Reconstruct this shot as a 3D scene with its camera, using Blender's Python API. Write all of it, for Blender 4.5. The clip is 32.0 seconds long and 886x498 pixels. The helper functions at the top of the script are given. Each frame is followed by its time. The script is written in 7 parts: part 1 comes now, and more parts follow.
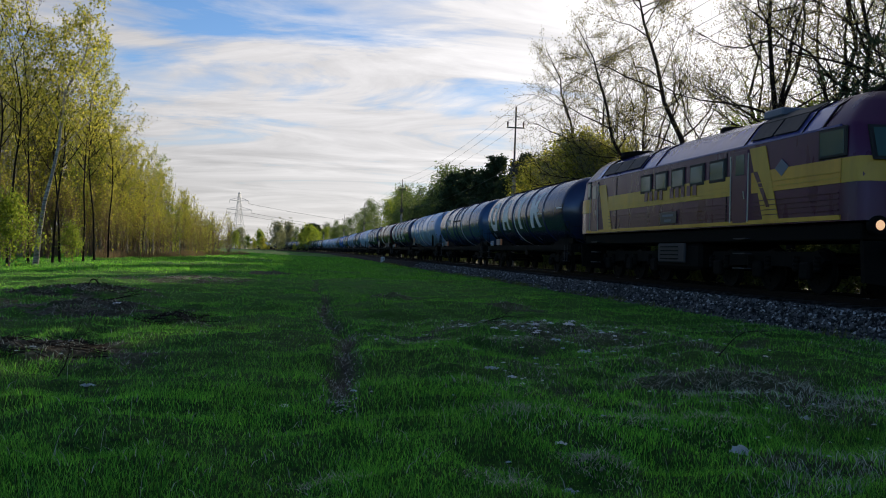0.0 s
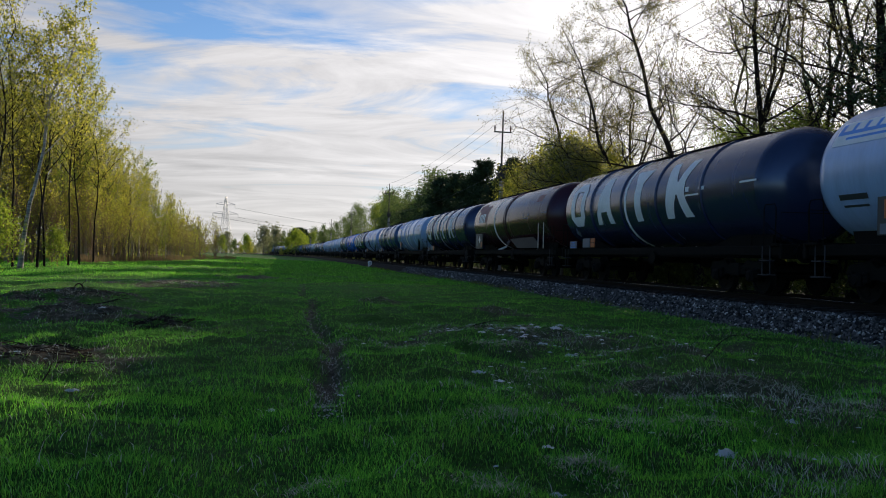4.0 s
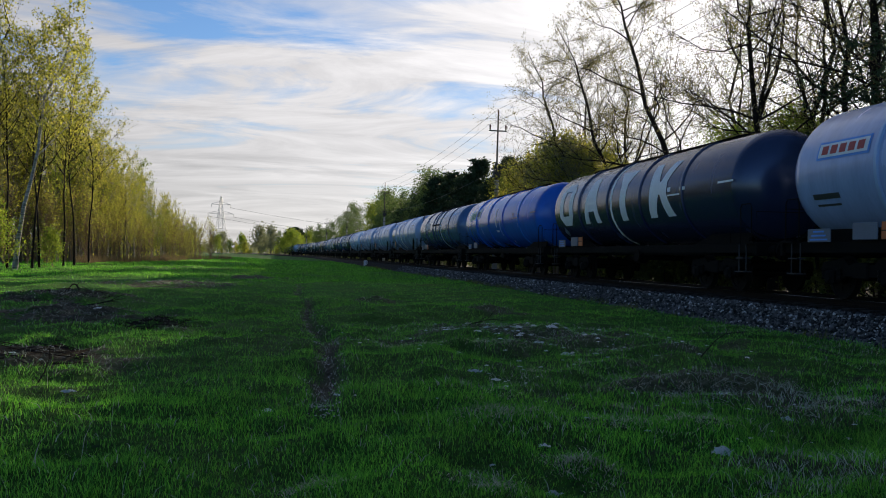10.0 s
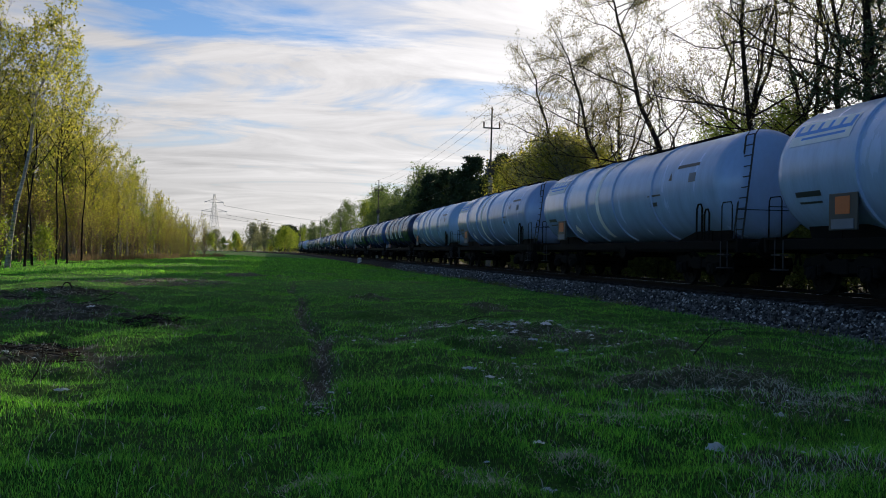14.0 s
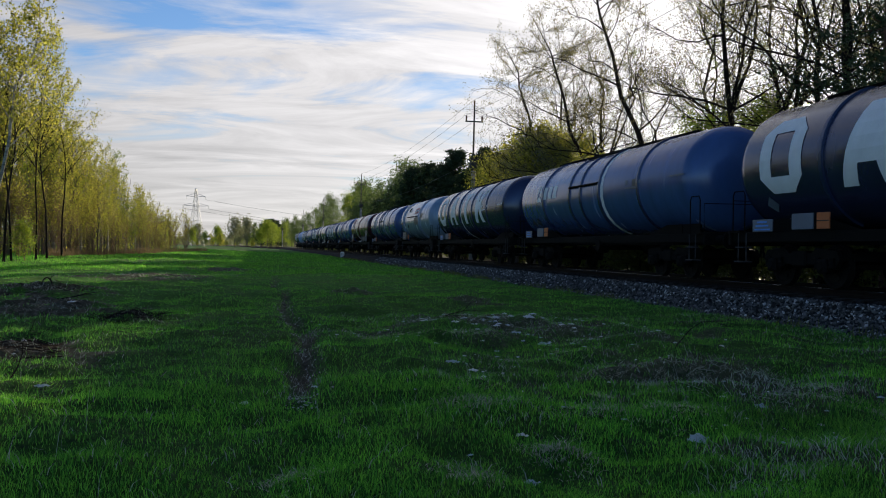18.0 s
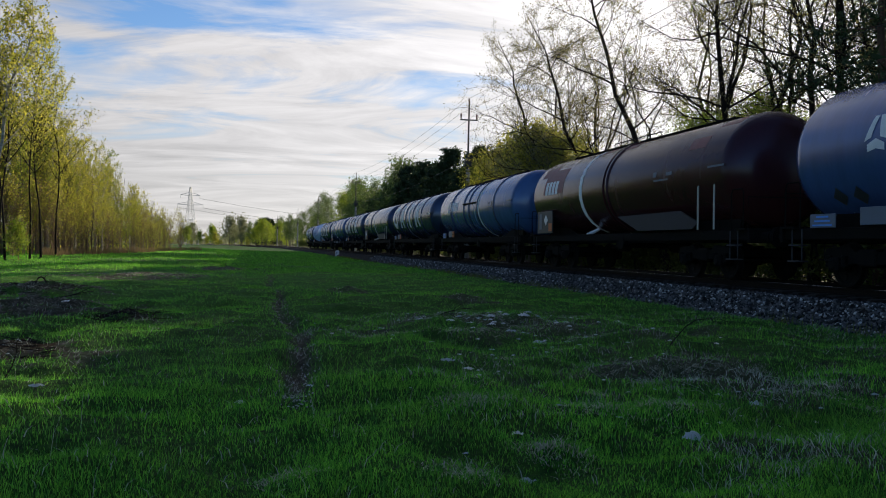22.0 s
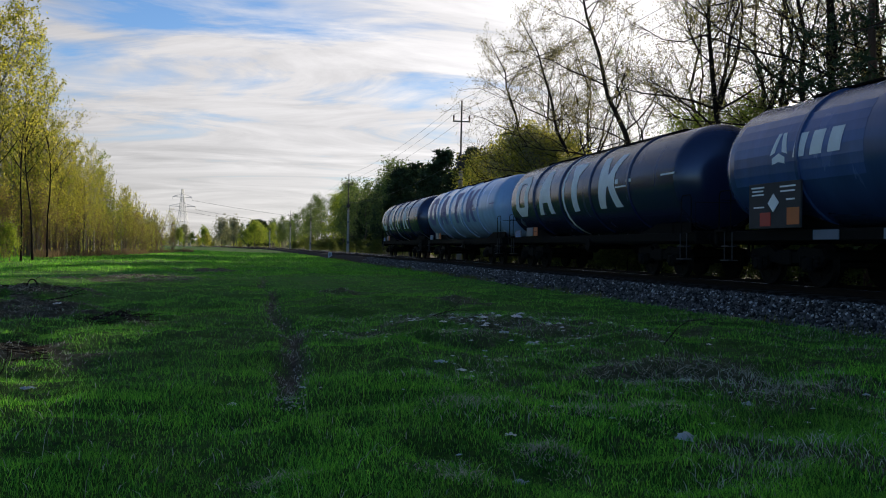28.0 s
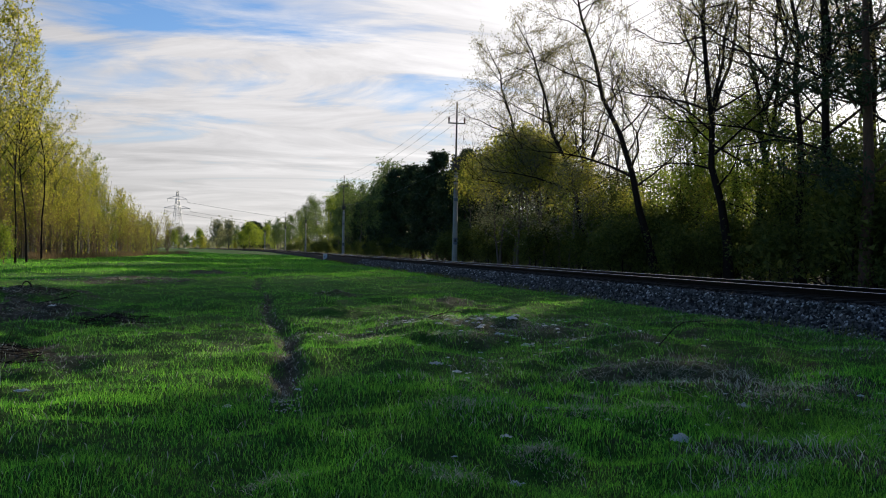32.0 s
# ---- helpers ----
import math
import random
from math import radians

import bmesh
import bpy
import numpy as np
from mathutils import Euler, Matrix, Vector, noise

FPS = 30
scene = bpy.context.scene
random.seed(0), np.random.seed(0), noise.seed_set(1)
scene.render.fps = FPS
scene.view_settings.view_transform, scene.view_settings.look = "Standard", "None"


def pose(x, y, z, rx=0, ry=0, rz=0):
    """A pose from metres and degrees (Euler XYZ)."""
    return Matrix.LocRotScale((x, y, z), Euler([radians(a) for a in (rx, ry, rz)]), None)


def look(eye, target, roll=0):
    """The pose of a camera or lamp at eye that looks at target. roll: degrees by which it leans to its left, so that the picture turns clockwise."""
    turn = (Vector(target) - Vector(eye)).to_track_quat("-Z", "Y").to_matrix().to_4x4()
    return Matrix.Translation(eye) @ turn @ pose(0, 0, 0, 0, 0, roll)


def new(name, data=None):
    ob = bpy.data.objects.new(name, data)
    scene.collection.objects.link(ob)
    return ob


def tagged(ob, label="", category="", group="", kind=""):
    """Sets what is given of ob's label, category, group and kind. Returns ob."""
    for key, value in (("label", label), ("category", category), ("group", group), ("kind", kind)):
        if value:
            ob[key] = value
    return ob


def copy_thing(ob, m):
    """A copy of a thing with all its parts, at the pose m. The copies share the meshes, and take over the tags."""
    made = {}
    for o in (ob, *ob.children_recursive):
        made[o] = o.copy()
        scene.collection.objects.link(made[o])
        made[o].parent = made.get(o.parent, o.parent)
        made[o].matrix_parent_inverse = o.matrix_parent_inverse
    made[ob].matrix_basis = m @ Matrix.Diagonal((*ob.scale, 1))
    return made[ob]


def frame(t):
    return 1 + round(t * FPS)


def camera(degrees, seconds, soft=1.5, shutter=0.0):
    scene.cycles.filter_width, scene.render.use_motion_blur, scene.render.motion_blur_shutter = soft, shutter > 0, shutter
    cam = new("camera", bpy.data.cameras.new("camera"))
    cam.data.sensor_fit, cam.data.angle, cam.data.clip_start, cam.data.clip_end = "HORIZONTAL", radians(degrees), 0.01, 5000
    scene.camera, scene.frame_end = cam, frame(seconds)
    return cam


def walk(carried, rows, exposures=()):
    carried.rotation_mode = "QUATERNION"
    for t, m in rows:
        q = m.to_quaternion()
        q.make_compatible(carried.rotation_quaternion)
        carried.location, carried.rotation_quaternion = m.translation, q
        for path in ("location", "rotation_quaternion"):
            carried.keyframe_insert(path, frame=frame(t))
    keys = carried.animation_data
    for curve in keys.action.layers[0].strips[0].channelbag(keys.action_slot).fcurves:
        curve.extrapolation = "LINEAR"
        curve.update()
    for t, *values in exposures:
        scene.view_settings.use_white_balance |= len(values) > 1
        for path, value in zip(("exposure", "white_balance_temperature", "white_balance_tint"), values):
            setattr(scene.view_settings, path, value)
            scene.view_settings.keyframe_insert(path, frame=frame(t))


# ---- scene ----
# The camera stands on a tripod in the field, 1.4 m over the grass, and is panned slowly.
EYE = (0.0, 0.0, 1.40)
TRACK_X, RAIL_Z = 12.75, 0.62
BEND_FROM, BEND_R = 244.0, 1430.0
SUN_AZ, SUN_EL = 34.0, 10.8


def aim(az, el, roll):
    a, e = radians(az), radians(el)
    return look(EYE, (EYE[0] + math.sin(a) * math.cos(e), EYE[1] + math.cos(a) * math.cos(e), EYE[2] + math.sin(e)), roll)


cam = camera(53.37, 32.0, soft=1.0)
AIMS = ((0.0, 9.588, 0.203, 1.295), (0.3, 9.89, 0.34, 1.37), (0.5, 10.075, 0.401, 1.41), (1.0, 10.23, 0.459, 1.41), (1.5, 10.229, 0.471, 1.40),
        (2.0, 10.285, 0.476, 1.40), (2.5, 10.4, 0.48, 1.37), (3.0, 10.408, 0.486, 1.334), (3.5, 10.408, 0.491, 1.308), (5.5, 10.412, 0.499, 1.228),
        (6.5, 10.431, 0.503, 1.227), (7.0, 10.435, 0.517, 1.19), (8.0, 10.459, 0.518, 1.11), (9.0, 10.461, 0.518, 1.10),
        (9.5, 10.523, 0.505, 1.05), (10.0, 10.687, 0.437, 1.036), (10.5, 10.748, 0.406, 1.03), (11.5, 10.764, 0.409, 0.985),
        (12.5, 10.764, 0.417, 0.96), (13.0, 10.785, 0.409, 0.9), (13.5, 10.95, 0.335, 0.908), (14.0, 11.084, 0.269, 0.91),
        (14.5, 11.179, 0.237, 0.86), (16.5, 11.588, 0.109, 0.80), (17.0, 11.761, 0.052, 0.789), (17.5, 11.994, -0.035, 0.732),
        (18.0, 12.193, -0.128, 0.703), (18.5, 12.304, -0.174, 0.687), (19.0, 12.365, -0.212, 0.661), (19.5, 12.396, -0.219, 0.635),
        (20.0, 12.476, -0.23, 0.625), (20.5, 12.522, -0.246, 0.605), (21.5, 12.526, -0.234, 0.59), (22.5, 12.517, -0.222, 0.551),
        (23.5, 12.526, -0.225, 0.49), (24.0, 12.587, -0.205, 0.51), (24.5, 12.798, -0.162, 0.58), (25.0, 12.881, -0.146, 0.588),
        (25.5, 12.885, -0.142, 0.584), (27.5, 12.98, -0.122, 0.508), (28.5, 12.985, -0.13, 0.48), (29.5, 12.992, -0.125, 0.449),
        (30.5, 13.046, -0.107, 0.418), (31.0, 13.066, -0.095, 0.40), (31.5, 13.199, -0.044, 0.421), (32.0, 13.29, -0.008, 0.45))
walk(cam, [(t, aim(a, e, r)) for t, a, e, r in AIMS], exposures=((0.0, 0.15), (32.0, 0.15)))

# ---- world and sun ----
SUN_DIR = Vector((math.sin(radians(SUN_AZ)) * math.cos(radians(SUN_EL)), math.cos(radians(SUN_AZ)) * math.cos(radians(SUN_EL)), math.sin(radians(SUN_EL))))


def make_world():
    w = bpy.data.worlds.new("evening_sky")
    scene.world = w
    w.use_nodes = True
    nt = w.node_tree
    nt.nodes.clear()
    N, L = nt.nodes.new, nt.links.new
    out, bg = N("ShaderNodeOutputWorld"), N("ShaderNodeBackground")
    sky = N("ShaderNodeTexSky")
    sky.sky_type, sky.sun_disc = "NISHITA", False
    sky.sun_elevation, sky.sun_rotation = radians(SUN_EL), radians(SUN_AZ)
    sky.air_density, sky.dust_density, sky.ozone_density = 1.0, 0.0, 2.6
    tc = N("ShaderNodeTexCoord")
    sep = N("ShaderNodeSeparateXYZ")
    L(tc.outputs["Generated"], sep.inputs[0])

    def math_node(op, a, b=None, clamp=False):
        n = N("ShaderNodeMath")
        n.operation, n.use_clamp = op, clamp
        for i, v in enumerate((a, b)):
            if v is None:
                continue
            if isinstance(v, (int, float)):
                n.inputs[i].default_value = v
            else:
                L(v, n.inputs[i])
        return n.outputs[0]

    up = math_node("MAXIMUM", sep.outputs[2], 0.0)
    den = math_node("ADD", up, 0.16)
    px, py = math_node("DIVIDE", sep.outputs[0], den), math_node("DIVIDE", sep.outputs[1], den)
    comb = N("ShaderNodeCombineXYZ")
    L(px, comb.inputs[0])
    L(py, comb.inputs[1])
    rot = N("ShaderNodeMapping")
    rot.inputs["Rotation"].default_value = (0, 0, radians(CLOUD_TURN))
    rot.inputs["Location"].default_value = CLOUD_SHIFT
    rot.inputs["Scale"].default_value = (0.50, 0.95, 1.0)
    L(comb.outputs[0], rot.inputs["Vector"])
    wisps = N("ShaderNodeMapping")
    wisps.inputs["Rotation"].default_value = (0, 0, radians(16.0))
    wisps.inputs["Scale"].default_value = (0.62, 1.75, 1.0)
    L(comb.outputs[0], wisps.inputs["Vector"])
    n1 = N("ShaderNodeTexNoise")
    n1.inputs["Scale"].default_value, n1.inputs["Detail"].default_value, n1.inputs["Roughness"].default_value = 0.85, 8.0, 0.56
    n1.inputs["Distortion"].default_value = 1.7
    L(rot.outputs[0], n1.inputs["Vector"])
    n2 = N("ShaderNodeTexNoise")
    n2.inputs["Scale"].default_value, n2.inputs["Detail"].default_value, n2.inputs["Distortion"].default_value = 1.35, 9.0, 1.9
    n2.inputs["Roughness"].default_value = 0.62
    L(wisps.outputs[0], n2.inputs["Vector"])
    both = math_node("ADD", math_node("MULTIPLY", n1.outputs[0], 0.62), math_node("MULTIPLY", n2.outputs[0], 0.38))
    haze = math_node("MULTIPLY", math_node("SUBTRACT", 1.0, math_node("MULTIPLY", up, 3.2), True), 0.15)
    both = math_node("ADD", both, haze)
    # long thin gaps that lie level in the veil
    level = N("ShaderNodeMapping")
    level.inputs["Rotation"].default_value = (radians(-2.0), radians(4.0), 0)
    level.inputs["Scale"].default_value = (1.5, 1.5, 17.0)
    L(tc.outputs["Generated"], level.inputs["Vector"])
    n3 = N("ShaderNodeTexNoise")
    n3.inputs["Scale"].default_value, n3.inputs["Detail"].default_value, n3.inputs["Distortion"].default_value = 1.15, 6.0, 0.5
    L(level.outputs[0], n3.inputs["Vector"])
    both = math_node("ADD", both, math_node("MULTIPLY", math_node("SUBTRACT", n3.outputs[0], 0.5), 0.42))
    dot = N("ShaderNodeVectorMath")
    dot.operation = "DOT_PRODUCT"
    L(tc.outputs["Generated"], dot.inputs[0])
    dot.inputs[1].default_value = SUN_DIR
    near = math_node("MAXIMUM", dot.outputs["Value"], 0.0)
    both = math_node("ADD", both, math_node("MULTIPLY", math_node("POWER", near, 24.0), 0.20))
    ramp = N("ShaderNodeValToRGB")
    ramp.color_ramp.elements[0].position, ramp.color_ramp.elements[1].position = 0.425, 0.58
    ramp.color_ramp.elements[0].color, ramp.color_ramp.elements[1].color = (0.0, 0.0, 0.0, 1), (0.95, 0.95, 0.95, 1)
    L(both, ramp.inputs[0])
    glow = math_node("ADD", math_node("MULTIPLY", math_node("POWER", near, 2.0), 3.6), math_node("MULTIPLY", math_node("POWER", near, 34.0), 3.0))
    lum = math_node("MULTIPLY", math_node("ADD", glow, 1.35), math_node("ADD", math_node("MULTIPLY", n2.outputs[0], 1.1), 0.48))
    white = N("ShaderNodeMix")
    white.data_type, white.blend_type = "RGBA", "MULTIPLY"
    white.inputs[0].default_value = 1.0
    white.inputs[6].default_value = (1.0, 0.965, 0.96, 1)
    grey = N("ShaderNodeCombineXYZ")
    for i in range(3):
        L(lum, grey.inputs[i])
    L(grey.outputs[0], white.inputs[7])
    mix = N("ShaderNodeMix")
    mix.data_type = "RGBA"
    # the thin cloud veil lies towards the low sun and thins out away from it
    veil = N("ShaderNodeMapRange")
    veil.interpolation_type = "SMOOTHSTEP"
    veil.inputs["From Min"].default_value, veil.inputs["From Max"].default_value = 0.12, 0.76
    veil.inputs["To Min"].default_value, veil.inputs["To Max"].default_value = 0.0, 1.0
    L(dot.outputs["Value"], veil.inputs[0])
    L(math_node("MULTIPLY", ramp.outputs[0], veil.outputs[0]), mix.inputs[0])
    deep = N("ShaderNodeMix")
    deep.data_type, deep.blend_type = "RGBA", "MULTIPLY"
    deep.inputs[0].default_value = 1.0
    deep.inputs[7].default_value = SKY_TINT
    L(sky.outputs[0], deep.inputs[6])
    L(deep.outputs[2], mix.inputs[6])
    L(white.outputs[2], mix.inputs[7])
    L(mix.outputs[2], bg.inputs["Color"])
    bg.inputs["Strength"].default_value = SKY_STRENGTH
    L(bg.outputs[0], out.inputs[0])


SKY_TINT = (0.58, 0.64, 0.80, 1)
SKY_STRENGTH, CLOUD_TURN, CLOUD_SHIFT = 0.17, -22.0, (3.1, 1.7, 0.0)
make_world()
sun_data = bpy.data.lights.new("sun", "SUN")
sun_data.energy, sun_data.angle, sun_data.color = 5.0, radians(0.7), (1.0, 0.86, 0.62)
sun = new("sun", sun_data)
sun.matrix_world = look(SUN_DIR * 100, (0, 0, 0))


# ---- materials ----
def material(name, color, rough=0.6, metal=0.0, var=0.25, scale=3.0, grain=40.0, bump=0.15, second=None, spread=0.5, leaf=0.0, per=0.0, coat=0.0, island=False, stretch=(1, 1, 1), spec=0.5, through_hue=0.498, through_value=1.8):
    m = bpy.data.materials.new(name)
    m.use_nodes = True
    nt = m.node_tree
    N, L = nt.nodes.new, nt.links.new
    b = nt.nodes["Principled BSDF"]
    b.inputs["Roughness"].default_value, b.inputs["Metallic"].default_value = rough, metal
    b.inputs["Specular IOR Level"].default_value = spec
    if coat:
        b.inputs["Coat Weight"].default_value, b.inputs["Coat Roughness"].default_value = coat, 0.12
    tc = N("ShaderNodeTexCoord")
    mp = N("ShaderNodeMapping")
    mp.inputs["Scale"].default_value = stretch
    L(tc.outputs["Object"], mp.inputs[0])
    big, fine = N("ShaderNodeTexNoise"), N("ShaderNodeTexNoise")
    for n, s, d in ((big, scale, 5.0), (fine, grain, 3.0)):
        n.inputs["Scale"].default_value, n.inputs["Detail"].default_value = s, d
        L(mp.outputs[0], n.inputs["Vector"])
    ramp = N("ShaderNodeValToRGB")
    two = second or [c * (1 - var) for c in color]
    ramp.color_ramp.elements[0].color, ramp.color_ramp.elements[1].color = (*two, 1), (*color, 1)
    ramp.color_ramp.elements[0].position, ramp.color_ramp.elements[1].position = 0.5 - spread * 0.4, 0.5 + spread * 0.3
    L(big.outputs[0], ramp.inputs[0])
    last = ramp.outputs[0]
    shift = N("ShaderNodeHueSaturation")
    L(last, shift.inputs["Color"])
    mr = N("ShaderNodeMapRange")
    mr.inputs["To Min"].default_value, mr.inputs["To Max"].default_value = 1 - var, 1 + var
    L(fine.outputs[0], mr.inputs[0])
    val = mr.outputs[0]
    if per:
        src = N("ShaderNodeNewGeometry").outputs["Random Per Island"] if island else N("ShaderNodeObjectInfo").outputs["Random"]
        r2 = N("ShaderNodeMapRange")
        r2.inputs["To Min"].default_value, r2.inputs["To Max"].default_value = 1 - per, 1 + per
        L(src, r2.inputs[0])
        mu = N("ShaderNodeMath")
        mu.operation = "MULTIPLY"
        L(val, mu.inputs[0])
        L(r2.outputs[0], mu.inputs[1])
        val = mu.outputs[0]
        r3 = N("ShaderNodeMapRange")
        r3.inputs["To Min"].default_value, r3.inputs["To Max"].default_value = 0.5 + 0.022 * (1 if leaf else 0.5), 0.5 - 0.018 * (1 if leaf else 0.5)
        L(src, r3.inputs[0])
        L(r3.outputs[0], shift.inputs["Hue"])
    L(val, shift.inputs["Value"])
    last = shift.outputs[0]
    L(last, b.inputs["Base Color"])
    rr = N("ShaderNodeMapRange")
    rr.inputs["To Min"].default_value, rr.inputs["To Max"].default_value = max(0.03, rough - 0.12), min(1.0, rough + 0.14)
    L(big.outputs[0], rr.inputs[0])
    L(rr.outputs[0], b.inputs["Roughness"])
    if bump:
        bp = N("ShaderNodeBump")
        bp.inputs["Strength"].default_value, bp.inputs["Distance"].default_value = bump, 0.02
        L(fine.outputs[0], bp.inputs["Height"])
        L(bp.outputs[0], b.inputs["Normal"])
    if leaf:
        tr, mx = N("ShaderNodeBsdfTranslucent"), N("ShaderNodeMixShader")
        br = N("ShaderNodeHueSaturation")
        br.inputs["Hue"].default_value, br.inputs["Value"].default_value, br.inputs["Saturation"].default_value = through_hue, through_value, 1.05
        L(last, br.inputs["Color"])
        L(br.outputs[0], tr.inputs["Color"])
        mx.inputs[0].default_value = leaf
        L(b.outputs[0], mx.inputs[1])
        L(tr.outputs[0], mx.inputs[2])
        L(mx.outputs[0], nt.nodes["Material Output"].inputs["Surface"])
        b.inputs["Specular IOR Level"].default_value = 0.25
    return m


def plain(name, color, rough=0.5, metal=0.0):
    return material(name, color, rough, metal, var=0.12, bump=0.0)


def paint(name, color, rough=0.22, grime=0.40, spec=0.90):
    """Weathered wagon paint: streaks running down, dust, reflections tinted to imitate blue sky."""
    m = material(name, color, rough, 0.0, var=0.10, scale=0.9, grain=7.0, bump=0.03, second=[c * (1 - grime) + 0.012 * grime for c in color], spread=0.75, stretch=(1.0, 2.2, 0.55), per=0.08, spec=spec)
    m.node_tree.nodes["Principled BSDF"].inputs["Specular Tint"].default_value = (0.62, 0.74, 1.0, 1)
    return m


def glass(name, color, rough=0.08):
    m = bpy.data.materials.new(name)
    m.use_nodes = True
    b = m.node_tree.nodes["Principled BSDF"]
    b.inputs["Base Color"].default_value, b.inputs["Roughness"].default_value = (*color, 1), rough
    b.inputs["Specular IOR Level"].default_value = 0.45
    return m


def glowing(name, color, strength):
    m = bpy.data.materials.new(name)
    m.use_nodes = True
    b = m.node_tree.nodes["Principled BSDF"]
    b.inputs["Base Color"].default_value = (*color, 1)
    b.inputs["Emission Color"].default_value, b.inputs["Emission Strength"].default_value = (*color, 1), strength
    return m


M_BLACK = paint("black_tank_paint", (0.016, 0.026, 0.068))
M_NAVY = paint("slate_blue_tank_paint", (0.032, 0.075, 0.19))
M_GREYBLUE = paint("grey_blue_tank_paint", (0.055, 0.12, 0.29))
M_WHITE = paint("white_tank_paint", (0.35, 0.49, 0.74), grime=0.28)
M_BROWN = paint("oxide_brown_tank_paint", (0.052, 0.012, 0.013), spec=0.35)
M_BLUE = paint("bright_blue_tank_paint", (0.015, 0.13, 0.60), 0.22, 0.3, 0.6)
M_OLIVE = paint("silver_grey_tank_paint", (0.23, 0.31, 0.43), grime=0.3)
M_MARK = plain("white_marking_paint", (0.82, 0.83, 0.83))
M_MARKBLUE = plain("blue_marking_paint", (0.05, 0.09, 0.30))
M_SIGNBLUE = plain("sign_blue", (0.08, 0.30, 0.78))
M_RED = plain("red_marking_paint", (0.45, 0.04, 0.03))
M_REDPATCH = plain("red_primer_patch", (0.20, 0.045, 0.045))
M_ORANGE = plain("orange_plate", (0.52, 0.13, 0.03))
M_GREEN = plain("green_marking_paint", (0.05, 0.22, 0.10))
M_PLATE = plain("pale_grey_plate", (0.12, 0.15, 0.20))
M_DARKPLATE = plain("dark_panel", (0.035, 0.04, 0.042))
M_FRAME = material("sooty_steel", (0.009, 0.0085, 0.008), 0.75, 0.0, var=0.3, scale=4, bump=0.1, spec=0.05)
M_GREYFRAME = material("dusty_grey_steel", (0.045, 0.045, 0.05), 0.6, 0.0, var=0.25, scale=4, bump=0.1, spec=0.2)
M_WHEEL = material("wheel_steel", (0.010, 0.009, 0.008), 0.7, 0.0, var=0.3, bump=0.1, spec=0.06)
M_HANDRAIL = plain("pale_handrail_paint", (0.50, 0.48, 0.40))
# Rust, with the rail side's shade put into the colour.
M_RAIL = material("rusty_shaded_rail_side", (0.016, 0.011, 0.008), 0.9, 0.0, var=0.3, scale=8, bump=0.2, spec=0.08)
M_RAILTOP = material("bright_rail_head", (0.55, 0.53, 0.50), 0.22, 1.0, var=0.08, bump=0.0)
M_CONCRETE = material("weathered_concrete", (0.34, 0.33, 0.31), 0.85, var=0.2, scale=2.0, grain=30, bump=0.25, per=0.12)
# Sleeper and bed colours hold oil stains plus painted shade between the rails.
M_SLEEPER = material("stained_shaded_sleeper", (0.030, 0.027, 0.024), 0.95, var=0.25, scale=3, grain=30, bump=0.3, per=0.15, spec=0.1)
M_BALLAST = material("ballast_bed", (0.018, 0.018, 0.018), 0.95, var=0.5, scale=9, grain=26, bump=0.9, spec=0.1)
M_STONE = material("crushed_stone", (0.090, 0.088, 0.088), 0.85, var=0.3, scale=8, grain=30, bump=0.3, per=0.97, island=True, spec=0.2)
# Brake dust plus shade, both put into the stone colour.
M_DARKSTONE = material("shaded_brake_dust_stone", (0.020, 0.016, 0.013), 0.9, var=0.3, scale=8, grain=30, bump=0.3, per=0.7, island=True, spec=0.1)
M_PALESTONE = material("pale_crushed_stone", (0.42, 0.41, 0.40), 0.8, var=0.2, scale=8, grain=30, bump=0.3, per=0.4, island=True)
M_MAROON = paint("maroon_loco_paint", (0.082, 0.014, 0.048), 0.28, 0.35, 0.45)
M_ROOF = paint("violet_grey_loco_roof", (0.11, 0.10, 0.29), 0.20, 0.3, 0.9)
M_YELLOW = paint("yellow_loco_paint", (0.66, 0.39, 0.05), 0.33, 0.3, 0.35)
M_LOUVRE = plain("black_louvre", (0.012, 0.012, 0.014), 0.6)
M_GLASS = glass("loco_window_glass", (0.05, 0.10, 0.10), 0.05)
M_LAMP = glowing("lit_headlamp", (1.0, 0.58, 0.32), 0.7)
M_RUBBER = plain("black_rubber", (0.015, 0.015, 0.015), 0.7)


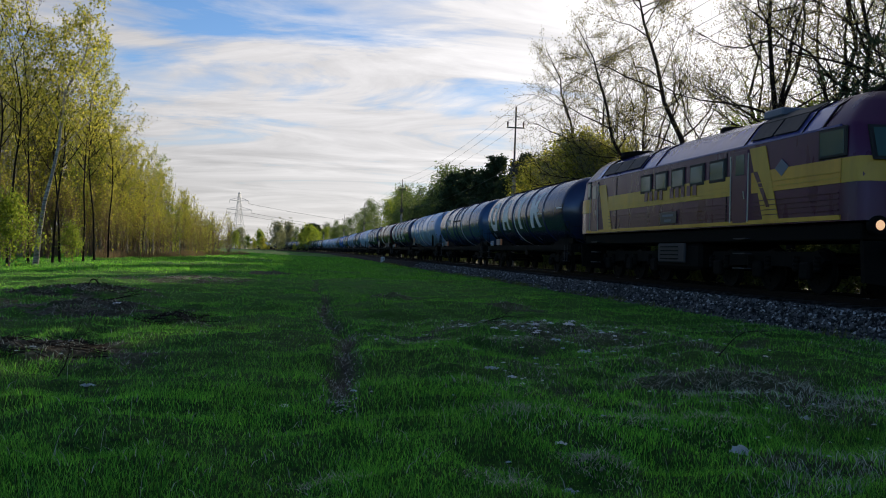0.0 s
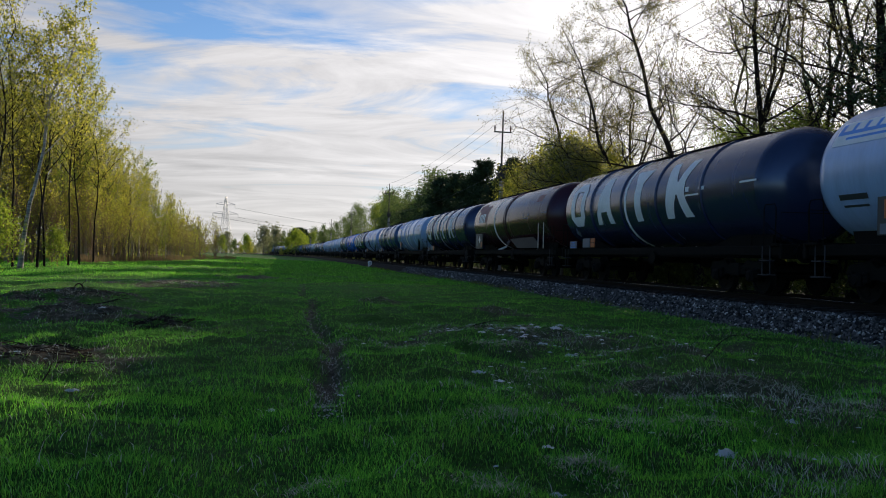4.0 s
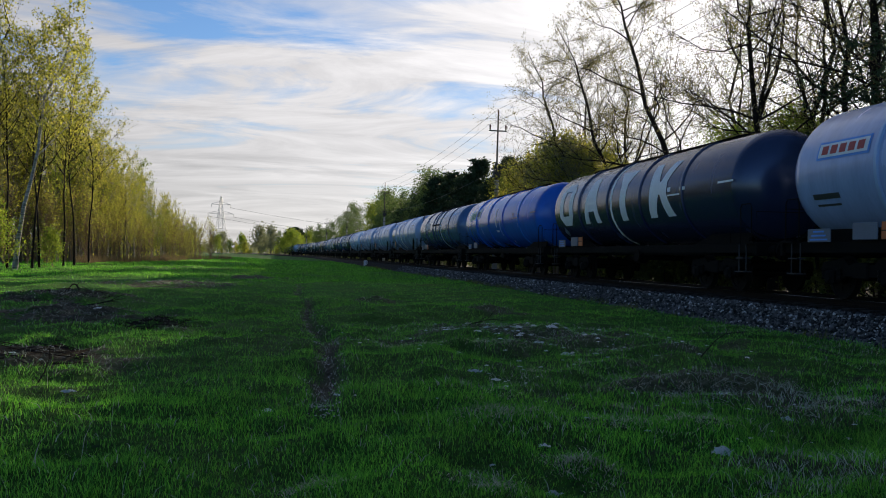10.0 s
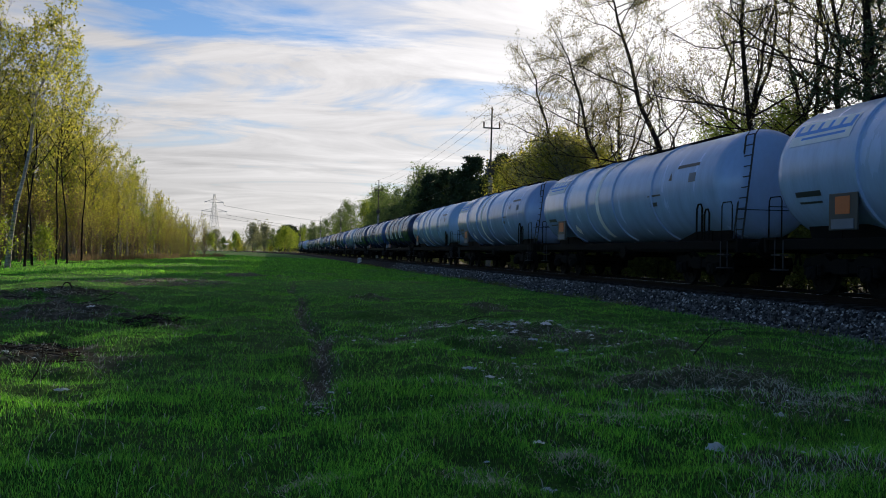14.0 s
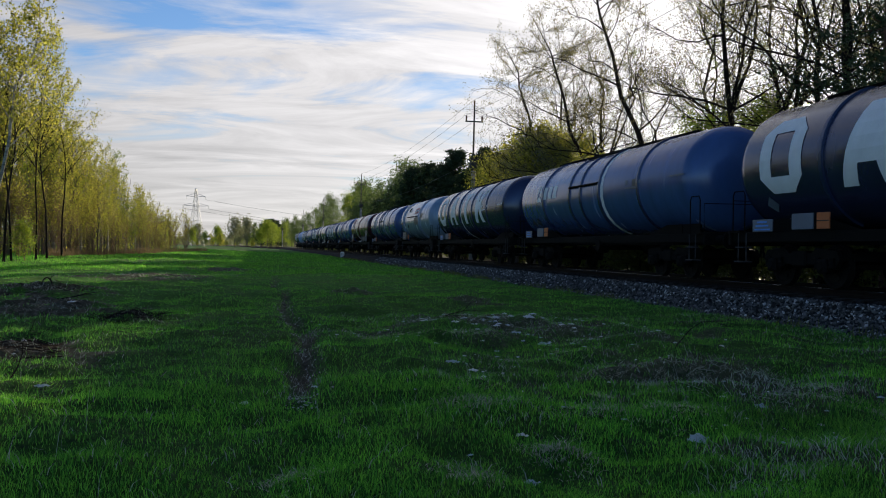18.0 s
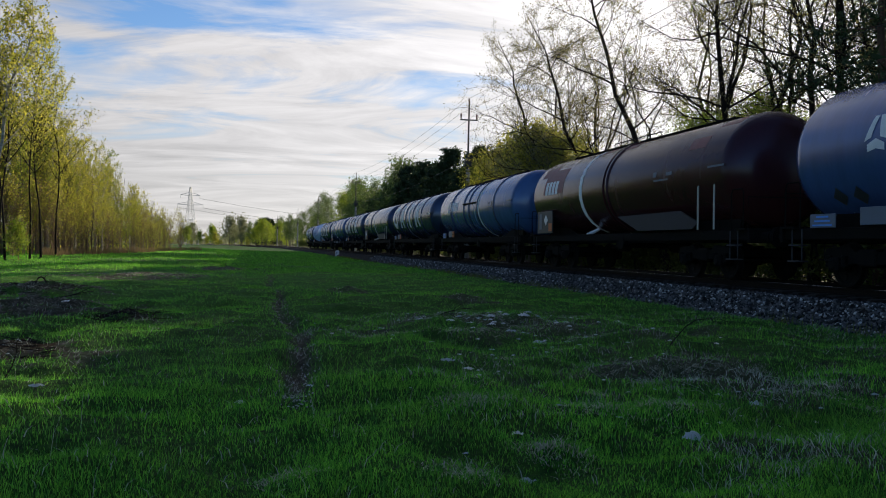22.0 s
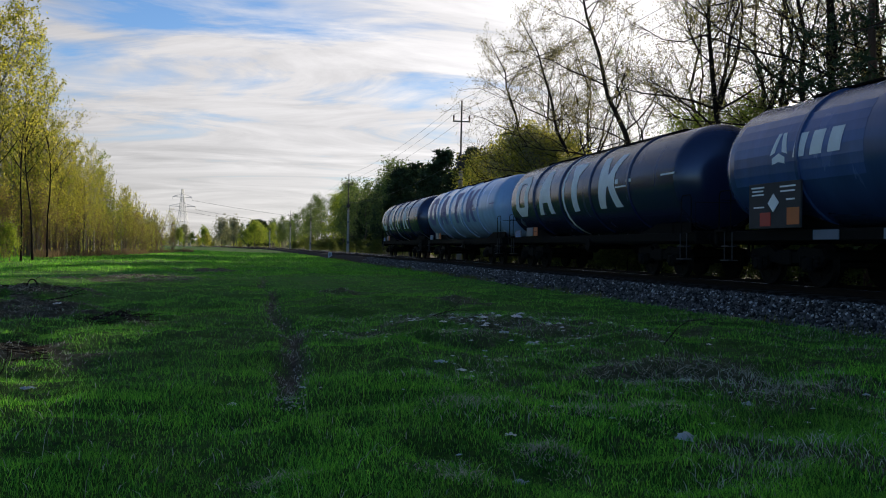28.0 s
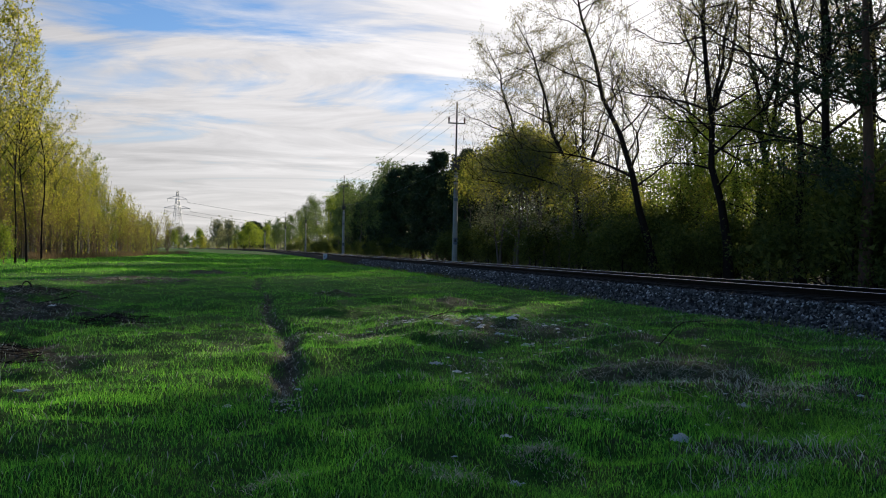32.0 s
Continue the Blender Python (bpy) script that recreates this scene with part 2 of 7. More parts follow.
# ---- geometry helpers ----
class Geo:
    """Collects vertices and faces of one mesh."""

    def __init__(self):
        self.v, self.f = [], []

    def add(self, verts, faces):
        o = len(self.v)
        self.v.extend(verts)
        self.f.extend([tuple(i + o for i in f) for f in faces])
        return self

    def box(self, c, s, ch=0.0):
        x, y, z = (a / 2 for a in s)
        if ch <= 0:
            vs = [(c[0] + i * x, c[1] + j * y, c[2] + k * z) for i in (-1, 1) for j in (-1, 1) for k in (-1, 1)]
            return self.add(vs, [(0, 1, 3, 2), (4, 6, 7, 5), (0, 4, 5, 1), (2, 3, 7, 6), (0, 2, 6, 4), (1, 5, 7, 3)])
        h, vs, idx = (x, y, z), [], {}
        for i in (-1, 1):
            for j in (-1, 1):
                for k in (-1, 1):
                    for ax in range(3):
                        p = [i * (x - ch), j * (y - ch), k * (z - ch)]
                        p[ax] = (i, j, k)[ax] * h[ax]
                        idx[i, j, k, ax] = len(vs)
                        vs.append((c[0] + p[0], c[1] + p[1], c[2] + p[2]))
        fs = []
        for ax in range(3):
            o1, o2 = [a for a in range(3) if a != ax]
            for sgn in (-1, 1):
                q = []
                for a, b in ((-1, -1), (1, -1), (1, 1), (-1, 1)):
                    key = [0, 0, 0]
                    key[ax], key[o1], key[o2] = sgn, a, b
                    q.append(idx[(*key, ax)])
                fs.append(tuple(q))
            for a in (-1, 1):
                for b in (-1, 1):
                    k1, k2 = [0, 0, 0], [0, 0, 0]
                    k1[ax], k1[o1], k1[o2] = -1, a, b
                    k2[ax], k2[o1], k2[o2] = 1, a, b
                    fs.append((idx[(*k1, o1)], idx[(*k2, o1)], idx[(*k2, o2)], idx[(*k1, o2)]))
        for i in (-1, 1):
            for j in (-1, 1):
                for k in (-1, 1):
                    fs.append(tuple(idx[i, j, k, a] for a in range(3)))
        return self.add(vs, fs)

    def lathe(self, prof, n=24, axis=1, c=(0, 0, 0)):
        """Turns a profile of (along, radius) round an axis through c."""
        vs, fs = [], []
        for a, r in prof:
            for k in range(n):
                t = 2 * math.pi * k / n
                u, w = r * math.cos(t), r * math.sin(t)
                p = [0, 0, 0]
                p[axis], p[(axis + 1) % 3], p[(axis + 2) % 3] = a, u, w
                vs.append((p[0] + c[0], p[1] + c[1], p[2] + c[2]))
        for i in range(len(prof) - 1):
            for k in range(n):
                fs.append((i * n + k, i * n + (k + 1) % n, (i + 1) * n + (k + 1) % n, (i + 1) * n + k))
        fs.append(tuple(range(n)))
        fs.append(tuple(range((len(prof) - 1) * n, len(prof) * n)))
        return self.add(vs, fs)

    def tube(self, pts, rad, n=6, cap=True):
        pts = [Vector(p) for p in pts]
        rads = rad if isinstance(rad, (list, tuple)) else [rad] * len(pts)
        vs, fs = [], []
        for i, p in enumerate(pts):
            d = (pts[min(i + 1, len(pts) - 1)] - pts[max(i - 1, 0)]).normalized()
            a = d.cross(Vector((0, 0, 1)) if abs(d.z) < 0.9 else Vector((1, 0, 0))).normalized()
            b = d.cross(a)
            for k in range(n):
                t = 2 * math.pi * k / n
                vs.append(tuple(p + (a * math.cos(t) + b * math.sin(t)) * rads[i]))
        for i in range(len(pts) - 1):
            for k in range(n):
                fs.append((i * n + k, i * n + (k + 1) % n, (i + 1) * n + (k + 1) % n, (i + 1) * n + k))
        if cap:
            fs += [tuple(range(n)), tuple(range((len(pts) - 1) * n, len(pts) * n))]
        return self.add(vs, fs)

    def prism(self, poly, axis, a0, a1):
        """A polygon in the two other axes (in order), drawn out along an axis."""
        n, vs = len(poly), []
        for a in (a0, a1):
            for u, w in poly:
                p = [u, w]
                p.insert(axis, a)
                vs.append(tuple(p))
        fs = [(k, (k + 1) % n, n + (k + 1) % n, n + k) for k in range(n)] + [tuple(range(n)), tuple(range(n, 2 * n))]
        return self.add(vs, fs)

    def mesh(self, name, mat, smooth=False):
        me = bpy.data.meshes.new(name)
        me.from_pydata(self.v, [], self.f)
        bm = bmesh.new()
        bm.from_mesh(me)
        bmesh.ops.recalc_face_normals(bm, faces=bm.faces)
        bm.to_mesh(me)
        bm.free()
        me.materials.append(mat)
        if smooth:
            me.polygons.foreach_set("use_smooth", [True] * len(me.polygons))
            me.set_sharp_from_angle(angle=radians(38))
        return me


def part(name, geo, mat, parent=None, label="", smooth=False):
    ob = new(name, geo.mesh(name, mat, smooth) if isinstance(geo, Geo) else geo)
    if parent:
        ob.parent = parent
    if label:
        ob["label"] = label
    return ob


def fast_mesh(name, verts, faces, mat, smooth=False):
    """A large mesh from arrays; faces is an (n, 3) or (n, 4) array."""
    me = bpy.data.meshes.new(name)
    verts, faces = np.asarray(verts, np.float32), np.asarray(faces, np.int32)
    n, k = faces.shape
    me.vertices.add(len(verts))
    me.vertices.foreach_set("co", verts.ravel())
    me.loops.add(n * k)
    me.loops.foreach_set("vertex_index", faces.ravel())
    me.polygons.add(n)
    me.polygons.foreach_set("loop_start", np.arange(0, n * k, k, dtype=np.int32))
    me.polygons.foreach_set("loop_total", np.full(n, k, np.int32))
    if smooth:
        me.polygons.foreach_set("use_smooth", np.ones(n, bool))
    me.materials.append(mat)
    me.update(calc_edges=True)
    me.validate()
    return me


def track_at(s):
    """The track's axis at the distance s along it: x, y and the turn to the left in degrees."""
    if s < BEND_FROM:
        return TRACK_X, s, 0.0
    d = s - BEND_FROM
    return TRACK_X - d * d / (2 * BEND_R), s, math.degrees(math.atan(d / BEND_R))


GRIDS = {}


def lattice(xs, ys, seed):
    """Smooth value noise on points, -1 to 1."""
    if seed not in GRIDS:
        GRIDS[seed] = np.random.RandomState(seed).uniform(-1, 1, (256, 256))
    g = GRIDS[seed]
    xi, yi = np.floor(xs).astype(int), np.floor(ys).astype(int)
    fx, fy = xs - xi, ys - yi
    fx, fy = fx * fx * (3 - 2 * fx), fy * fy * (3 - 2 * fy)
    g00, g10, g01, g11 = g[xi % 256, yi % 256], g[(xi + 1) % 256, yi % 256], g[xi % 256, (yi + 1) % 256], g[(xi + 1) % 256, (yi + 1) % 256]
    return (g00 * (1 - fx) + g10 * fx) * (1 - fy) + (g01 * (1 - fx) + g11 * fx) * fy


def step01(a, b, x):
    t = np.clip((x - a) / (b - a), 0, 1)
    return t * t * (3 - 2 * t)


# Bare or littered places in the field: x, y, radius along x and y, mound height.
DIRT = ((-3.2, 11.9, 1.1, 0.85, 0.14), (-4.4, 19.6, 1.7, 2.1, 0.22), (-5.8, 25.0, 1.8, 2.4, 0.24), (-2.4, 17.6, 0.9, 0.9, 0.12), (-7.5, 21.5, 1.2, 1.3, 0.2), (-4.3, 37.0, 2.4, 2.4, 0.14), (-1.6, 46.0, 2.2, 2.5, 0.12),
        (4.0, 15.2, 2.1, 1.5, 0.10), (4.7, 9.2, 1.4, 0.9, 0.06), 
        (6.0, 12.4, 0.9, 0.5, 0.05), (5.6, 8.0, 1.1, 0.7, 0.05), (5.5, 22.0, 0.9, 1.0, 0.10), (2.9, 27.0, 0.8, 0.9, 0.14))


HUMPS = ((2.1, 5.75, 0.36, 0.34, 0.09), (3.4, 6.9, 0.9, 0.55, 0.10), (1.9, 7.2, 0.5, 0.45, 0.09), (3.1, 13.0, 0.7, 0.6, 0.12), (2.4, 10.2, 0.7, 0.6, 0.05), (-1.2, 6.6, 0.8, 0.5, 0.06), (0.9, 11.5, 0.8, 0.7, 0.08), (-1.5, 14.0, 1.2, 0.8, 0.1), (2.0, 19.0, 1.0, 0.8, 0.12))


def path_x(y):
    return 0.52 + 0.35 * (1 - np.exp(-np.maximum(y - 7.5, 0) / 7.0)) + 0.10 * np.sin(y * 0.55)


def field_height(x, y):
    x, y = np.asarray(x, float), np.asarray(y, float)
    near = 1 - step01(80, 300, np.hypot(x, y))
    z = near * (0.070 * lattice(x / 1.1, y / 1.1, 1) + 0.085 * lattice(x / 3.7, y / 3.7, 2) + 0.07 * lattice(x / 0.45, y / 0.45, 3) * (1 - step01(20, 45, y)))
    z = z + 0.5 * step01(6, -12, x) * step01(25, 62, y)
    bend = np.where(y > BEND_FROM, (y - BEND_FROM) ** 2 / (2 * BEND_R), 0.0)
    lat = np.abs(x - (TRACK_X - np.minimum(bend, 400)))
    calm = step01(2.2, 4.5, lat)
    z = z * calm
    for cx, cy, rx, ry, h in DIRT + HUMPS:
        d = np.sqrt(((x - cx) / rx) ** 2 + ((y - cy) / ry) ** 2)
        z = z + h * np.exp(-d * d * 1.6) * (1 + 0.5 * lattice(x * 5, y * 5, 7))
    trench = np.exp(-((x - path_x(y)) / 0.15) ** 2) * step01(7.6, 9.2, y) * (1 - step01(30, 60, y) * 0.6)
    z = z - 0.15 * trench
    return z - 0.0


def bare_amount(x, y):
    x, y = np.asarray(x, float), np.asarray(y, float)
    m = np.zeros_like(x)
    for cx, cy, rx, ry, h in DIRT:
        d = np.sqrt(((x - cx) / rx) ** 2 + ((y - cy) / ry) ** 2) + 0.75 * lattice(x * 1.7, y * 1.7, 9) + 0.5 * lattice(x * 4.6, y * 4.6, 10) + 0.3 * lattice(x * 11, y * 11, 11)
        m = np.maximum(m, (1 - step01(0.45, 1.15, d)) * (0.92 if cx < 0 else 0.66))
    rough = lattice(x * 1.2, y * 1.2, 16) + 0.6 * lattice(x * 3.3, y * 3.3, 17) + 0.3 * lattice(x * 8, y * 8, 18)
    m = np.maximum(m, 0.52 * step01(0.30, 0.75, rough) * step01(0.9, 2.6, x - 0.10 * y) * (1 - step01(13, 20, y)) * step01(10.2, 8.6, x))
    trench = (0.75 + 0.45 * lattice(x * 2.5, y * 2.5, 15)) * np.exp(-((x - path_x(y) + 0.09 * lattice(x * 3, y * 3, 14)) / 0.13) ** 2) * step01(7.6, 8.8, y) * (1 - step01(22, 50, y) * 0.75)
    return np.clip(np.maximum(m, trench * 1.25), 0, 1)


def grown_axis(lo, hi, step, far, growth=1.12):
    a = list(np.arange(lo, hi + step / 2, step))
    s, p = step, a[-1]
    while p < far:
        s *= growth
        p += s
        a.append(p)
    s, p, b = step, a[0], []
    while p > -far:
        s *= growth
        p -= s
        b.append(p)
    return np.array(b[::-1] + a)


def ground_material():
    m = bpy.data.materials.new("field_ground")
    m.use_nodes = True
    nt = m.node_tree
    N, L = nt.nodes.new, nt.links.new
    b = nt.nodes["Principled BSDF"]
    tc = N("ShaderNodeTexCoord")

    def noise_node(scale, detail):
        n = N("ShaderNodeTexNoise")
        n.inputs["Scale"].default_value, n.inputs["Detail"].default_value = scale, detail
        L(tc.outputs["Object"], n.inputs["Vector"])
        return n.outputs[0]

    def ramp_node(src, stops):
        r = N("ShaderNodeValToRGB")
        while len(r.color_ramp.elements) < len(stops):
            r.color_ramp.elements.new(0.5)
        for e, (p, c) in zip(r.color_ramp.elements, stops):
            e.position, e.color = p, (*c, 1)
        L(src, r.inputs[0])
        return r.outputs[0]

    def mix_node(fac, a, c):
        n = N("ShaderNodeMix")
        n.data_type = "RGBA"
        L(fac, n.inputs[0])
        L(a, n.inputs[6])
        L(c, n.inputs[7])
        return n.outputs[2]

    grass = ramp_node(noise_node(0.35, 6), ((0.3, (0.030, 0.13, 0.010)), (0.5, (0.050, 0.20, 0.012)), (0.72, (0.10, 0.17, 0.020))))
    fine = ramp_node(noise_node(14.0, 4), ((0.3, (0.014, 0.055, 0.007)), (0.75, (0.052, 0.17, 0.016))))
    half = N("ShaderNodeValue")
    half.outputs[0].default_value = 0.45
    g = mix_node(half.outputs[0], grass, fine)
    soil = ramp_node(noise_node(9.0, 6), ((0.3, (0.018, 0.014, 0.010)), (0.55, (0.055, 0.046, 0.034)), (0.75, (0.19, 0.17, 0.14))))
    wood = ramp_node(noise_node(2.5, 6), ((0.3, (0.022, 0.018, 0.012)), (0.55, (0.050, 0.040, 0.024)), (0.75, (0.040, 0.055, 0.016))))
    a1, a2 = N("ShaderNodeAttribute"), N("ShaderNodeAttribute")
    a1.attribute_name, a2.attribute_name = "bare", "woodland"
    a3 = N("ShaderNodeAttribute")
    a3.attribute_name = "shade_fade"
    # Near the tripod the ground is darkened to imitate shade between blades.
    shaded_thatch = ramp_node(noise_node(11.0, 5), ((0.3, (0.009, 0.030, 0.004)), (0.6, (0.028, 0.090, 0.008)), (0.8, (0.075, 0.12, 0.024))))
    g = mix_node(a3.outputs["Fac"], shaded_thatch, g)
    c = mix_node(a1.outputs["Fac"], g, soil)
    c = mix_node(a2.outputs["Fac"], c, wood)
    L(c, b.inputs["Base Color"])
    b.inputs["Roughness"].default_value = 0.95
    b.inputs["Specular IOR Level"].default_value = 0.15
    bp = N("ShaderNodeBump")
    bp.inputs["Strength"].default_value, bp.inputs["Distance"].default_value = 0.8, 0.05
    L(noise_node(18.0, 5), bp.inputs["Height"])
    L(bp.outputs[0], b.inputs["Normal"])
    return m


def build_ground():
    xs, ys = grown_axis(-9, 10.8, 0.14, 2600), grown_axis(3.6, 34, 0.14, 3200)
    X, Y = np.meshgrid(xs, ys)
    Z = field_height(X, Y)
    nx, ny = len(xs), len(ys)
    idx = np.arange(nx * ny).reshape(ny, nx)
    f = np.stack([idx[:-1, :-1], idx[:-1, 1:], idx[1:, 1:], idx[1:, :-1]], -1).reshape(-1, 4)
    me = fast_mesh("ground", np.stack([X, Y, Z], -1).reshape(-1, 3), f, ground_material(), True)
    bare = me.attributes.new("bare", "FLOAT", "POINT")
    bare.data.foreach_set("value", bare_amount(X, Y).ravel().astype(np.float32))
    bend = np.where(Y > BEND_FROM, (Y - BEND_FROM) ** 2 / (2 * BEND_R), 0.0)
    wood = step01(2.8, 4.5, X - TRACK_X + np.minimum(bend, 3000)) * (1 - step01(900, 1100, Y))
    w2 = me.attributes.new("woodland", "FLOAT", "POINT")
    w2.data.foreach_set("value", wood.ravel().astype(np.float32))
    # The painted blade shade fades out from 9 m to 45 m.
    sw = me.attributes.new("shade_fade", "FLOAT", "POINT")
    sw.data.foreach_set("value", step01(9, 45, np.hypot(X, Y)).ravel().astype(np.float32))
    return tagged(new("ground", me), "grassy field with bare earth, a worn footpath and low mounds", "ground", kind="structure")


build_ground()


# ---- railway line ----
def along(s0, s1, n0=3.0):
    out, s = [], s0
    while s < s1:
        out.append(s)
        s += n0 if -40 < s < 260 else (6.0 if s < 700 else 20.0)
    return out + [s1]


def sweep(section, stations):
    """Draws a cross-section of (lateral, height) points along the track."""
    g, n = Geo(), len(section)
    for s in stations:
        x, y, turn = track_at(s)
        c, d = math.cos(radians(turn)), math.sin(radians(turn))
        g.v.extend([(x + u * c, y + u * d, z) for u, z in section])
    for i in range(len(stations) - 1):
        g.f.extend([(i * n + k, i * n + (k + 1) % n, (i + 1) * n + (k + 1) % n, (i + 1) * n + k) for k in range(n)])
    g.f += [tuple(range(n)), tuple(range((len(stations) - 1) * n, len(stations) * n))]
    return g


def build_track():
    st = along(-620, 1050)
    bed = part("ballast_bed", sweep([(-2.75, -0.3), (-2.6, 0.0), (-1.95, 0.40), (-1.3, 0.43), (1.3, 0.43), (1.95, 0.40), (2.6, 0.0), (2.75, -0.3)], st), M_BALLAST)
    tagged(bed, "dark grey crushed-stone ballast bed under the rails", "ballast", kind="structure")
    track = tagged(new("railway_track"), "single railway track with rusty rails on concrete sleepers", "railway track", kind="structure")
    foot = [(-0.075, 0.47), (0.075, 0.47), (0.075, 0.48), (0.012, 0.50), (0.012, 0.575), (0.036, 0.585), (0.036, 0.612), (-0.036, 0.612), (-0.036, 0.585), (-0.012, 0.575), (-0.012, 0.50), (-0.075, 0.48)]
    for side in (-0.755, 0.755):
        r = part("rail", sweep([(u + side, z) for u, z in foot], st), M_RAIL, track)
        part("rail_head", sweep([(side - 0.030, 0.613), (side + 0.030, 0.613), (side + 0.024, 0.62), (side - 0.024, 0.62)], st), M_RAILTOP, r, "polished running surface")
    g = Geo().prism([(-1.3, 0.30), (1.3, 0.30), (1.3, 0.45), (1.25, 0.475), (0.55, 0.475), (0.45, 0.455), (-0.45, 0.455), (-0.55, 0.475), (-1.25, 0.475), (-1.3, 0.45)], 1, -0.13, 0.13)
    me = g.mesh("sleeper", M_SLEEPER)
    for i in range(290):
        ob = new("sleeper", me)
        ob.parent = track
        ob.matrix_basis = pose(TRACK_X, -12 + i * 0.6, random.uniform(-0.008, 0.004))
    far, base = Geo(), [v[:] for v in g.v]
    for s in list(np.arange(-300, -12.3, 0.6)) + list(np.arange(162.6, 560, 0.6)):
        x, y, turn = track_at(s)
        c, d = math.cos(radians(turn)), math.sin(radians(turn))
        far.add([(x + vx * c - vy * d, y + vx * d + vy * c, vz) for vx, vy, vz in base], g.f)
    me = bpy.data.meshes.new("distant_sleepers")
    me.from_pydata(far.v, [], far.f)
    me.materials.append(M_SLEEPER)
    ob = new("distant_sleepers", me)
    ob.parent = track
    tagged(ob, "row of distant concrete sleepers", kind="stuff")
    return track


build_track()


def build_stones(n, seed, mat, name, label, inner, outer):
    r = np.random.RandomState(seed)
    octa = np.array([(1, 0, 0), (-1, 0, 0), (0, 1, 0), (0, -1, 0), (0, 0, 1), (0, 0, -1)], float)
    tri = np.array([(0, 2, 4), (2, 1, 4), (1, 3, 4), (3, 0, 4), (2, 0, 5), (1, 2, 5), (3, 1, 5), (0, 3, 5)])
    s = 6 + 70 * r.rand(n) ** 1.9
    u = outer + (inner - outer) * r.rand(n) ** 0.9 + r.normal(size=n) * 0.05
    au = np.abs(u)
    z = np.interp(au, [0, 1.3, 1.95, 2.6, 3.0], [0.43, 0.43, 0.40, 0.0, 0.0])
    size = r.uniform(0.016, 0.047, n) * (0.85 + s / 100)
    v = octa[None] * size[:, None, None] * r.uniform(0.55, 1.35, (n, 6, 1))
    a = r.uniform(0, 2 * math.pi, (n, 3))
    ca, sa = np.cos(a[:, 0]), np.sin(a[:, 0])
    cb, sb = np.cos(a[:, 1]), np.sin(a[:, 1])
    x, y, zz = v[..., 0] * ca[:, None] - v[..., 1] * sa[:, None], v[..., 0] * sa[:, None] + v[..., 1] * ca[:, None], v[..., 2]
    x, zz = x * cb[:, None] - zz * sb[:, None], x * sb[:, None] + zz * cb[:, None]
    P = np.stack([x + (TRACK_X + u)[:, None], y + s[:, None], zz + (z + size * 0.25)[:, None]], -1).reshape(-1, 3)
    F = (tri[None] + 6 * np.arange(n)[:, None, None]).reshape(-1, 3)
    tagged(new(name, fast_mesh(name, P, F, mat)), label, "gravel", kind="stuff")


build_stones(25000, 5, M_STONE, "ballast_stones", "loose grey crushed stones along the track shoulder", -1.72, -2.85)
build_stones(9000, 8, M_DARKSTONE, "blackened_stones", "stones darkened by brake dust and painted shade beside the rails", 1.9, -1.75)
build_stones(2600, 6, M_PALESTONE, "pale_stones", "pale crushed stones scattered on the ballast", -1.78, -2.75)


# ---- the train ----
TANK_R, TANK_Z = 1.47, 2.72


def skin(y, deg, lift=0.008):
    """A point on the camera-side skin of a tank: y along it, deg up from its middle."""
    a = radians(deg)
    return (-(TANK_R + lift) * math.cos(a), y, TANK_Z + (TANK_R + lift) * math.sin(a))


def stroke(g, quad, lift=0.010):
    """Lays a painted quad, (along, arc metres up) at its four corners, on the tank's skin; the first axis runs towards the tank's front."""
    n = 7
    (ax, ay), (bx, by), (cx, cy), (dx, dy) = quad
    vs = []
    for i in range(n + 1):
        t = i / n
        for (px, py), (qx, qy) in (((ax, ay), (dx, dy)), ((bx, by), (cx, cy))):
            u, w = px + (qx - px) * t, py + (qy - py) * t
            vs.append(skin(-u, math.degrees(w / TANK_R), lift))
    g.add(vs, [(2 * i, 2 * i + 1, 2 * i + 3, 2 * i + 2) for i in range(n)])


def rect_on(g, u, w, du, dw, lift=0.010):
    stroke(g, ((u - du / 2, w - dw / 2), (u + du / 2, w - dw / 2), (u + du / 2, w + dw / 2), (u - du / 2, w + dw / 2)), lift)


def sign_rows(g, u, lo, hi, w, rows):
    """One painted shape of rows from its foot to its head: height, four places across, and whether the middle is filled above the row."""
    n, grid = 5, []
    for (v0, a0, fill), (v1, a1, _) in zip(rows, rows[1:]):
        for i in range(n):
            t = i / n
            grid.append((v0 + (v1 - v0) * t, [p + (q - p) * t for p, q in zip(a0, a1)], fill))
    grid.append((rows[-1][0], rows[-1][1], False))
    o = len(g.v)
    for v, a, fill in grid:
        g.v += [skin(-(u + x * w / 2), math.degrees((lo + (hi - lo) * v) / TANK_R), 0.012) for x in a]
    for i in range(len(grid) - 1):
        for k in ((0, 1, 2) if grid[i][2] else (0, 2)):
            g.f.append((o + 4 * i + k, o + 4 * i + k + 1, o + 4 * i + k + 5, o + 4 * i + k + 4))


def sign_ring(g, u, lo, hi, w):
    """A bold eight-sided ring."""
    sign_rows(g, u, lo, hi, w, [(0.0, (-0.5, -0.25, 0.25, 0.5), True), (0.21, (-1, -0.42, 0.42, 1), True), (0.22, (-1, -0.44, 0.44, 1), False), (0.78, (-1, -0.44, 0.44, 1), False), (0.79, (-1, -0.42, 0.42, 1), True), (1.0, (-0.5, -0.25, 0.25, 0.5), True)])


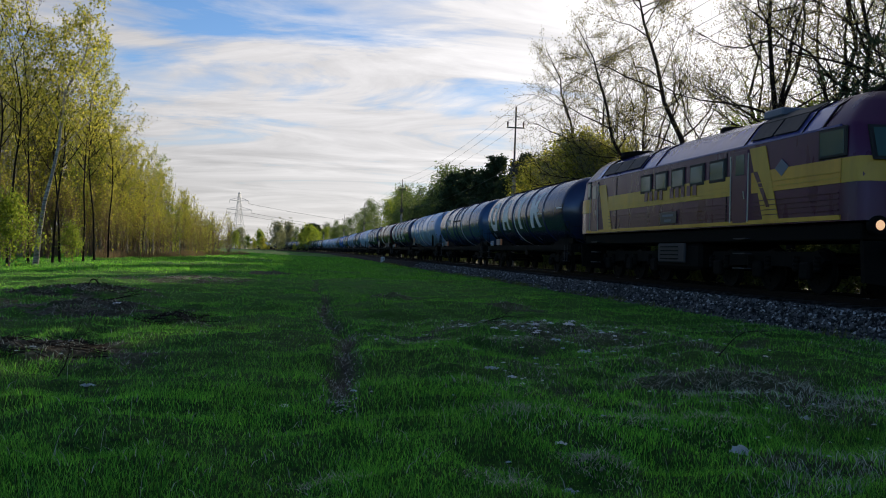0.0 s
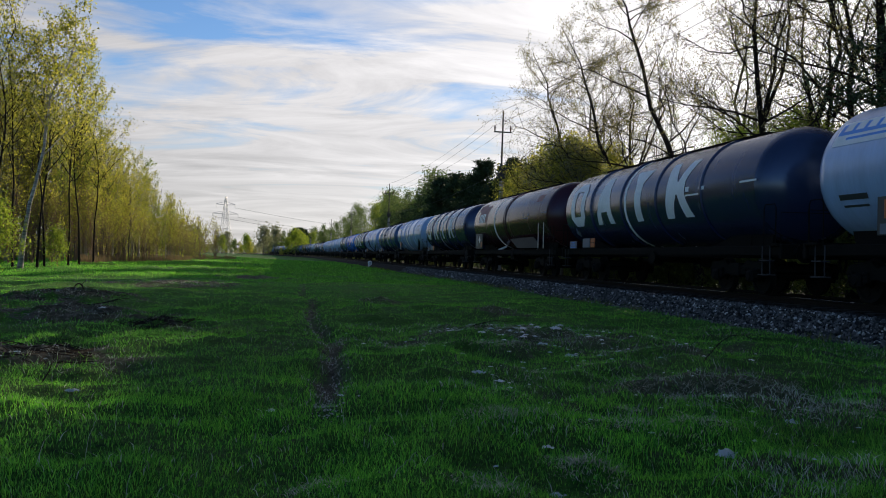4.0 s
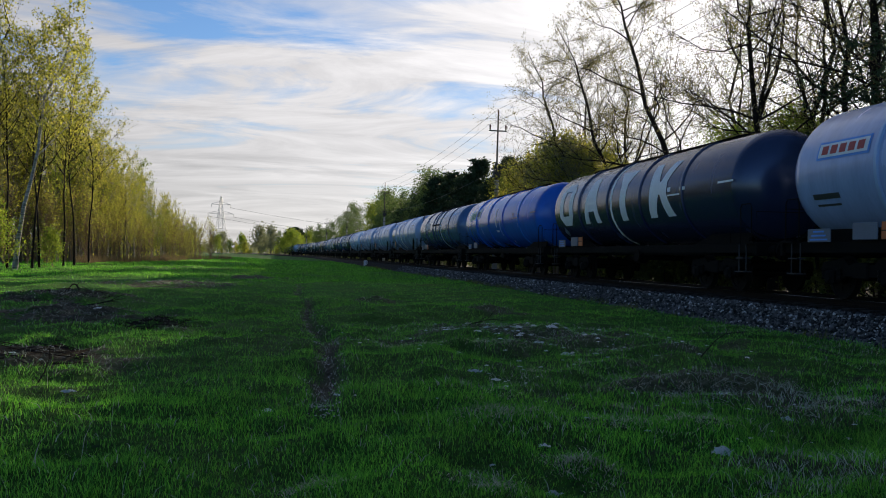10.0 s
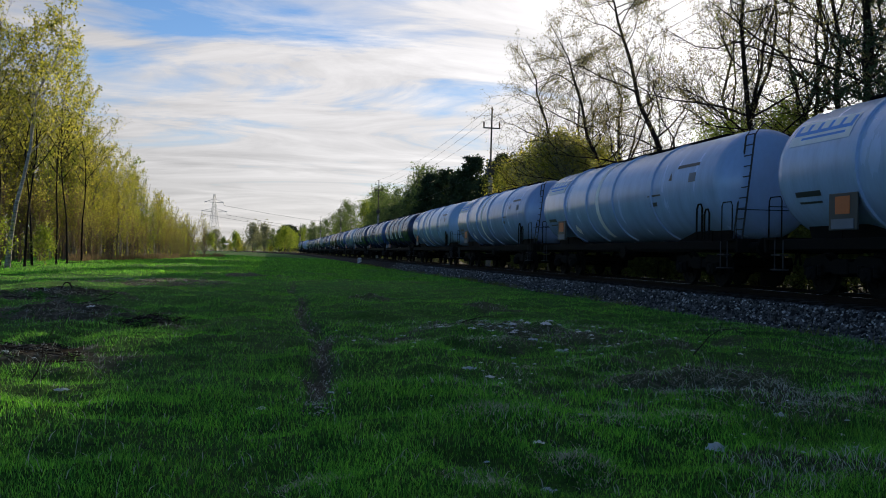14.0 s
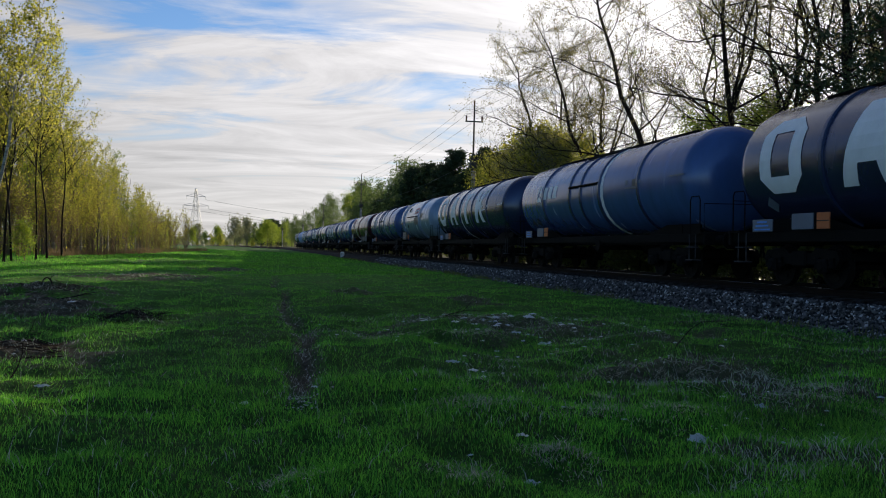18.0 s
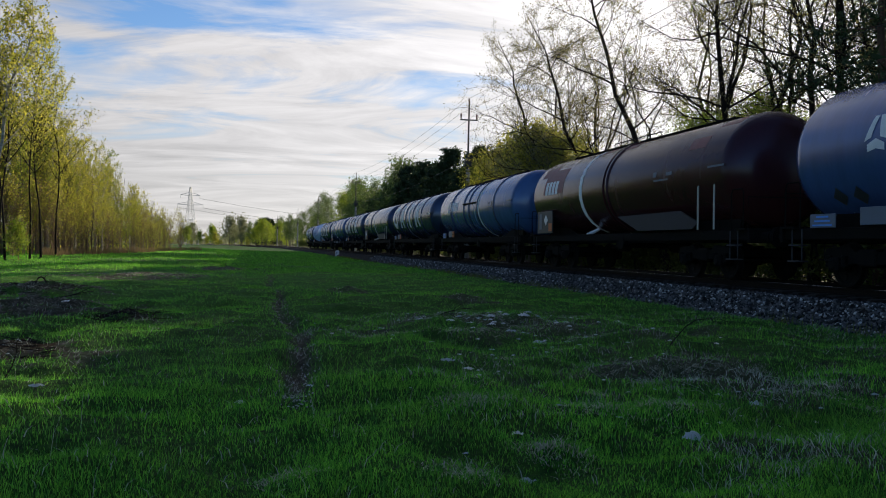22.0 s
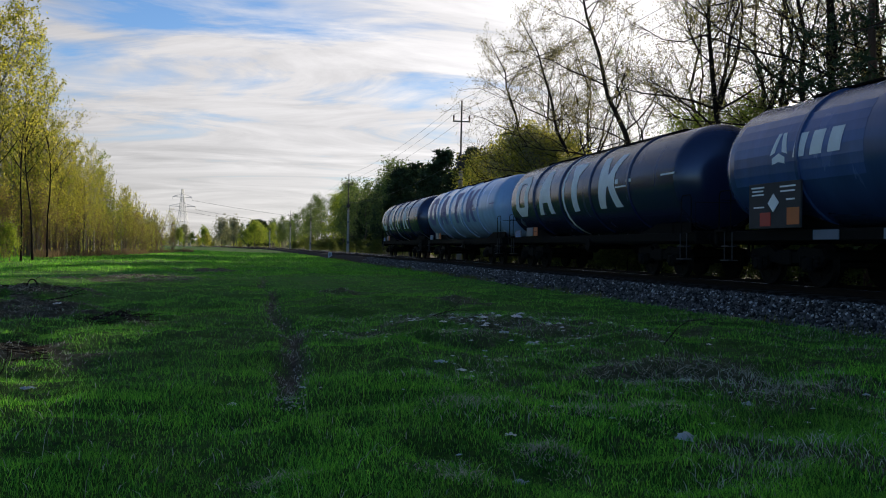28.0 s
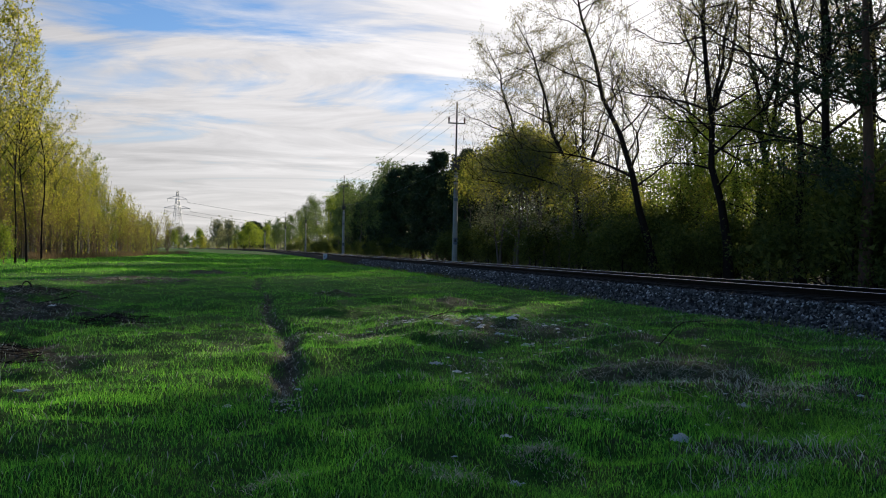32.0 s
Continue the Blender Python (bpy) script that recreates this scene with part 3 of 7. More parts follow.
def sign_wedge(g, u, lo, hi, w):
    """A bold tapering block with a notch below."""
    sign_rows(g, u, lo, hi, w, [(0.0, (-1, -0.45, 0.45, 1), False), (0.26, (-0.83, -0.33, 0.33, 0.83), True), (1.0, (-0.36, -0.1, 0.1, 0.36), True)])


def sign_post(g, u, lo, hi, w):
    """A bold upright block, wide at the top."""
    sign_rows(g, u, lo, hi, w, [(0.0, (-0.36, -0.1, 0.1, 0.36), True), (0.70, (-0.40, -0.1, 0.1, 0.40), True), (1.0, (-1, -0.3, 0.3, 1), True)])


def sign_fork(g, u, lo, hi, w):
    """Two bold wedges that meet in the middle."""
    sign_rows(g, u, lo, hi, w, [(0.0, (-1, -0.46, 0.42, 1), False), (0.40, (-0.86, -0.1, 0.0, 0.52), True), (0.62, (-0.86, -0.1, 0.0, 0.52), False), (1.0, (-1, -0.46, 0.42, 1), False)])


def tank_profile(ls, dish):
    h, R = ls / 2, TANK_R
    end = [(1.0, 0.0), (0.985, 0.22), (0.93, 0.45), (0.83, 0.65), (0.66, 0.82), (0.42, 0.935), (0.18, 0.985), (0.0, 1.0)]
    return [(-h - dish * a, R * r + 0.001) for a, r in end] + [(h + dish * a, R * r + 0.001) for a, r in end[::-1]]


WHEELSETS = []


def make_bogie(parent, y, mat=None):
    mat = mat or M_FRAME
    g = Geo()
    for sx in (-1, 1):
        poly = [(-1.35, 0.62), (-1.2, 0.42), (-0.75, 0.36), (-0.5, 0.5), (0.5, 0.5), (0.75, 0.36), (1.2, 0.42), (1.35, 0.62), (1.25, 0.80), (0.55, 0.86), (0.4, 0.74), (-0.4, 0.74), (-0.55, 0.86), (-1.25, 0.80)]
        g.prism([(a, b) for a, b in poly], 0, sx * 1.0 - 0.05, sx * 1.0 + 0.05)
        g.box((sx * 1.02, 0, 0.62), (0.16, 0.5, 0.34), 0.03)
    g.box((0, 0, 0.66), (1.9, 0.36, 0.26), 0.03).box((0, 1.28, 0.66), (1.9, 0.1, 0.14)).box((0, -1.28, 0.66), (1.9, 0.1, 0.14))
    b = part("bogie", g, mat, parent)
    b.matrix_basis = pose(0, y, 0)
    for yy in (-0.9, 0.9):
        for sx in (-1, 1):
            part("axle_box", Geo().box((sx * 1.08, yy, 0.47), (0.20, 0.30, 0.30), 0.04).lathe([(sx * 1.18, 0.11), (sx * 1.21, 0.09)], 12, 0, (0, yy, 0.47)), mat, b)
            for dy in (-0.24, 0.24):
                part("coil_spring", Geo().lathe([(0.42, 0.07), (0.46, 0.085), (0.50, 0.07), (0.54, 0.085), (0.58, 0.07), (0.62, 0.085), (0.66, 0.07)], 6, 2, (sx * 1.07, yy + dy, 0)), mat, b)
        g = Geo().lathe([(-1.1, 0.06), (1.1, 0.06)], 10, 0)
        for sx in (-1, 1):
            g.lathe([(sx * 0.69, 0.465), (sx * 0.71, 0.485), (sx * 0.73, 0.46), (sx * 0.83, 0.45), (sx * 0.83, 0.39), (sx * 0.80, 0.37), (sx * 0.79, 0.14), (sx * 0.84, 0.12), (sx * 0.84, 0.07)], 20, 0)
            for k in range(5):
                a = 2 * math.pi * k / 5
                g.box((sx * 0.80, 0.25 * math.cos(a), 0.25 * math.sin(a)), (0.03, 0.09, 0.09))
        w = part("wheelset", g, M_WHEEL, b, smooth=True)
        w.matrix_parent_inverse = pose(0, yy, 0.46)
        WHEELSETS.append(w)
    return b


def make_buffers(parent, half):
    for e in (-1, 1):
        for sx in (-1, 1):
            b = part("buffer", Geo().lathe([(e * (half - 0.62), 0.13), (e * (half - 0.30), 0.13), (e * (half - 0.30), 0.09), (e * (half - 0.06), 0.09)], 14, 1, (sx * 0.875, 0, 1.05)), M_FRAME, parent, smooth=True)
            part("buffer_plate", Geo().lathe([(e * (half - 0.06), 0.24), (e * (half - 0.02), 0.23), (e * half, 0.16)], 18, 1, (sx * 0.875, 0, 1.05)), M_FRAME, b, smooth=True)
        part("coupling_hook", Geo().box((0, e * (half - 0.35), 1.02), (0.09, 0.5, 0.14), 0.02).tube([(0, e * (half - 0.14), 1.05), (0, e * (half - 0.05), 0.85), (0, e * (half - 0.12), 0.62)], 0.03), M_FRAME, parent)


def make_wagon(ls, mat, label, hoops=(4.3, 1.4, -1.4, -4.4), hoop_mat=None, dish=0.72, platform="front", ladder=False, frame_mat=None):
    """A four-axle tank wagon on its own origin at the middle of the tank, over the rails; its front points along -y."""
    frame_mat = frame_mat or M_FRAME
    w = tagged(new("tank_wagon"), label, "tank wagon", "wagons of the train")
    h, half = ls / 2, ls / 2 + 1.6
    tank = part("tank", Geo().lathe([(a, r) for a, r in tank_profile(ls, dish)], 48, 1, (0, 0, TANK_Z)), mat, w, smooth=True)
    for y in hoops:
        g = Geo()
        n = 36
        for i in range(n + 1):
            a = radians(-70 + 320 * i / n)
            for r, dy in ((TANK_R, -0.055), (TANK_R + 0.05, -0.045), (TANK_R + 0.05, 0.045), (TANK_R, 0.055)):
                g.v.append((r * math.cos(a), y + dy, TANK_Z + r * math.sin(a)))
        for i in range(n):
            g.f += [(4 * i + k, 4 * i + k + 1, 4 * i + k + 5, 4 * i + k + 4) for k in range(3)]
        part("stiffening_hoop", g, hoop_mat or mat, tank, smooth=True)
    # dome, valve boxes and the walkway on top
    part("manhole", Geo().lathe([(4.12, 0.30), (4.24, 0.30), (4.26, 0.34), (4.30, 0.33), (4.33, 0.2)], 18, 2, (0.35, 0.6, 0)), frame_mat, tank)
    walk_way = part("walkway", Geo().box((0.0, 0, 4.225), (0.60, ls * 0.80, 0.03)), frame_mat, tank, "dark steel grating")
    for k in range(9):
        y = -ls * 0.40 + k * ls * 0.10
        part("walkway_bracket", Geo().box((0.0, y, 4.17), (0.62, 0.06, 0.10)), frame_mat, walk_way)
    g = Geo()
    for sx in (-0.30, 0.30):
        g.tube([(sx, -1.6, 4.23), (sx, -1.6, 4.36), (sx, 1.9, 4.36), (sx, 1.9, 4.23)], 0.018, 5)
    part("walkway_rail", g, frame_mat, walk_way)
    # frame
    g = Geo()
    for sx in (-1, 1):
        g.box((sx * 1.18, 0, 1.10), (0.10, 2 * half - 1.24, 0.24), 0.015)
        g.box((sx * 0.45, 0, 1.06), (0.12, 2 * half - 1.3, 0.26))
    for e in (-1, 1):
        g.box((0, e * (half - 0.66), 1.08), (2.6, 0.12, 0.34), 0.02)
        g.box((0, e * (h - 1.55), 1.10), (2.4, 0.5, 0.26))
    part("underframe", g, frame_mat, w)
    for e in (-1, 1):
        g = Geo()
        for sx in (-1, 1):
            poly = [(e * (h - 3.3), 1.22), (e * (h - 0.2), 1.22), (e * (h - 0.05), 1.62), (e * (h - 1.2), 1.72)]
            g.prism(poly, 0, sx * 0.80 - 0.03, sx * 0.80 + 0.03)
        g.box((0, e * (h - 1.2), 1.36), (1.7, 0.16, 0.5))
        part("saddle", g, frame_mat, w)
        b = make_bogie(w, e * (h - 1.55))
        # end steps, platform and handrails
        g = Geo().box((0, e * (half - 0.95), 1.24), (2.7, 0.5, 0.05))
        part("end_platform", g, frame_mat, w)
        for sx in (-1, 1):
            st = part("foot_steps", Geo().box((sx * 1.28, e * (half - 1.25), 0.52), (0.26, 0.36, 0.03)).box((sx * 1.28, e * (half - 1.25), 0.86), (0.22, 0.36, 0.03)).tube([(sx * 1.30, e * (half - 1.42), 0.52), (sx * 1.30, e * (half - 1.42), 1.2)], 0.016, 5).tube([(sx * 1.30, e * (half - 1.08), 0.52), (sx * 1.30, e * (half - 1.08), 1.2)], 0.016, 5), M_GREYFRAME, w)
            y0 = e * (half - 1.1)
            part("handrail", Geo().tube([(sx * 1.32, y0 - 0.28, 1.2), (sx * 1.32, y0 - 0.28, 2.1), (sx * 1.32, y0 - 0.22, 2.2), (sx * 1.32, y0 + 0.18, 2.2), (sx * 1.32, y0 + 0.24, 2.1), (sx * 1.32, y0 + 0.24, 1.2)], 0.015, 6), frame_mat, w)
        part("end_guard", Geo().tube([(-1.25, e * (half - 0.72), 1.2), (-1.25, e * (half - 0.72), 2.0), (1.25, e * (half - 0.72), 2.0), (1.25, e * (half - 0.72), 1.2)], 0.012, 6), frame_mat, w)
    make_buffers(w, half)
    # brake gear and pipes below
    part("brake_cylinder", Geo().lathe([(-0.9, 0.1), (-0.85, 0.18), (-0.3, 0.18), (-0.25, 0.06), (0.4, 0.05)], 16, 1, (-0.5, 1.2, 0.82)), frame_mat, w, smooth=True)
    part("air_reservoir", Geo().lathe([(-0.6, 0.05), (-0.5, 0.17), (0.5, 0.17), (0.6, 0.05)], 16, 1, (0.4, -1.6, 0.80)), frame_mat, w, smooth=True)
    part("outlet_pipe", Geo().tube([(-0.95, -0.2, 0.84), (0.95, -0.2, 0.84)], 0.09, 10).lathe([(-1.02, 0.13), (-0.92, 0.13)], 12, 0, (0, -0.2, 0.84)).tube([(0, -0.2, 0.84), (0, -0.2, 1.4)], 0.1, 10), frame_mat, w)
    part("brake_wheel", Geo().lathe([(-1.30, 0.2), (-1.27, 0.2)], 16, 0, (0, -0.9, 0.92)), M_FRAME, w)
    if ladder:
        y0, y1 = -h - 0.92, -h - 0.50
        lad = part("ladder", Geo().tube([(-1.12, y0, 1.25), (-0.80, y0, 3.9), (-0.55, y0, 4.25)], 0.024, 5).tube([(-1.12, y1, 1.25), (-0.80, y1, 3.9), (-0.55, y1, 4.25)], 0.024, 5), M_GREYFRAME, w)
        for k in range(10):
            z = 1.5 + k * 0.27
            x = -1.12 + 0.32 * (z - 1.25) / 2.65
            part("rung", Geo().tube([(x, y0, z), (x, y1, z)], 0.016, 5), M_GREYFRAME, lad)
    return w


def mark(w, name, mat, items, label=""):
    tank = next(c for c in w.children if c.name.split(".")[0] == "tank")
    g = Geo()
    for it in items:
        it(g)
    return part(name, g, mat, tank, label)


def small_writing(w, ls, mat):
    h = ls / 2
    for k, (u, a, du, dw) in enumerate(((h - 0.25, 0.10, 0.8, 0.05), (h * 0.55, -0.05, 0.9, 0.05), (h * 0.50, 0.12, 0.22, 0.14), (h * 0.62, 0.10, 0.35, 0.10))):
        mark(w, "stencil_bar", mat, [lambda g: rect_on(g, u, a, du, dw)])


def letters(w, mat, band_at=None, band_mat=None):
    lo, hi = -0.68, 1.06
    for fn, u, wd in ((sign_ring, -5.75, 1.55), (sign_wedge, -2.95, 1.62), (sign_post, 0.05, 1.35), (sign_fork, 2.95, 1.75)):
        mark(w, "painted_sign", mat, [lambda g: fn(g, u, lo, hi, wd)], "large painted company sign")
    if band_at is not None:
        band(w, band_at, 0.17, band_mat or mat)


def band(w, y, width, mat, lo=-75, hi=84, dashes=0):
    n = 12
    for d in range(max(1, dashes)):
        g = Geo()
        a0 = lo + (hi - lo) * d / max(1, dashes)
        a1 = a0 + (hi - lo) / max(1, dashes) * (0.62 if dashes else 1)
        for i in range(n + 1):
            a = a0 + (a1 - a0) * i / n
            g.v += [skin(y - width / 2, a, 0.012), skin(y + width / 2, a, 0.012)]
        g.f += [(2 * i, 2 * i + 1, 2 * i + 3, 2 * i + 2) for i in range(n)]
        tank = next(c for c in w.children if c.name.split(".")[0] == "tank")
        part("painted_band", g, mat, tank)


def plates(w, ls, orange=True):
    """Placards and label plates hung on the frame near the tank's rear."""
    h = ls / 2
    part("label_plate", Geo().box((-1.33, h - 0.55, 1.36), (0.03, 0.80, 0.28), 0.008), M_PLATE, w, "pale plate with faded writing")
    for k in range(3):
        part("stencil_bar", Geo().box((-1.35, h - 0.55, 1.27 + 0.085 * k), (0.008, 0.62 - 0.12 * k, 0.035)), M_SIGNBLUE, w)
    part("pale_plate", Geo().box((-1.33, h - 2.05, 1.42), (0.03, 0.75, 0.34), 0.008), M_PLATE, w, "pale plate with faded writing")
    if orange:
        part("hazard_plate", Geo().box((-1.33, h - 2.75, 1.42), (0.03, 0.42, 0.34), 0.008), M_ORANGE, w, "orange hazard plate with a black bar")
        part("hazard_bar", Geo().box((-1.35, h - 2.75, 1.42), (0.008, 0.38, 0.02)), M_RUBBER, w)


def diamond(w, u, a, size, mat, label):
    mark(w, "hazard_diamond", mat, [lambda g: stroke(g, ((u, a - size), (u + size, a), (u, a + size), (u - size, a)), 0.014)], label)


def style_letters(ls=14.3, band_at=1.0, mat=None, sign=None, label="black tank wagon with large white painted letters and hoops"):
    w = make_wagon(ls, mat or M_BLACK, label)
    letters(w, sign or M_MARK, band_at)
    small_writing(w, ls, sign or M_MARK)
    plates(w, ls)
    diamond(w, -ls / 2 + 0.75, -0.95, 0.22, M_PLATE, "pale hazard diamond")
    return w


def emblem(w, ux, b):
    """A white emblem of two leaning bars over a chevron."""
    mark(w, "logo_emblem", M_MARK, [lambda g: stroke(g, ((ux - 0.06, b + 0.20), (ux + 0.12, b + 0.26), (ux + 0.25, b + 0.68), (ux + 0.13, b + 0.68))),
                                    lambda g: stroke(g, ((ux + 0.36, b + 0.26), (ux + 0.56, b + 0.20), (ux + 0.42, b + 0.68), (ux + 0.29, b + 0.68))),
                                    lambda g: stroke(g, ((ux + 0.02, b), (ux + 0.25, b + 0.05), (ux + 0.25, b + 0.24), (ux + 0.02, b + 0.14))),
                                    lambda g: stroke(g, ((ux + 0.25, b + 0.05), (ux + 0.48, b), (ux + 0.48, b + 0.14), (ux + 0.25, b + 0.24)))], "white three-part emblem")


def style_panel(mat, ls=14.3, label="slate-blue tank wagon with a white logo and a framed panel", side=1):
    w = make_wagon(ls, mat, label, hoops=(4.4, 1.45, 0.35 * side, -1.35, -4.4), hoop_mat=M_BLACK)
    ux = -5.15
    for k, du in enumerate((0.42, 0.42, 0.42)):
        mark(w, "logo_bar", M_MARK, [lambda g: stroke(g, ((ux + 0.75 + k * 0.56, -0.02), (ux + 1.13 + k * 0.56, -0.02), (ux + 1.20 + k * 0.56, 0.46), (ux + 0.82 + k * 0.56, 0.46)))], "white logo block")
    emblem(w, ux, -0.12)
    band(w, -1.6 * side if side > 0 else 1.7, 0.22, M_MARK)
    tank = next(c for c in w.children if c.name.split(".")[0] == "tank")
    g = Geo()
    for a in (62, 10):
        g.tube([skin(1.4, a, 0.05), skin(-1.3, a, 0.05)], 0.04, 6)
    part("panel_frame", g, M_FRAME, tank, "dark panel frame")
    small_writing(w, ls, M_PLATE)
    mark(w, "small_panel", M_DARKPLATE, [lambda g: rect_on(g, 4.2, 0.05, 0.42, 0.30)])
    plates(w, ls)
    diamond(w, -ls / 2 + 0.9, -0.95, 0.22, M_DARKPLATE, "dark hazard diamond")
    diamond(w, -ls / 2 + 1.5, -0.95, 0.22, M_DARKPLATE, "dark hazard diamond")
    return w


def style_white(ladder, ls=14.3, sign=None, bracket=False, label="white tank wagon with hoops, blue sign and an end ladder"):
    w = make_wagon(ls, M_WHITE, label, hoops=(4.6, 2.2, -0.3, -3.4), ladder=ladder)
    sign = sign or M_SIGNBLUE
    if sign == M_RED:
        mark(w, "company_sign", M_SIGNBLUE, [lambda g: rect_on(g, -5.7, 0.42, 1.7, 0.40)], "white sign with a blue rim and red bars")
        mark(w, "sign_panel", M_MARK, [lambda g: rect_on(g, -5.7, 0.42, 1.6, 0.30, 0.016)])
        for k in range(5):
            mark(w, "sign_bar", M_RED, [lambda g: rect_on(g, -6.28 + k * 0.29, 0.42, 0.21, 0.19, 0.022)])
    else:
        mark(w, "sign_panel", M_MARK, [lambda g: rect_on(g, -6.0, 0.86, 2.1, 0.62)], "white sign field")
        mark(w, "company_sign", sign, [lambda g: rect_on(g, -6.0, 0.95, 2.0, 0.30, 0.014)], "faded blue company sign")
        for k in range(5):
            mark(w, "sign_bar", M_MARK, [lambda g: rect_on(g, -6.72 + k * 0.37, 1.0, 0.26, 0.22, 0.018)])
        mark(w, "sign_line", sign, [lambda g: rect_on(g, -5.9, 0.70, 1.5, 0.06, 0.014)])
    band(w, 1.1, 0.3, M_MARK, -60, 70)
    for u, a, du, dw in ((5.6, 0.62, 1.3, 0.10), (3.6, -0.12, 0.9, 0.05), (3.5, -0.38, 0.5, 0.12), (6.0, 0.25, 0.4, 0.26), (-6.3, -0.55, 0.9, 0.12), (-6.3, -0.75, 0.8, 0.05)):
        mark(w, "stencil_bar", M_DARKPLATE if dw < 0.2 else M_PLATE, [lambda g: rect_on(g, u, a, du, dw)])
    mark(w, "arrow_mark", M_DARKPLATE, [lambda g: stroke(g, ((4.55, 0.25), (4.75, 0.25), (4.66, 0.50), (4.64, 0.50)))])
    h = ls / 2
    if sign == M_RED:
        plates(w, ls)
    else:
        part("sign_board", Geo().box((-1.40, h - 2.1, 1.75), (0.05, 0.9, 0.75), 0.01), M_DARKPLATE, w, "dark board with an orange plate")
        part("hazard_plate", Geo().box((-1.43, h - 2.1, 1.88), (0.012, 0.46, 0.36)), M_ORANGE, w, "orange hazard plate")
        part("pale_plate", Geo().box((-1.43, h - 2.1, 1.50), (0.012, 0.7, 0.20)), M_PLATE, w)
    diamond(w, -h + 3.3, -1.05, 0.25, M_MARK, "white hazard diamond")
    for y0, wd, z in ((-h + 0.85, 0.30, 2.2), (-h + 0.42, 0.26, 2.05)):
        part("hand_loop", Geo().tube([(-1.45, y0, 1.25), (-1.45, y0, z - 0.12), (-1.45, y0 - 0.08, z), (-1.45, y0 - wd + 0.08, z), (-1.45, y0 - wd, z - 0.12), (-1.45, y0 - wd, 1.25)], 0.026, 6), M_FRAME, w)
    if bracket:
        tank = next(c for c in w.children if c.name.split(".")[0] == "tank")
        part("pipe_bracket", Geo().tube([skin(1.7, -4, 0.05), skin(-0.2, -4, 0.05)], 0.05, 6).tube([skin(1.0, -6, 0.05), skin(0.8, -30, 0.06), skin(0.4, -62, 0.06)], 0.07, 6), M_FRAME, tank, "black pipe bracket")
    return w


def style_banded(mat, label, patches=True, ls=14.3):
    w = make_wagon(ls, mat, label, hoops=(0.15, -0.12) if patches else (2.45, 2.15))
    band(w, 2.15 if patches else 0.1, 0.26, M_MARK)
    h = ls / 2
    for k in range(4):
        mark(w, "logo_bar", M_MARK, [lambda g: rect_on(g, -5.7 + k * 0.36, 0.28, 0.27, 0.5)], "white logo block")
    if patches:
        for u, a, du, dw in ((-5.0, 0.55, 2.1, 1.0), (-6.0, 1.0, 1.3, 0.5), (0.6, 1.55, 0.9, 0.35), (-1.4, 1.65, 1.2, 0.3), (5.7, 0.85, 0.9, 0.36), (6.6, 1.5, 0.9, 0.3)):
            mark(w, "primer_patch", M_REDPATCH, [lambda g: rect_on(g, u, a, du, dw, 0.006)], "repainted red patch")
    part("sign_board", Geo().box((-1.42, h - 1.2, 1.72), (0.05, 1.7, 0.85), 0.01), M_DARKPLATE, w, "dark board with plates")
    part("pale_plate", Geo().box((-1.45, h - 0.75, 1.75), (0.012, 0.3, 0.6)), M_PLATE, w)
    part("hazard_plate", Geo().box((-1.45, h - 1.85, 1.52), (0.012, 0.36, 0.3)), M_ORANGE, w, "orange hazard plate")
    part("hazard_diamond", Geo().prism([(h - 1.35, 1.6), (h - 1.15, 1.8), (h - 1.35, 2.0), (h - 1.55, 1.8)], 0, -1.46, -1.444), M_MARK, w, "white hazard diamond")
    part("gusset_panel", Geo().prism([(-h + 4.9, 1.28), (-h + 1.6, 1.28), (-h + 1.3, 1.45), (-h + 2.3, 1.78), (-h + 6.4, 1.74)], 0, -1.36, -1.31), M_GREYFRAME, w, "pale grey side gusset")
    for y0 in (-h + 1.15, -h + 0.35):
        part("grab_rail", Geo().tube([(-1.44, y0, 1.25), (-1.44, y0, 2.35), (-1.38, y0, 2.45)], 0.024, 6), M_HANDRAIL, w, "pale upright grab rail")
    part("down_pipe", Geo().tube([skin(2.15, -60, 0.05), (-1.2, 2.15, 1.2)], 0.06, 6), M_MARK, w)
    small_writing(w, ls, M_PLATE)
    return w


def style_blue(ls=14.3):
    w = make_wagon(ls, M_BLUE, "bright blue tank wagon with a white and green sign", hoops=(4.4, 1.5, -1.5, -4.5))
    mark(w, "company_sign", M_MARK, [lambda g: stroke(g, ((-6.2, 0.10), (-3.6, 0.22), (-3.5, 0.78), (-6.1, 0.62)))], "white sign with green and black bars")
    for k in range(3):
        mark(w, "sign_bar", M_GREEN, [lambda g: rect_on(g, -5.6 + k * 0.36, 0.38, 0.28, 0.34, 0.014)])
    mark(w, "sign_bar", M_DARKPLATE, [lambda g: rect_on(g, -4.3, 0.46, 1.0, 0.30, 0.014)])
    mark(w, "stripe_mark", M_MARK, [lambda g: rect_on(g, 0.15, 0.1, 0.12, 1.0)])
    mark(w, "stencil_bar", M_MARK, [lambda g: rect_on(g, 0.3, -0.62, 0.5, 0.10)])
    small_writing(w, ls, M_PLATE)
    plates(w, ls, False)
    return w


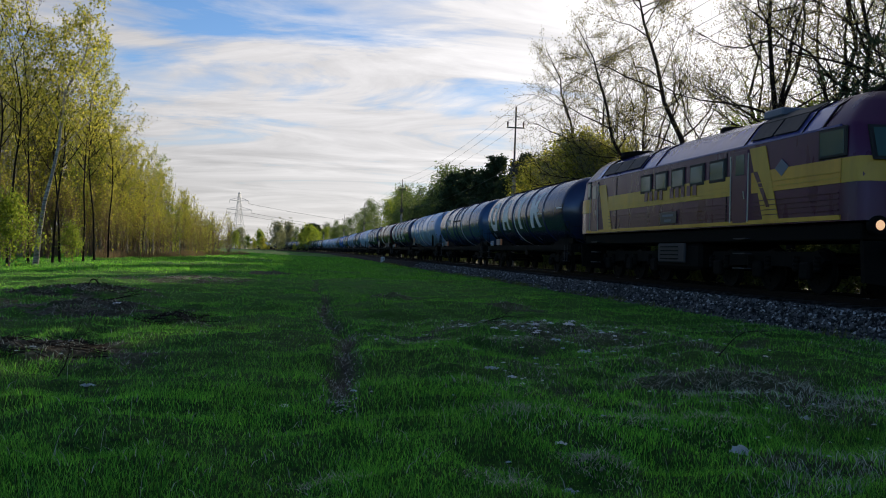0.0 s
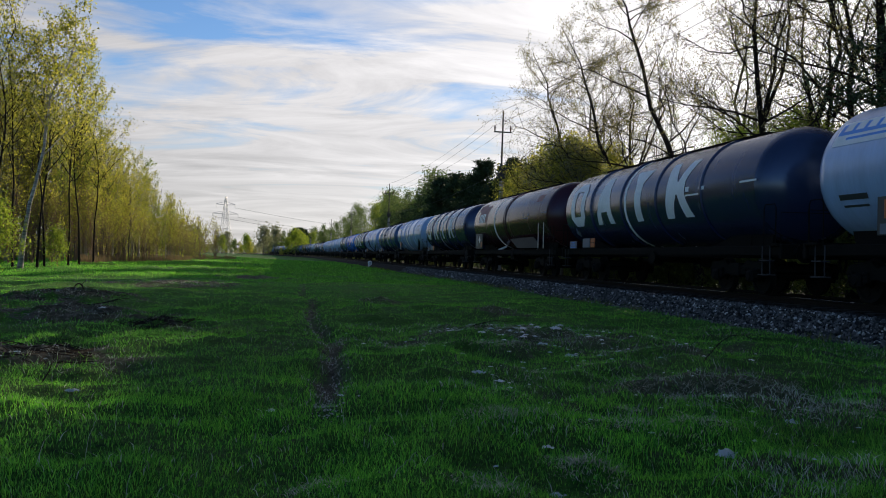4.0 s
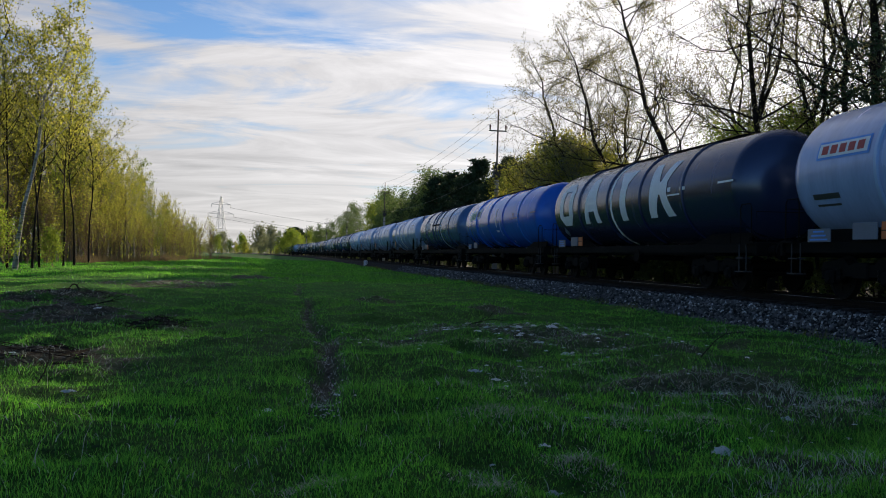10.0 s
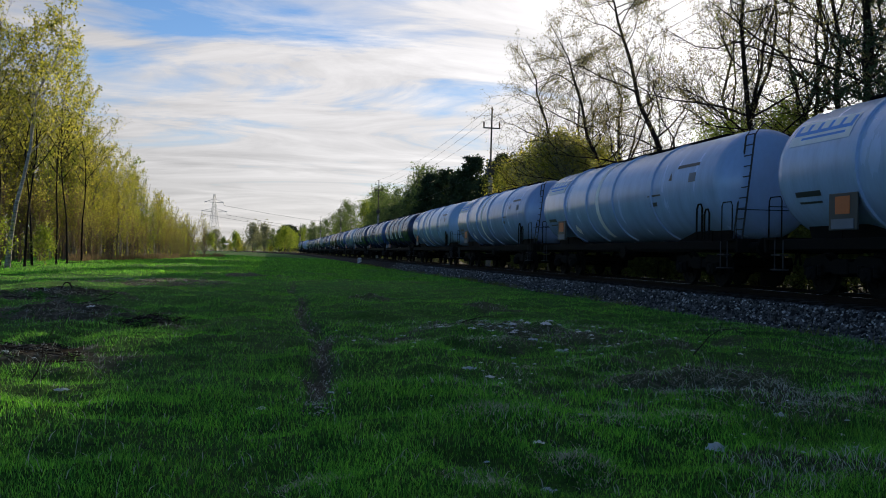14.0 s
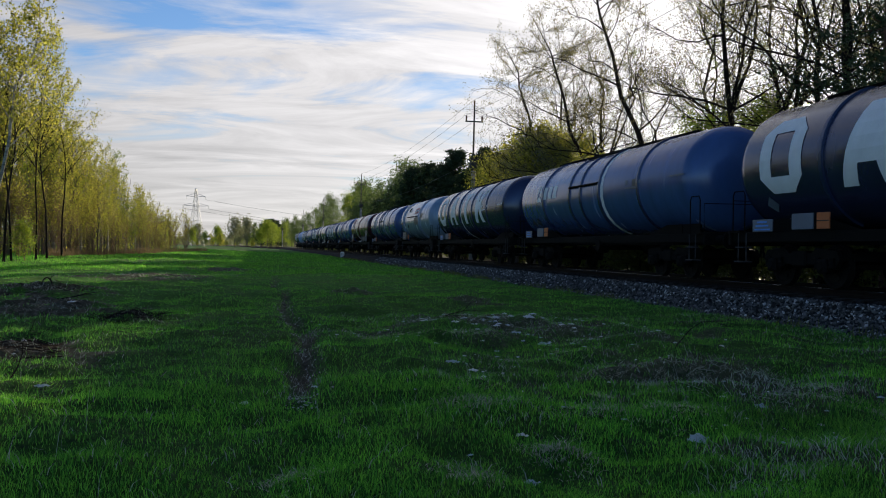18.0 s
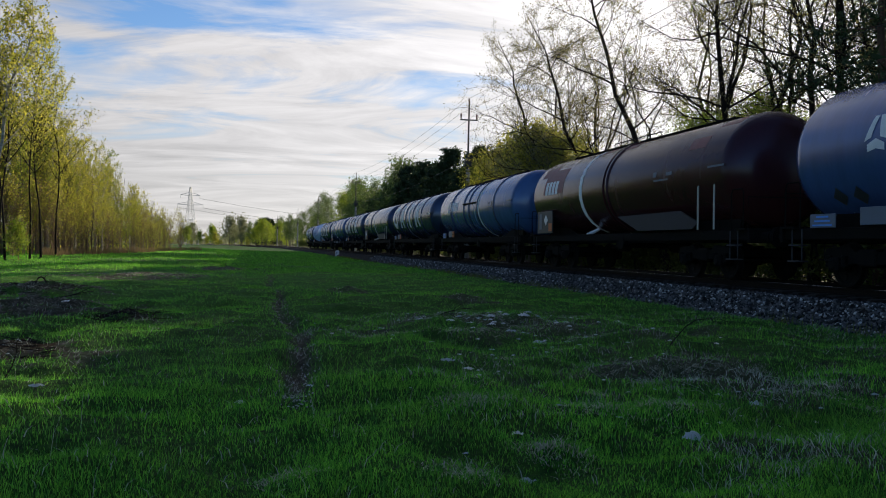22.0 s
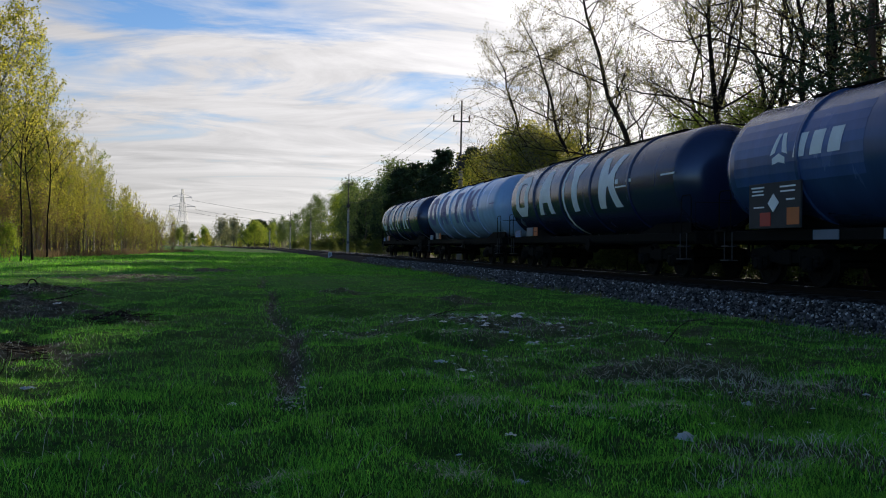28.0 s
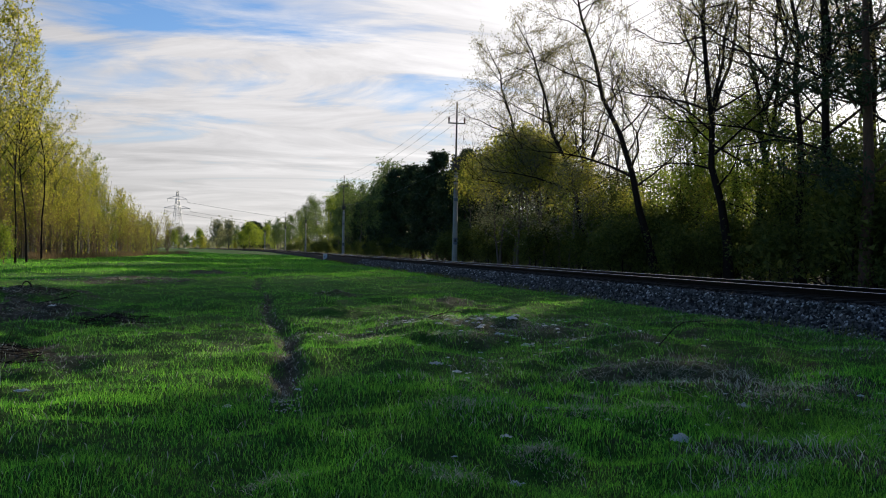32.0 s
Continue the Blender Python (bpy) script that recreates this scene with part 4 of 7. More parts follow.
def style_olive(ls=10.6):
    w = make_wagon(ls, M_OLIVE, "short grey tank wagon with double hoops and red sign", hoops=(4.4, 4.0, -1.9, -2.4))
    mark(w, "company_sign", M_RED, [lambda g: rect_on(g, 0.9, 0.62, 1.6, 0.42)], "red company sign")
    for k in range(3):
        mark(w, "sign_bar", M_MARK, [lambda g: rect_on(g, 0.5 + k * 0.4, 0.62, 0.26, 0.2, 0.014)])
    mark(w, "information_board", M_DARKPLATE, [lambda g: rect_on(g, 1.1, -0.12, 1.7, 0.52)], "black board with pale lines")
    for k in range(3):
        mark(w, "stencil_bar", M_PLATE, [lambda g: rect_on(g, 1.1, -0.27 + 0.14 * k, 1.2, 0.04, 0.014)])
    mark(w, "small_panel", M_DARKPLATE, [lambda g: rect_on(g, 2.9, 0.22, 0.7, 0.3)])
    tank = next(c for c in w.children if c.name.split(".")[0] == "tank")
    part("side_pipe", Geo().tube([skin(2.2, 78, 0.05), skin(2.2, 30, 0.06), skin(2.2, -20, 0.06)], 0.035, 6).tube([skin(2.2, 8, 0.06), skin(-1.8, 8, 0.06)], 0.03, 6), M_FRAME, tank)
    diamond(w, -ls / 2 + 0.8, -0.2, 0.28, M_RED, "red hazard diamond")
    diamond(w, -ls / 2 + 1.3, -0.42, 0.28, M_MARK, "white hazard diamond")
    h = ls / 2
    part("sign_board", Geo().box((-1.38, h - 1.2, 1.60), (0.05, 1.6, 0.55), 0.01), M_DARKPLATE, w, "dark board with faded writing")
    for k in range(3):
        part("stencil_bar", Geo().box((-1.41, h - 1.1, 1.46 + 0.15 * k), (0.01, 1.0, 0.06)), M_PLATE, w)
    part("hazard_plate", Geo().box((-1.38, h - 2.7, 1.5), (0.03, 0.4, 0.35)), M_ORANGE, w, "orange hazard plate")
    return w


def style_dark(ls=15.1):
    w = make_wagon(ls, M_NAVY, "dark slate tank wagon with a dashed white band and plates", hoops=(5.0, 1.9, -2.2, -5.2))
    band(w, 1.6, 0.30, M_MARK, -60, 80, 9)
    ux = -5.9
    emblem(w, ux, -0.10)
    for k in range(3):
        mark(w, "logo_bar", M_MARK, [lambda g: stroke(g, ((ux + 0.75 + k * 0.56, 0.0), (ux + 1.13 + k * 0.56, 0.0), (ux + 1.20 + k * 0.56, 0.50), (ux + 0.82 + k * 0.56, 0.50)), 0.012)], "white logo block")
    # Lighter slate rectangle around the emblem and logo blocks.
    mark(w, "faded_panel", M_GREYBLUE, [lambda g: rect_on(g, -5.2, 0.25, 4.4, 1.5, 0.006)])
    h = ls / 2
    part("sign_board", Geo().box((-1.42, h - 1.7, 1.75), (0.05, 1.9, 1.0), 0.01), M_GREYFRAME, w, "grey board with plates")
    part("hazard_plate", Geo().box((-1.45, h - 2.4, 1.5), (0.012, 0.42, 0.36)), M_ORANGE, w, "orange hazard plate")
    part("hazard_plate", Geo().box((-1.45, h - 1.4, 1.45), (0.012, 0.4, 0.3)), M_RED, w, "faded red plate")
    part("hazard_diamond", Geo().prism([(h - 1.7, 1.6), (h - 1.5, 1.8), (h - 1.7, 2.0), (h - 1.9, 1.8)], 0, -1.46, -1.444), M_MARK, w, "white hazard diamond")
    for dy, z, ln in ((-1.1, 2.16, 0.5), (-1.1, 2.08, 0.42), (-1.1, 2.0, 0.46), (-2.2, 2.14, 0.55), (-2.2, 2.04, 0.5), (-2.3, 1.86, 0.3), (-1.15, 1.72, 0.4)):
        part("stencil_bar", Geo().box((-1.447, h + dy, z), (0.006, ln, 0.035)), M_MARK, w)
    for y, dy in ((h - 3.2, 0.8), (h - 5.0, 0.3), (h - 6.6, 2.2), (h - 9.4, 0.8)):
        part("sill_plate", Geo().box((-1.25, y, 1.10), (0.02, dy, 0.2)), M_PLATE, w)
    return w


# Rear ends of the tanks along the track at the start, and the kind of each wagon.
TRAIN = ((50.9, "letters"), (68.2, "panel"), (85.85, "ladder"), (103.0, "letters"), (120.15, "brown"), (137.85, "letters"), (155.3, "white"), (172.6, "panel"),
         (190.1, "red_sign"), (207.4, "letters"), (224.75, "blue"), (242.1, "panel_grey"), (259.6, "ladder"), (277.1, "ladder"), (294.5, "ladder"), (312.0, "white"),
         (329.5, "letters_late"), (346.95, "panel_grey"), (364.55, "letters"), (378.4, "olive"), (396.35, "panel_light"), (413.85, "brown"), (431.5, "panel_light"), (449.2, "letters"),
         (466.7, "banded"), (484.4, "letters_late"), (502.7, "dark"), (519.9, "letters"), (537.05, "letters_white"), (555.0, "letters"))
STYLES = {
    "letters": lambda: style_letters(), "letters_late": lambda: style_letters(band_at=-1.2), "panel": lambda: style_panel(M_NAVY),
    "panel_grey": lambda: style_panel(M_GREYBLUE, label="grey-blue tank wagon with a white logo and band"),
    "panel_light": lambda: style_panel(M_GREYBLUE, label="grey-blue tank wagon with a white logo and framed panel"),
    "ladder": lambda: style_white(True), "white": lambda: style_white(False, label="white tank wagon with grey hoops and a faded blue sign"),
    "red_sign": lambda: style_white(False, sign=M_RED, bracket=True, label="white tank wagon with a red and blue sign and black bracket"),
    "brown": lambda: style_banded(M_BROWN, "dark brown tank wagon with red patches and a white band"),
    "banded": lambda: style_banded(M_BLACK, "black tank wagon with one white band and a grey gusset", False),
    "blue": style_blue, "olive": style_olive, "dark": style_dark,
    "letters_white": lambda: style_letters(mat=M_WHITE, sign=M_MARKBLUE, band_at=None, label="white tank wagon with large dark blue painted letters")}
LENGTHS = {"olive": 10.6, "dark": 15.1}


def build_train():
    made, wagons = {}, []
    for rear, kind in TRAIN:
        if kind in made:
            w = copy_thing(made[kind], Matrix())
        else:
            w = made[kind] = STYLES[kind]()
        wagons.append((w, rear - LENGTHS.get(kind, 14.3) / 2))
    return wagons


def build_loco():
    """A six-axle diesel locomotive with a cab at each end; the origin is at its middle, over the rails, its front towards -y."""
    lo = tagged(new("locomotive"), "maroon and yellow six-axle diesel locomotive with lit headlamp", "locomotive")
    H, X = 8.88, 1.475
    sec = [(-X, 1.62), (-X, 3.62), (-1.40, 3.72), (-1.05, 4.18), (-0.62, 4.42), (0.0, 4.50), (0.62, 4.42), (1.05, 4.18), (1.40, 3.72), (X, 3.62), (X, 1.62)]

    body = part("body_shell", Geo().prism([(x, z) for x, z in sec if z < 3.65] + [], 1, -H + 0.80, H - 0.80), M_MAROON, lo)
    roof = part("roof", Geo().prism([(x, z) for x, z in sec if z > 3.6], 1, -H + 1.60, H - 1.60), M_ROOF, lo, "violet-grey rounded roof", smooth=True)
    for e in (-1, 1):
        # rounded cab nose built of stacked sections
        g, rings = Geo(), []
        def nose_ring(f, wx, back, z, grow=0.0):
            half = [(-wx - grow, back), (-wx - grow, f - 0.24), (-wx + 0.05 - grow, f - 0.11), (-wx + 0.18 - grow, f - 0.03 + grow), (-0.45 * wx, f + grow)]
            return [(x, y, z) for x, y in half] + [(-x, y, z) for x, y in half[::-1]]

        for z, out, wx in ((1.62, 0.0, X), (2.55, 0.0, X), (2.80, -0.04, X), (3.60, -0.30, X - 0.02), (3.72, -0.42, 1.40), (4.18, -0.62, 1.02), (4.42, -0.85, 0.7), (4.49, -1.15, 0.45)):
            rings.append(nose_ring(H + out, wx, H - 1.95 if z > 3.65 else H - 0.80, z))
        for r in rings:
            g.v += [(x, e * y, z) for x, y, z in r]
        for i in range(len(rings) - 1):
            g.f += [(10 * i + k, 10 * i + k + 1, 10 * i + k + 11, 10 * i + k + 10) for k in range(9)]
        g.f.append(tuple(range(10 * (len(rings) - 1), 10 * len(rings))))
        cab = part("cab_nose", g, M_MAROON, lo, smooth=True)
        for z0, z1 in ((2.42, 2.80), (2.80, 2.94)):
            g = Geo()
            g.v += [(x, e * y, z) for z in (z0, z1) for x, y, z in nose_ring(H - (0.04 if z > 2.7 else 0.0) - (0.05 if z > 2.9 else 0.0), X, H - 0.74, z, 0.014)]
            g.f += [(k, k + 1, k + 11, k + 10) for k in range(9)]
            part("front_stripe", g, M_YELLOW, cab, "yellow stripe round the cab's nose", smooth=True)
        for sx in (-1, 1):
            out = lambda x, y, z: (sx * x, e * (H + y), z)
            fx = (0.08, 1.24, 1.20, 0.08)
            part("windscreen_frame", Geo().add([out(fx[0], 0.0, 2.86), out(fx[1], -0.02, 2.86), out(fx[2], -0.27, 3.60), out(fx[3], -0.24, 3.60), out(fx[0], -0.2, 2.86), out(fx[1], -0.33, 2.86), out(fx[2], -0.5, 3.60), out(fx[3], -0.4, 3.60)], [(0, 1, 2, 3), (4, 5, 6, 7), (0, 1, 5, 4), (1, 2, 6, 5), (2, 3, 7, 6), (3, 0, 4, 7)]), M_RUBBER, cab)
            part("windscreen", Geo().add([out(0.15, 0.004, 2.93), out(1.17, -0.015, 2.93), out(1.13, -0.228, 3.54), out(0.15, -0.205, 3.54)], [(0, 1, 2, 3)]), M_GLASS, cab)
            lamp = part("headlamp_housing", Geo().lathe([(e * (H - 0.1), 0.2), (e * (H + 0.06), 0.2), (e * (H + 0.08), 0.17)], 18, 1, (sx * 1.15, 0, 1.52)), M_FRAME, lo)
            part("headlamp", Geo().lathe([(e * (H + 0.05), 0.12), (e * (H + 0.085), 0.10), (e * (H + 0.10), 0.05)], 18, 1, (sx * 1.15, 0, 1.52)), M_LAMP if e < 0 else M_GLASS, lamp, "lit round headlamp" if e < 0 else "")
        g = Geo().prism([(-1.45, 1.2), (1.45, 1.2), (1.40, 0.35), (0.2, 0.22), (-0.2, 0.22), (-1.40, 0.35)], 1, e * (H - 0.02), e * (H - 0.14))
        part("pilot_plate", g, M_FRAME, lo)
    # side details on both long sides
    for sx in (-1, 1):
        off = sx * (X + 0.006)

        def panel(name, poly, mat, parent=body, t=0.012, label=""):
            return part(name, Geo().prism(poly, 0, off - sx * 0.004, off + sx * t), mat, parent, label)

        part("sill_stripe", Geo().box((sx * 1.48, 0, 1.70), (0.05, 2 * H - 1.5, 0.10)), M_YELLOW, lo, "yellow sill stripe")
        part("gutter", Geo().box((sx * 1.47, 0, 3.64), (0.05, 2 * H - 1.6, 0.05)), M_ROOF, lo)
        for y0, y1 in ((-H + 0.76, -4.45), (-3.4, 5.75), (7.6, H - 0.76)):
            panel("yellow_band", [(y0, 2.42), (y1, 2.42), (y1, 2.94), (y0, 2.94)], M_YELLOW)
            for k in range(6):
                part("body_rib", Geo().box((sx * (X + 0.022), (y0 + y1) / 2, 1.86 + 0.12 * k + (0.20 if k > 3 else 0)), (0.02, y1 - y0 - 0.1, 0.020)), M_MAROON if k < 4 else M_YELLOW, body)
        panel("slanted_stripe", [(-5.75, 1.70), (-5.05, 1.70), (-4.35, 3.55), (-5.1, 3.55)], M_YELLOW, t=0.016, label="slanted yellow stripe")
        panel("slanted_gap", [(-5.35, 2.05), (-5.2, 2.05), (-4.55, 2.95), (-4.75, 2.95)], M_MAROON, t=0.02)
        panel("slanted_stripe", [(5.35, 1.70), (6.15, 1.70), (6.75, 3.40), (6.05, 3.40)], M_YELLOW, t=0.016, label="slanted yellow stripe")
        for k, y in enumerate((2.25, 1.05, -0.15, -1.42, -2.65)):
            fr = part("side_window_frame", Geo().box((sx * (X + 0.010), y, 3.14), (0.05, 0.92, 0.62), 0.02), M_RUBBER, body)
            part("side_window", Geo().box((sx * (X + 0.038), y, 3.14), (0.012, 0.74, 0.47), 0.004), M_GLASS, fr, "dull engine-room window")
        for y in (-3.9, 7.2):
            d = part("side_door", Geo().box((sx * (X + 0.004), y, 2.62), (0.06, 0.72, 1.86), 0.015), M_MAROON, body, "maroon cab door")
            part("door_window", Geo().box((sx * (X + 0.036), y, 3.18), (0.012, 0.44, 0.52), 0.004), M_GLASS, d)
            part("door_handle", Geo().tube([(sx * (X + 0.05), y - 0.26, 2.3), (sx * (X + 0.08), y - 0.26, 2.5)], 0.015, 5), M_HANDRAIL, d)
            for dy in (-0.45, 0.45):
                part("door_rail", Geo().tube([(sx * (X + 0.05), y + dy, 1.72), (sx * (X + 0.05), y + dy, 3.45)], 0.018, 5), M_HANDRAIL, d)
            for z in (1.30, 0.92, 0.54):
                part("door_step", Geo().box((sx * 1.40, y, z), (0.2, 0.62, 0.03)), M_GREYFRAME, lo)
        for y in (-H + 1.06, H - 1.05):
            fr = part("cab_window_frame", Geo().box((sx * (X + 0.010), y, 3.29), (0.05, 1.02 if y < 0 else 0.42, 0.66), 0.03), M_RUBBER, body)
            part("cab_window", Geo().box((sx * (X + 0.038), y, 3.29), (0.012, 0.84 if y < 0 else 0.30, 0.52), 0.004), M_GLASS, fr)
        part("builder_plate", Geo().box((sx * (X + 0.03), 0.45, 1.98), (0.04, 1.15, 0.36), 0.008), M_DARKPLATE, body, "dark plate with pale lines")
        for k in range(2):
            part("stencil_bar", Geo().box((sx * (X + 0.054), 0.45, 2.05 - 0.15 * k), (0.008, 0.8 - 0.3 * k, 0.07)), M_PLATE, body)
        for k in range(10):
            if k != 4:
                part("lettering_bar", Geo().box((sx * (X + 0.035), 2.2 - k * 0.39, 2.72), (0.008, 0.24, 0.30)), M_MAROON, body, "dark company lettering block")
        part("diamond_plate", Geo().prism([(-5.85, 2.75), (-5.55, 2.95), (-5.85, 3.15), (-6.15, 2.95)], 0, off, off + sx * 0.02), M_PLATE, body)
        part("hood_seam", Geo().box((sx * (X + 0.008), -3.15, 2.62), (0.016, 0.03, 1.9)), M_RUBBER, body)
        part("hood_seam", Geo().box((sx * (X + 0.008), 4.95, 2.62), (0.016, 0.03, 1.9)), M_RUBBER, body)
        # louvres in the roof's slope
        for y in (3.5, 4.7, 5.9):
            part("roof_louvre", Geo().add([(sx * 1.405, y - 0.56, 3.745), (sx * 1.405, y + 0.56, 3.745), (sx * 1.085, y + 0.56, 4.165), (sx * 1.085, y - 0.56, 4.165), (sx * 1.43, y - 0.56, 3.765), (sx * 1.43, y + 0.56, 3.765), (sx * 1.11, y + 0.56, 4.185), (sx * 1.11, y - 0.56, 4.185)], [(4, 5, 6, 7), (0, 1, 5, 4), (1, 2, 6, 5), (2, 3, 7, 6), (3, 0, 4, 7)]), M_LOUVRE, roof, "black air louvre")
        for y in (-4.75, -5.85):
            part("roof_louvre", Geo().add([(sx * 1.405, y - 0.5, 3.745), (sx * 1.405, y + 0.5, 3.745), (sx * 1.085, y + 0.5, 4.165), (sx * 1.085, y - 0.5, 4.165), (sx * 1.43, y - 0.5, 3.765), (sx * 1.43, y + 0.5, 3.765), (sx * 1.11, y + 0.5, 4.185), (sx * 1.11, y - 0.5, 4.185)], [(4, 5, 6, 7), (0, 1, 5, 4), (1, 2, 6, 5), (2, 3, 7, 6), (3, 0, 4, 7)]), M_LOUVRE, roof, "black air louvre")
        for y in (-4.0, -6.6, -7.4, 1.6, 2.75, 6.7):
            g = Geo()
            for (x0, z0), (x1, z1) in zip(sec[:6], sec[1:6]):
                if z0 >= 3.6:
                    g.tube([(-sx * x0 * 1.004, y, z0 + 0.01), (-sx * x1 * 1.004, y, z1 + 0.01)], 0.022, 5)
            part("roof_seam", g, M_FRAME, roof)
    for sx in (-1, 1):
        part("roof_hatch", Geo().add([(sx * 1.06, y, z) for y, z in ((-6.35, 4.195), (-4.2, 4.195))] + [(sx * 0.60, y, z) for y, z in ((-4.2, 4.445), (-6.35, 4.445))] + [(sx * 1.06, y, z) for y, z in ((-6.35, 4.225), (-4.2, 4.225))] + [(sx * 0.60, y, z) for y, z in ((-4.2, 4.475), (-6.35, 4.475))], [(4, 5, 6, 7), (0, 1, 5, 4), (1, 2, 6, 5), (2, 3, 7, 6), (3, 0, 4, 7)]), M_LOUVRE, roof, "black roof hatch")
    part("exhaust", Geo().lathe([(4.42, 0.36), (4.62, 0.36), (4.66, 0.30)], 18, 2, (0, -0.6, 0)), M_FRAME, roof)
    part("roof_fan", Geo().lathe([(4.45, 0.85), (4.60, 0.85), (4.62, 0.8)], 24, 2, (0, 6.1, 0)), M_FRAME, roof)
    part("air_horn", Geo().tube([(0.2, -7.2, 4.52), (0.2, -7.75, 4.56)], [0.03, 0.09], 8).tube([(-0.2, -7.2, 4.52), (-0.2, -7.75, 4.56)], [0.03, 0.09], 8), M_FRAME, roof)
    part("filter_box", Geo().box((-0.3, -4.2, 4.50), (1.0, 0.9, 0.22), 0.04), M_PLATE, roof)
    g = Geo().box((0, 0, 1.40), (2.7, 2 * H - 0.5, 0.36), 0.03)
    part("underframe", g, M_FRAME, lo)
    tank = part("fuel_tank", Geo().box((0, 0.2, 0.82), (2.6, 3.0, 0.78), 0.10), M_FRAME, lo)
    for sx in (-1, 1):
        part("battery_box", Geo().box((sx * 1.34, 0.5, 0.92), (0.10, 1.9, 0.58), 0.03), M_GREYFRAME, tank)
        for k in range(4):
            part("box_slat", Geo().box((sx * 1.40, 0.6, 0.74 + 0.12 * k), (0.02, 1.3, 0.03)), M_FRAME, tank)
    for yb in (-4.3, 4.3):
        g = Geo()
        for sx in (-1, 1):
            g.prism([(-2.75, 0.78), (-2.4, 0.5), (-1.2, 0.62), (1.2, 0.62), (2.4, 0.5), (2.75, 0.78), (2.5, 0.98), (-2.5, 0.98)], 0, sx * 1.05 - 0.07, sx * 1.05 + 0.07)
        g.box((0, 0, 0.8), (2.0, 0.6, 0.3)).box((0, -2.6, 0.8), (2.0, 0.12, 0.16)).box((0, 2.6, 0.8), (2.0, 0.12, 0.16))
        b = part("bogie", g, M_FRAME, lo)
        b.matrix_basis = pose(0, yb, 0)
        for yy in (-2.1, 0, 2.1):
            for sx in (-1, 1):
                part("axle_box", Geo().box((sx * 1.15, yy, 0.53), (0.2, 0.42, 0.42), 0.05), M_FRAME, b)
                for dy in (-0.42, 0.42):
                    part("coil_spring", Geo().lathe([(0.52 + 0.05 * k, 0.10 if k % 2 else 0.075) for k in range(8)], 10, 2, (sx * 1.14, yy + dy, 0)), M_FRAME, b)
            g = Geo().lathe([(-1.1, 0.08), (1.1, 0.08)], 10, 0)
            for sx in (-1, 1):
                g.lathe([(sx * 0.69, 0.53), (sx * 0.71, 0.55), (sx * 0.73, 0.52), (sx * 0.83, 0.51), (sx * 0.83, 0.44), (sx * 0.80, 0.42), (sx * 0.79, 0.16), (sx * 0.84, 0.14)], 28, 0)
                for k in range(5):
                    a = 2 * math.pi * k / 5
                    g.box((sx * 0.80, 0.28 * math.cos(a), 0.28 * math.sin(a)), (0.03, 0.1, 0.1))
            w = part("wheelset", g, M_WHEEL, b, smooth=True)
            w.matrix_parent_inverse = pose(0, yy, 0.525)
            WHEELSETS.append(w)
    make_buffers(lo, H + 0.55)
    return lo


WAGONS = build_train()
LOCO = build_loco()


# ---- plants ----
M_BARK = material("grey_brown_bark", (0.14, 0.115, 0.088), 0.9, var=0.35, scale=6, grain=30, bump=0.5, stretch=(1, 1, 0.25))
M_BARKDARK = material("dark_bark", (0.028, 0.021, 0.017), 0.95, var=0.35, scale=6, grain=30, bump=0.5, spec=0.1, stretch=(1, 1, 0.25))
M_BIRCH = material("pale_birch_bark", (0.42, 0.39, 0.34), 0.75, var=0.25, scale=5, grain=22, bump=0.3, second=(0.07, 0.06, 0.05), spread=0.5, stretch=(0.6, 0.6, 3.0))
M_PINEBARK = material("pine_bark", (0.12, 0.065, 0.040), 0.95, var=0.35, scale=5, grain=24, bump=0.6, stretch=(1, 1, 0.3))
M_REDTWIG = material("reddish_twigs", (0.22, 0.135, 0.085), 0.85, var=0.3, bump=0.0)
M_LEAFGOLD = material("yellow_green_spring_leaves", (0.29, 0.275, 0.050), 0.6, var=0.3, scale=1.2, bump=0.0, leaf=0.62, per=0.65, island=True, second=(0.20, 0.225, 0.042))
M_BUD = material("brownish_green_buds", (0.23, 0.21, 0.085), 0.7, var=0.3, scale=1.2, bump=0.0, leaf=0.45, per=0.4, island=True)
M_LEAFGREEN = material("fresh_green_leaves", (0.18, 0.235, 0.036), 0.6, var=0.3, scale=1.2, bump=0.0, leaf=0.55, per=0.35, island=True)
M_LEAFMID = material("deep_green_leaves", (0.105, 0.15, 0.045), 0.6, var=0.3, scale=1.2, bump=0.0, leaf=0.42, per=0.45, island=True)
M_LEAFPALE = material("pale_silvery_and_hazed_leaves", (0.19, 0.20, 0.11), 0.65, var=0.25, scale=1.2, bump=0.0, leaf=0.4, per=0.3, island=True)
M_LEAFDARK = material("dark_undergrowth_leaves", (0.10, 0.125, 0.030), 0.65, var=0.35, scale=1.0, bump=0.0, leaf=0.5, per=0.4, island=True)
M_NEEDLE = material("dark_pine_needles", (0.042, 0.066, 0.026), 0.65, var=0.3, scale=1.5, bump=0.0, leaf=0.15, per=0.35, island=True)
M_BLADE = material("grass_blades", (0.066, 0.36, 0.047), 0.55, var=0.3, scale=0.5, grain=3.0, bump=0.0, leaf=0.58, per=0.75, island=True, second=(0.038, 0.205, 0.031), through_hue=0.463, through_value=1.65)
M_DRY = material("dry_grass", (0.36, 0.39, 0.33), 0.8, var=0.3, scale=2.0, bump=0.0, leaf=0.25, per=0.4, island=True)
M_STRAW = material("bleached_straw", (0.50, 0.475, 0.37), 0.8, var=0.3, scale=2.0, bump=0.0, leaf=0.2, per=0.5, island=True)
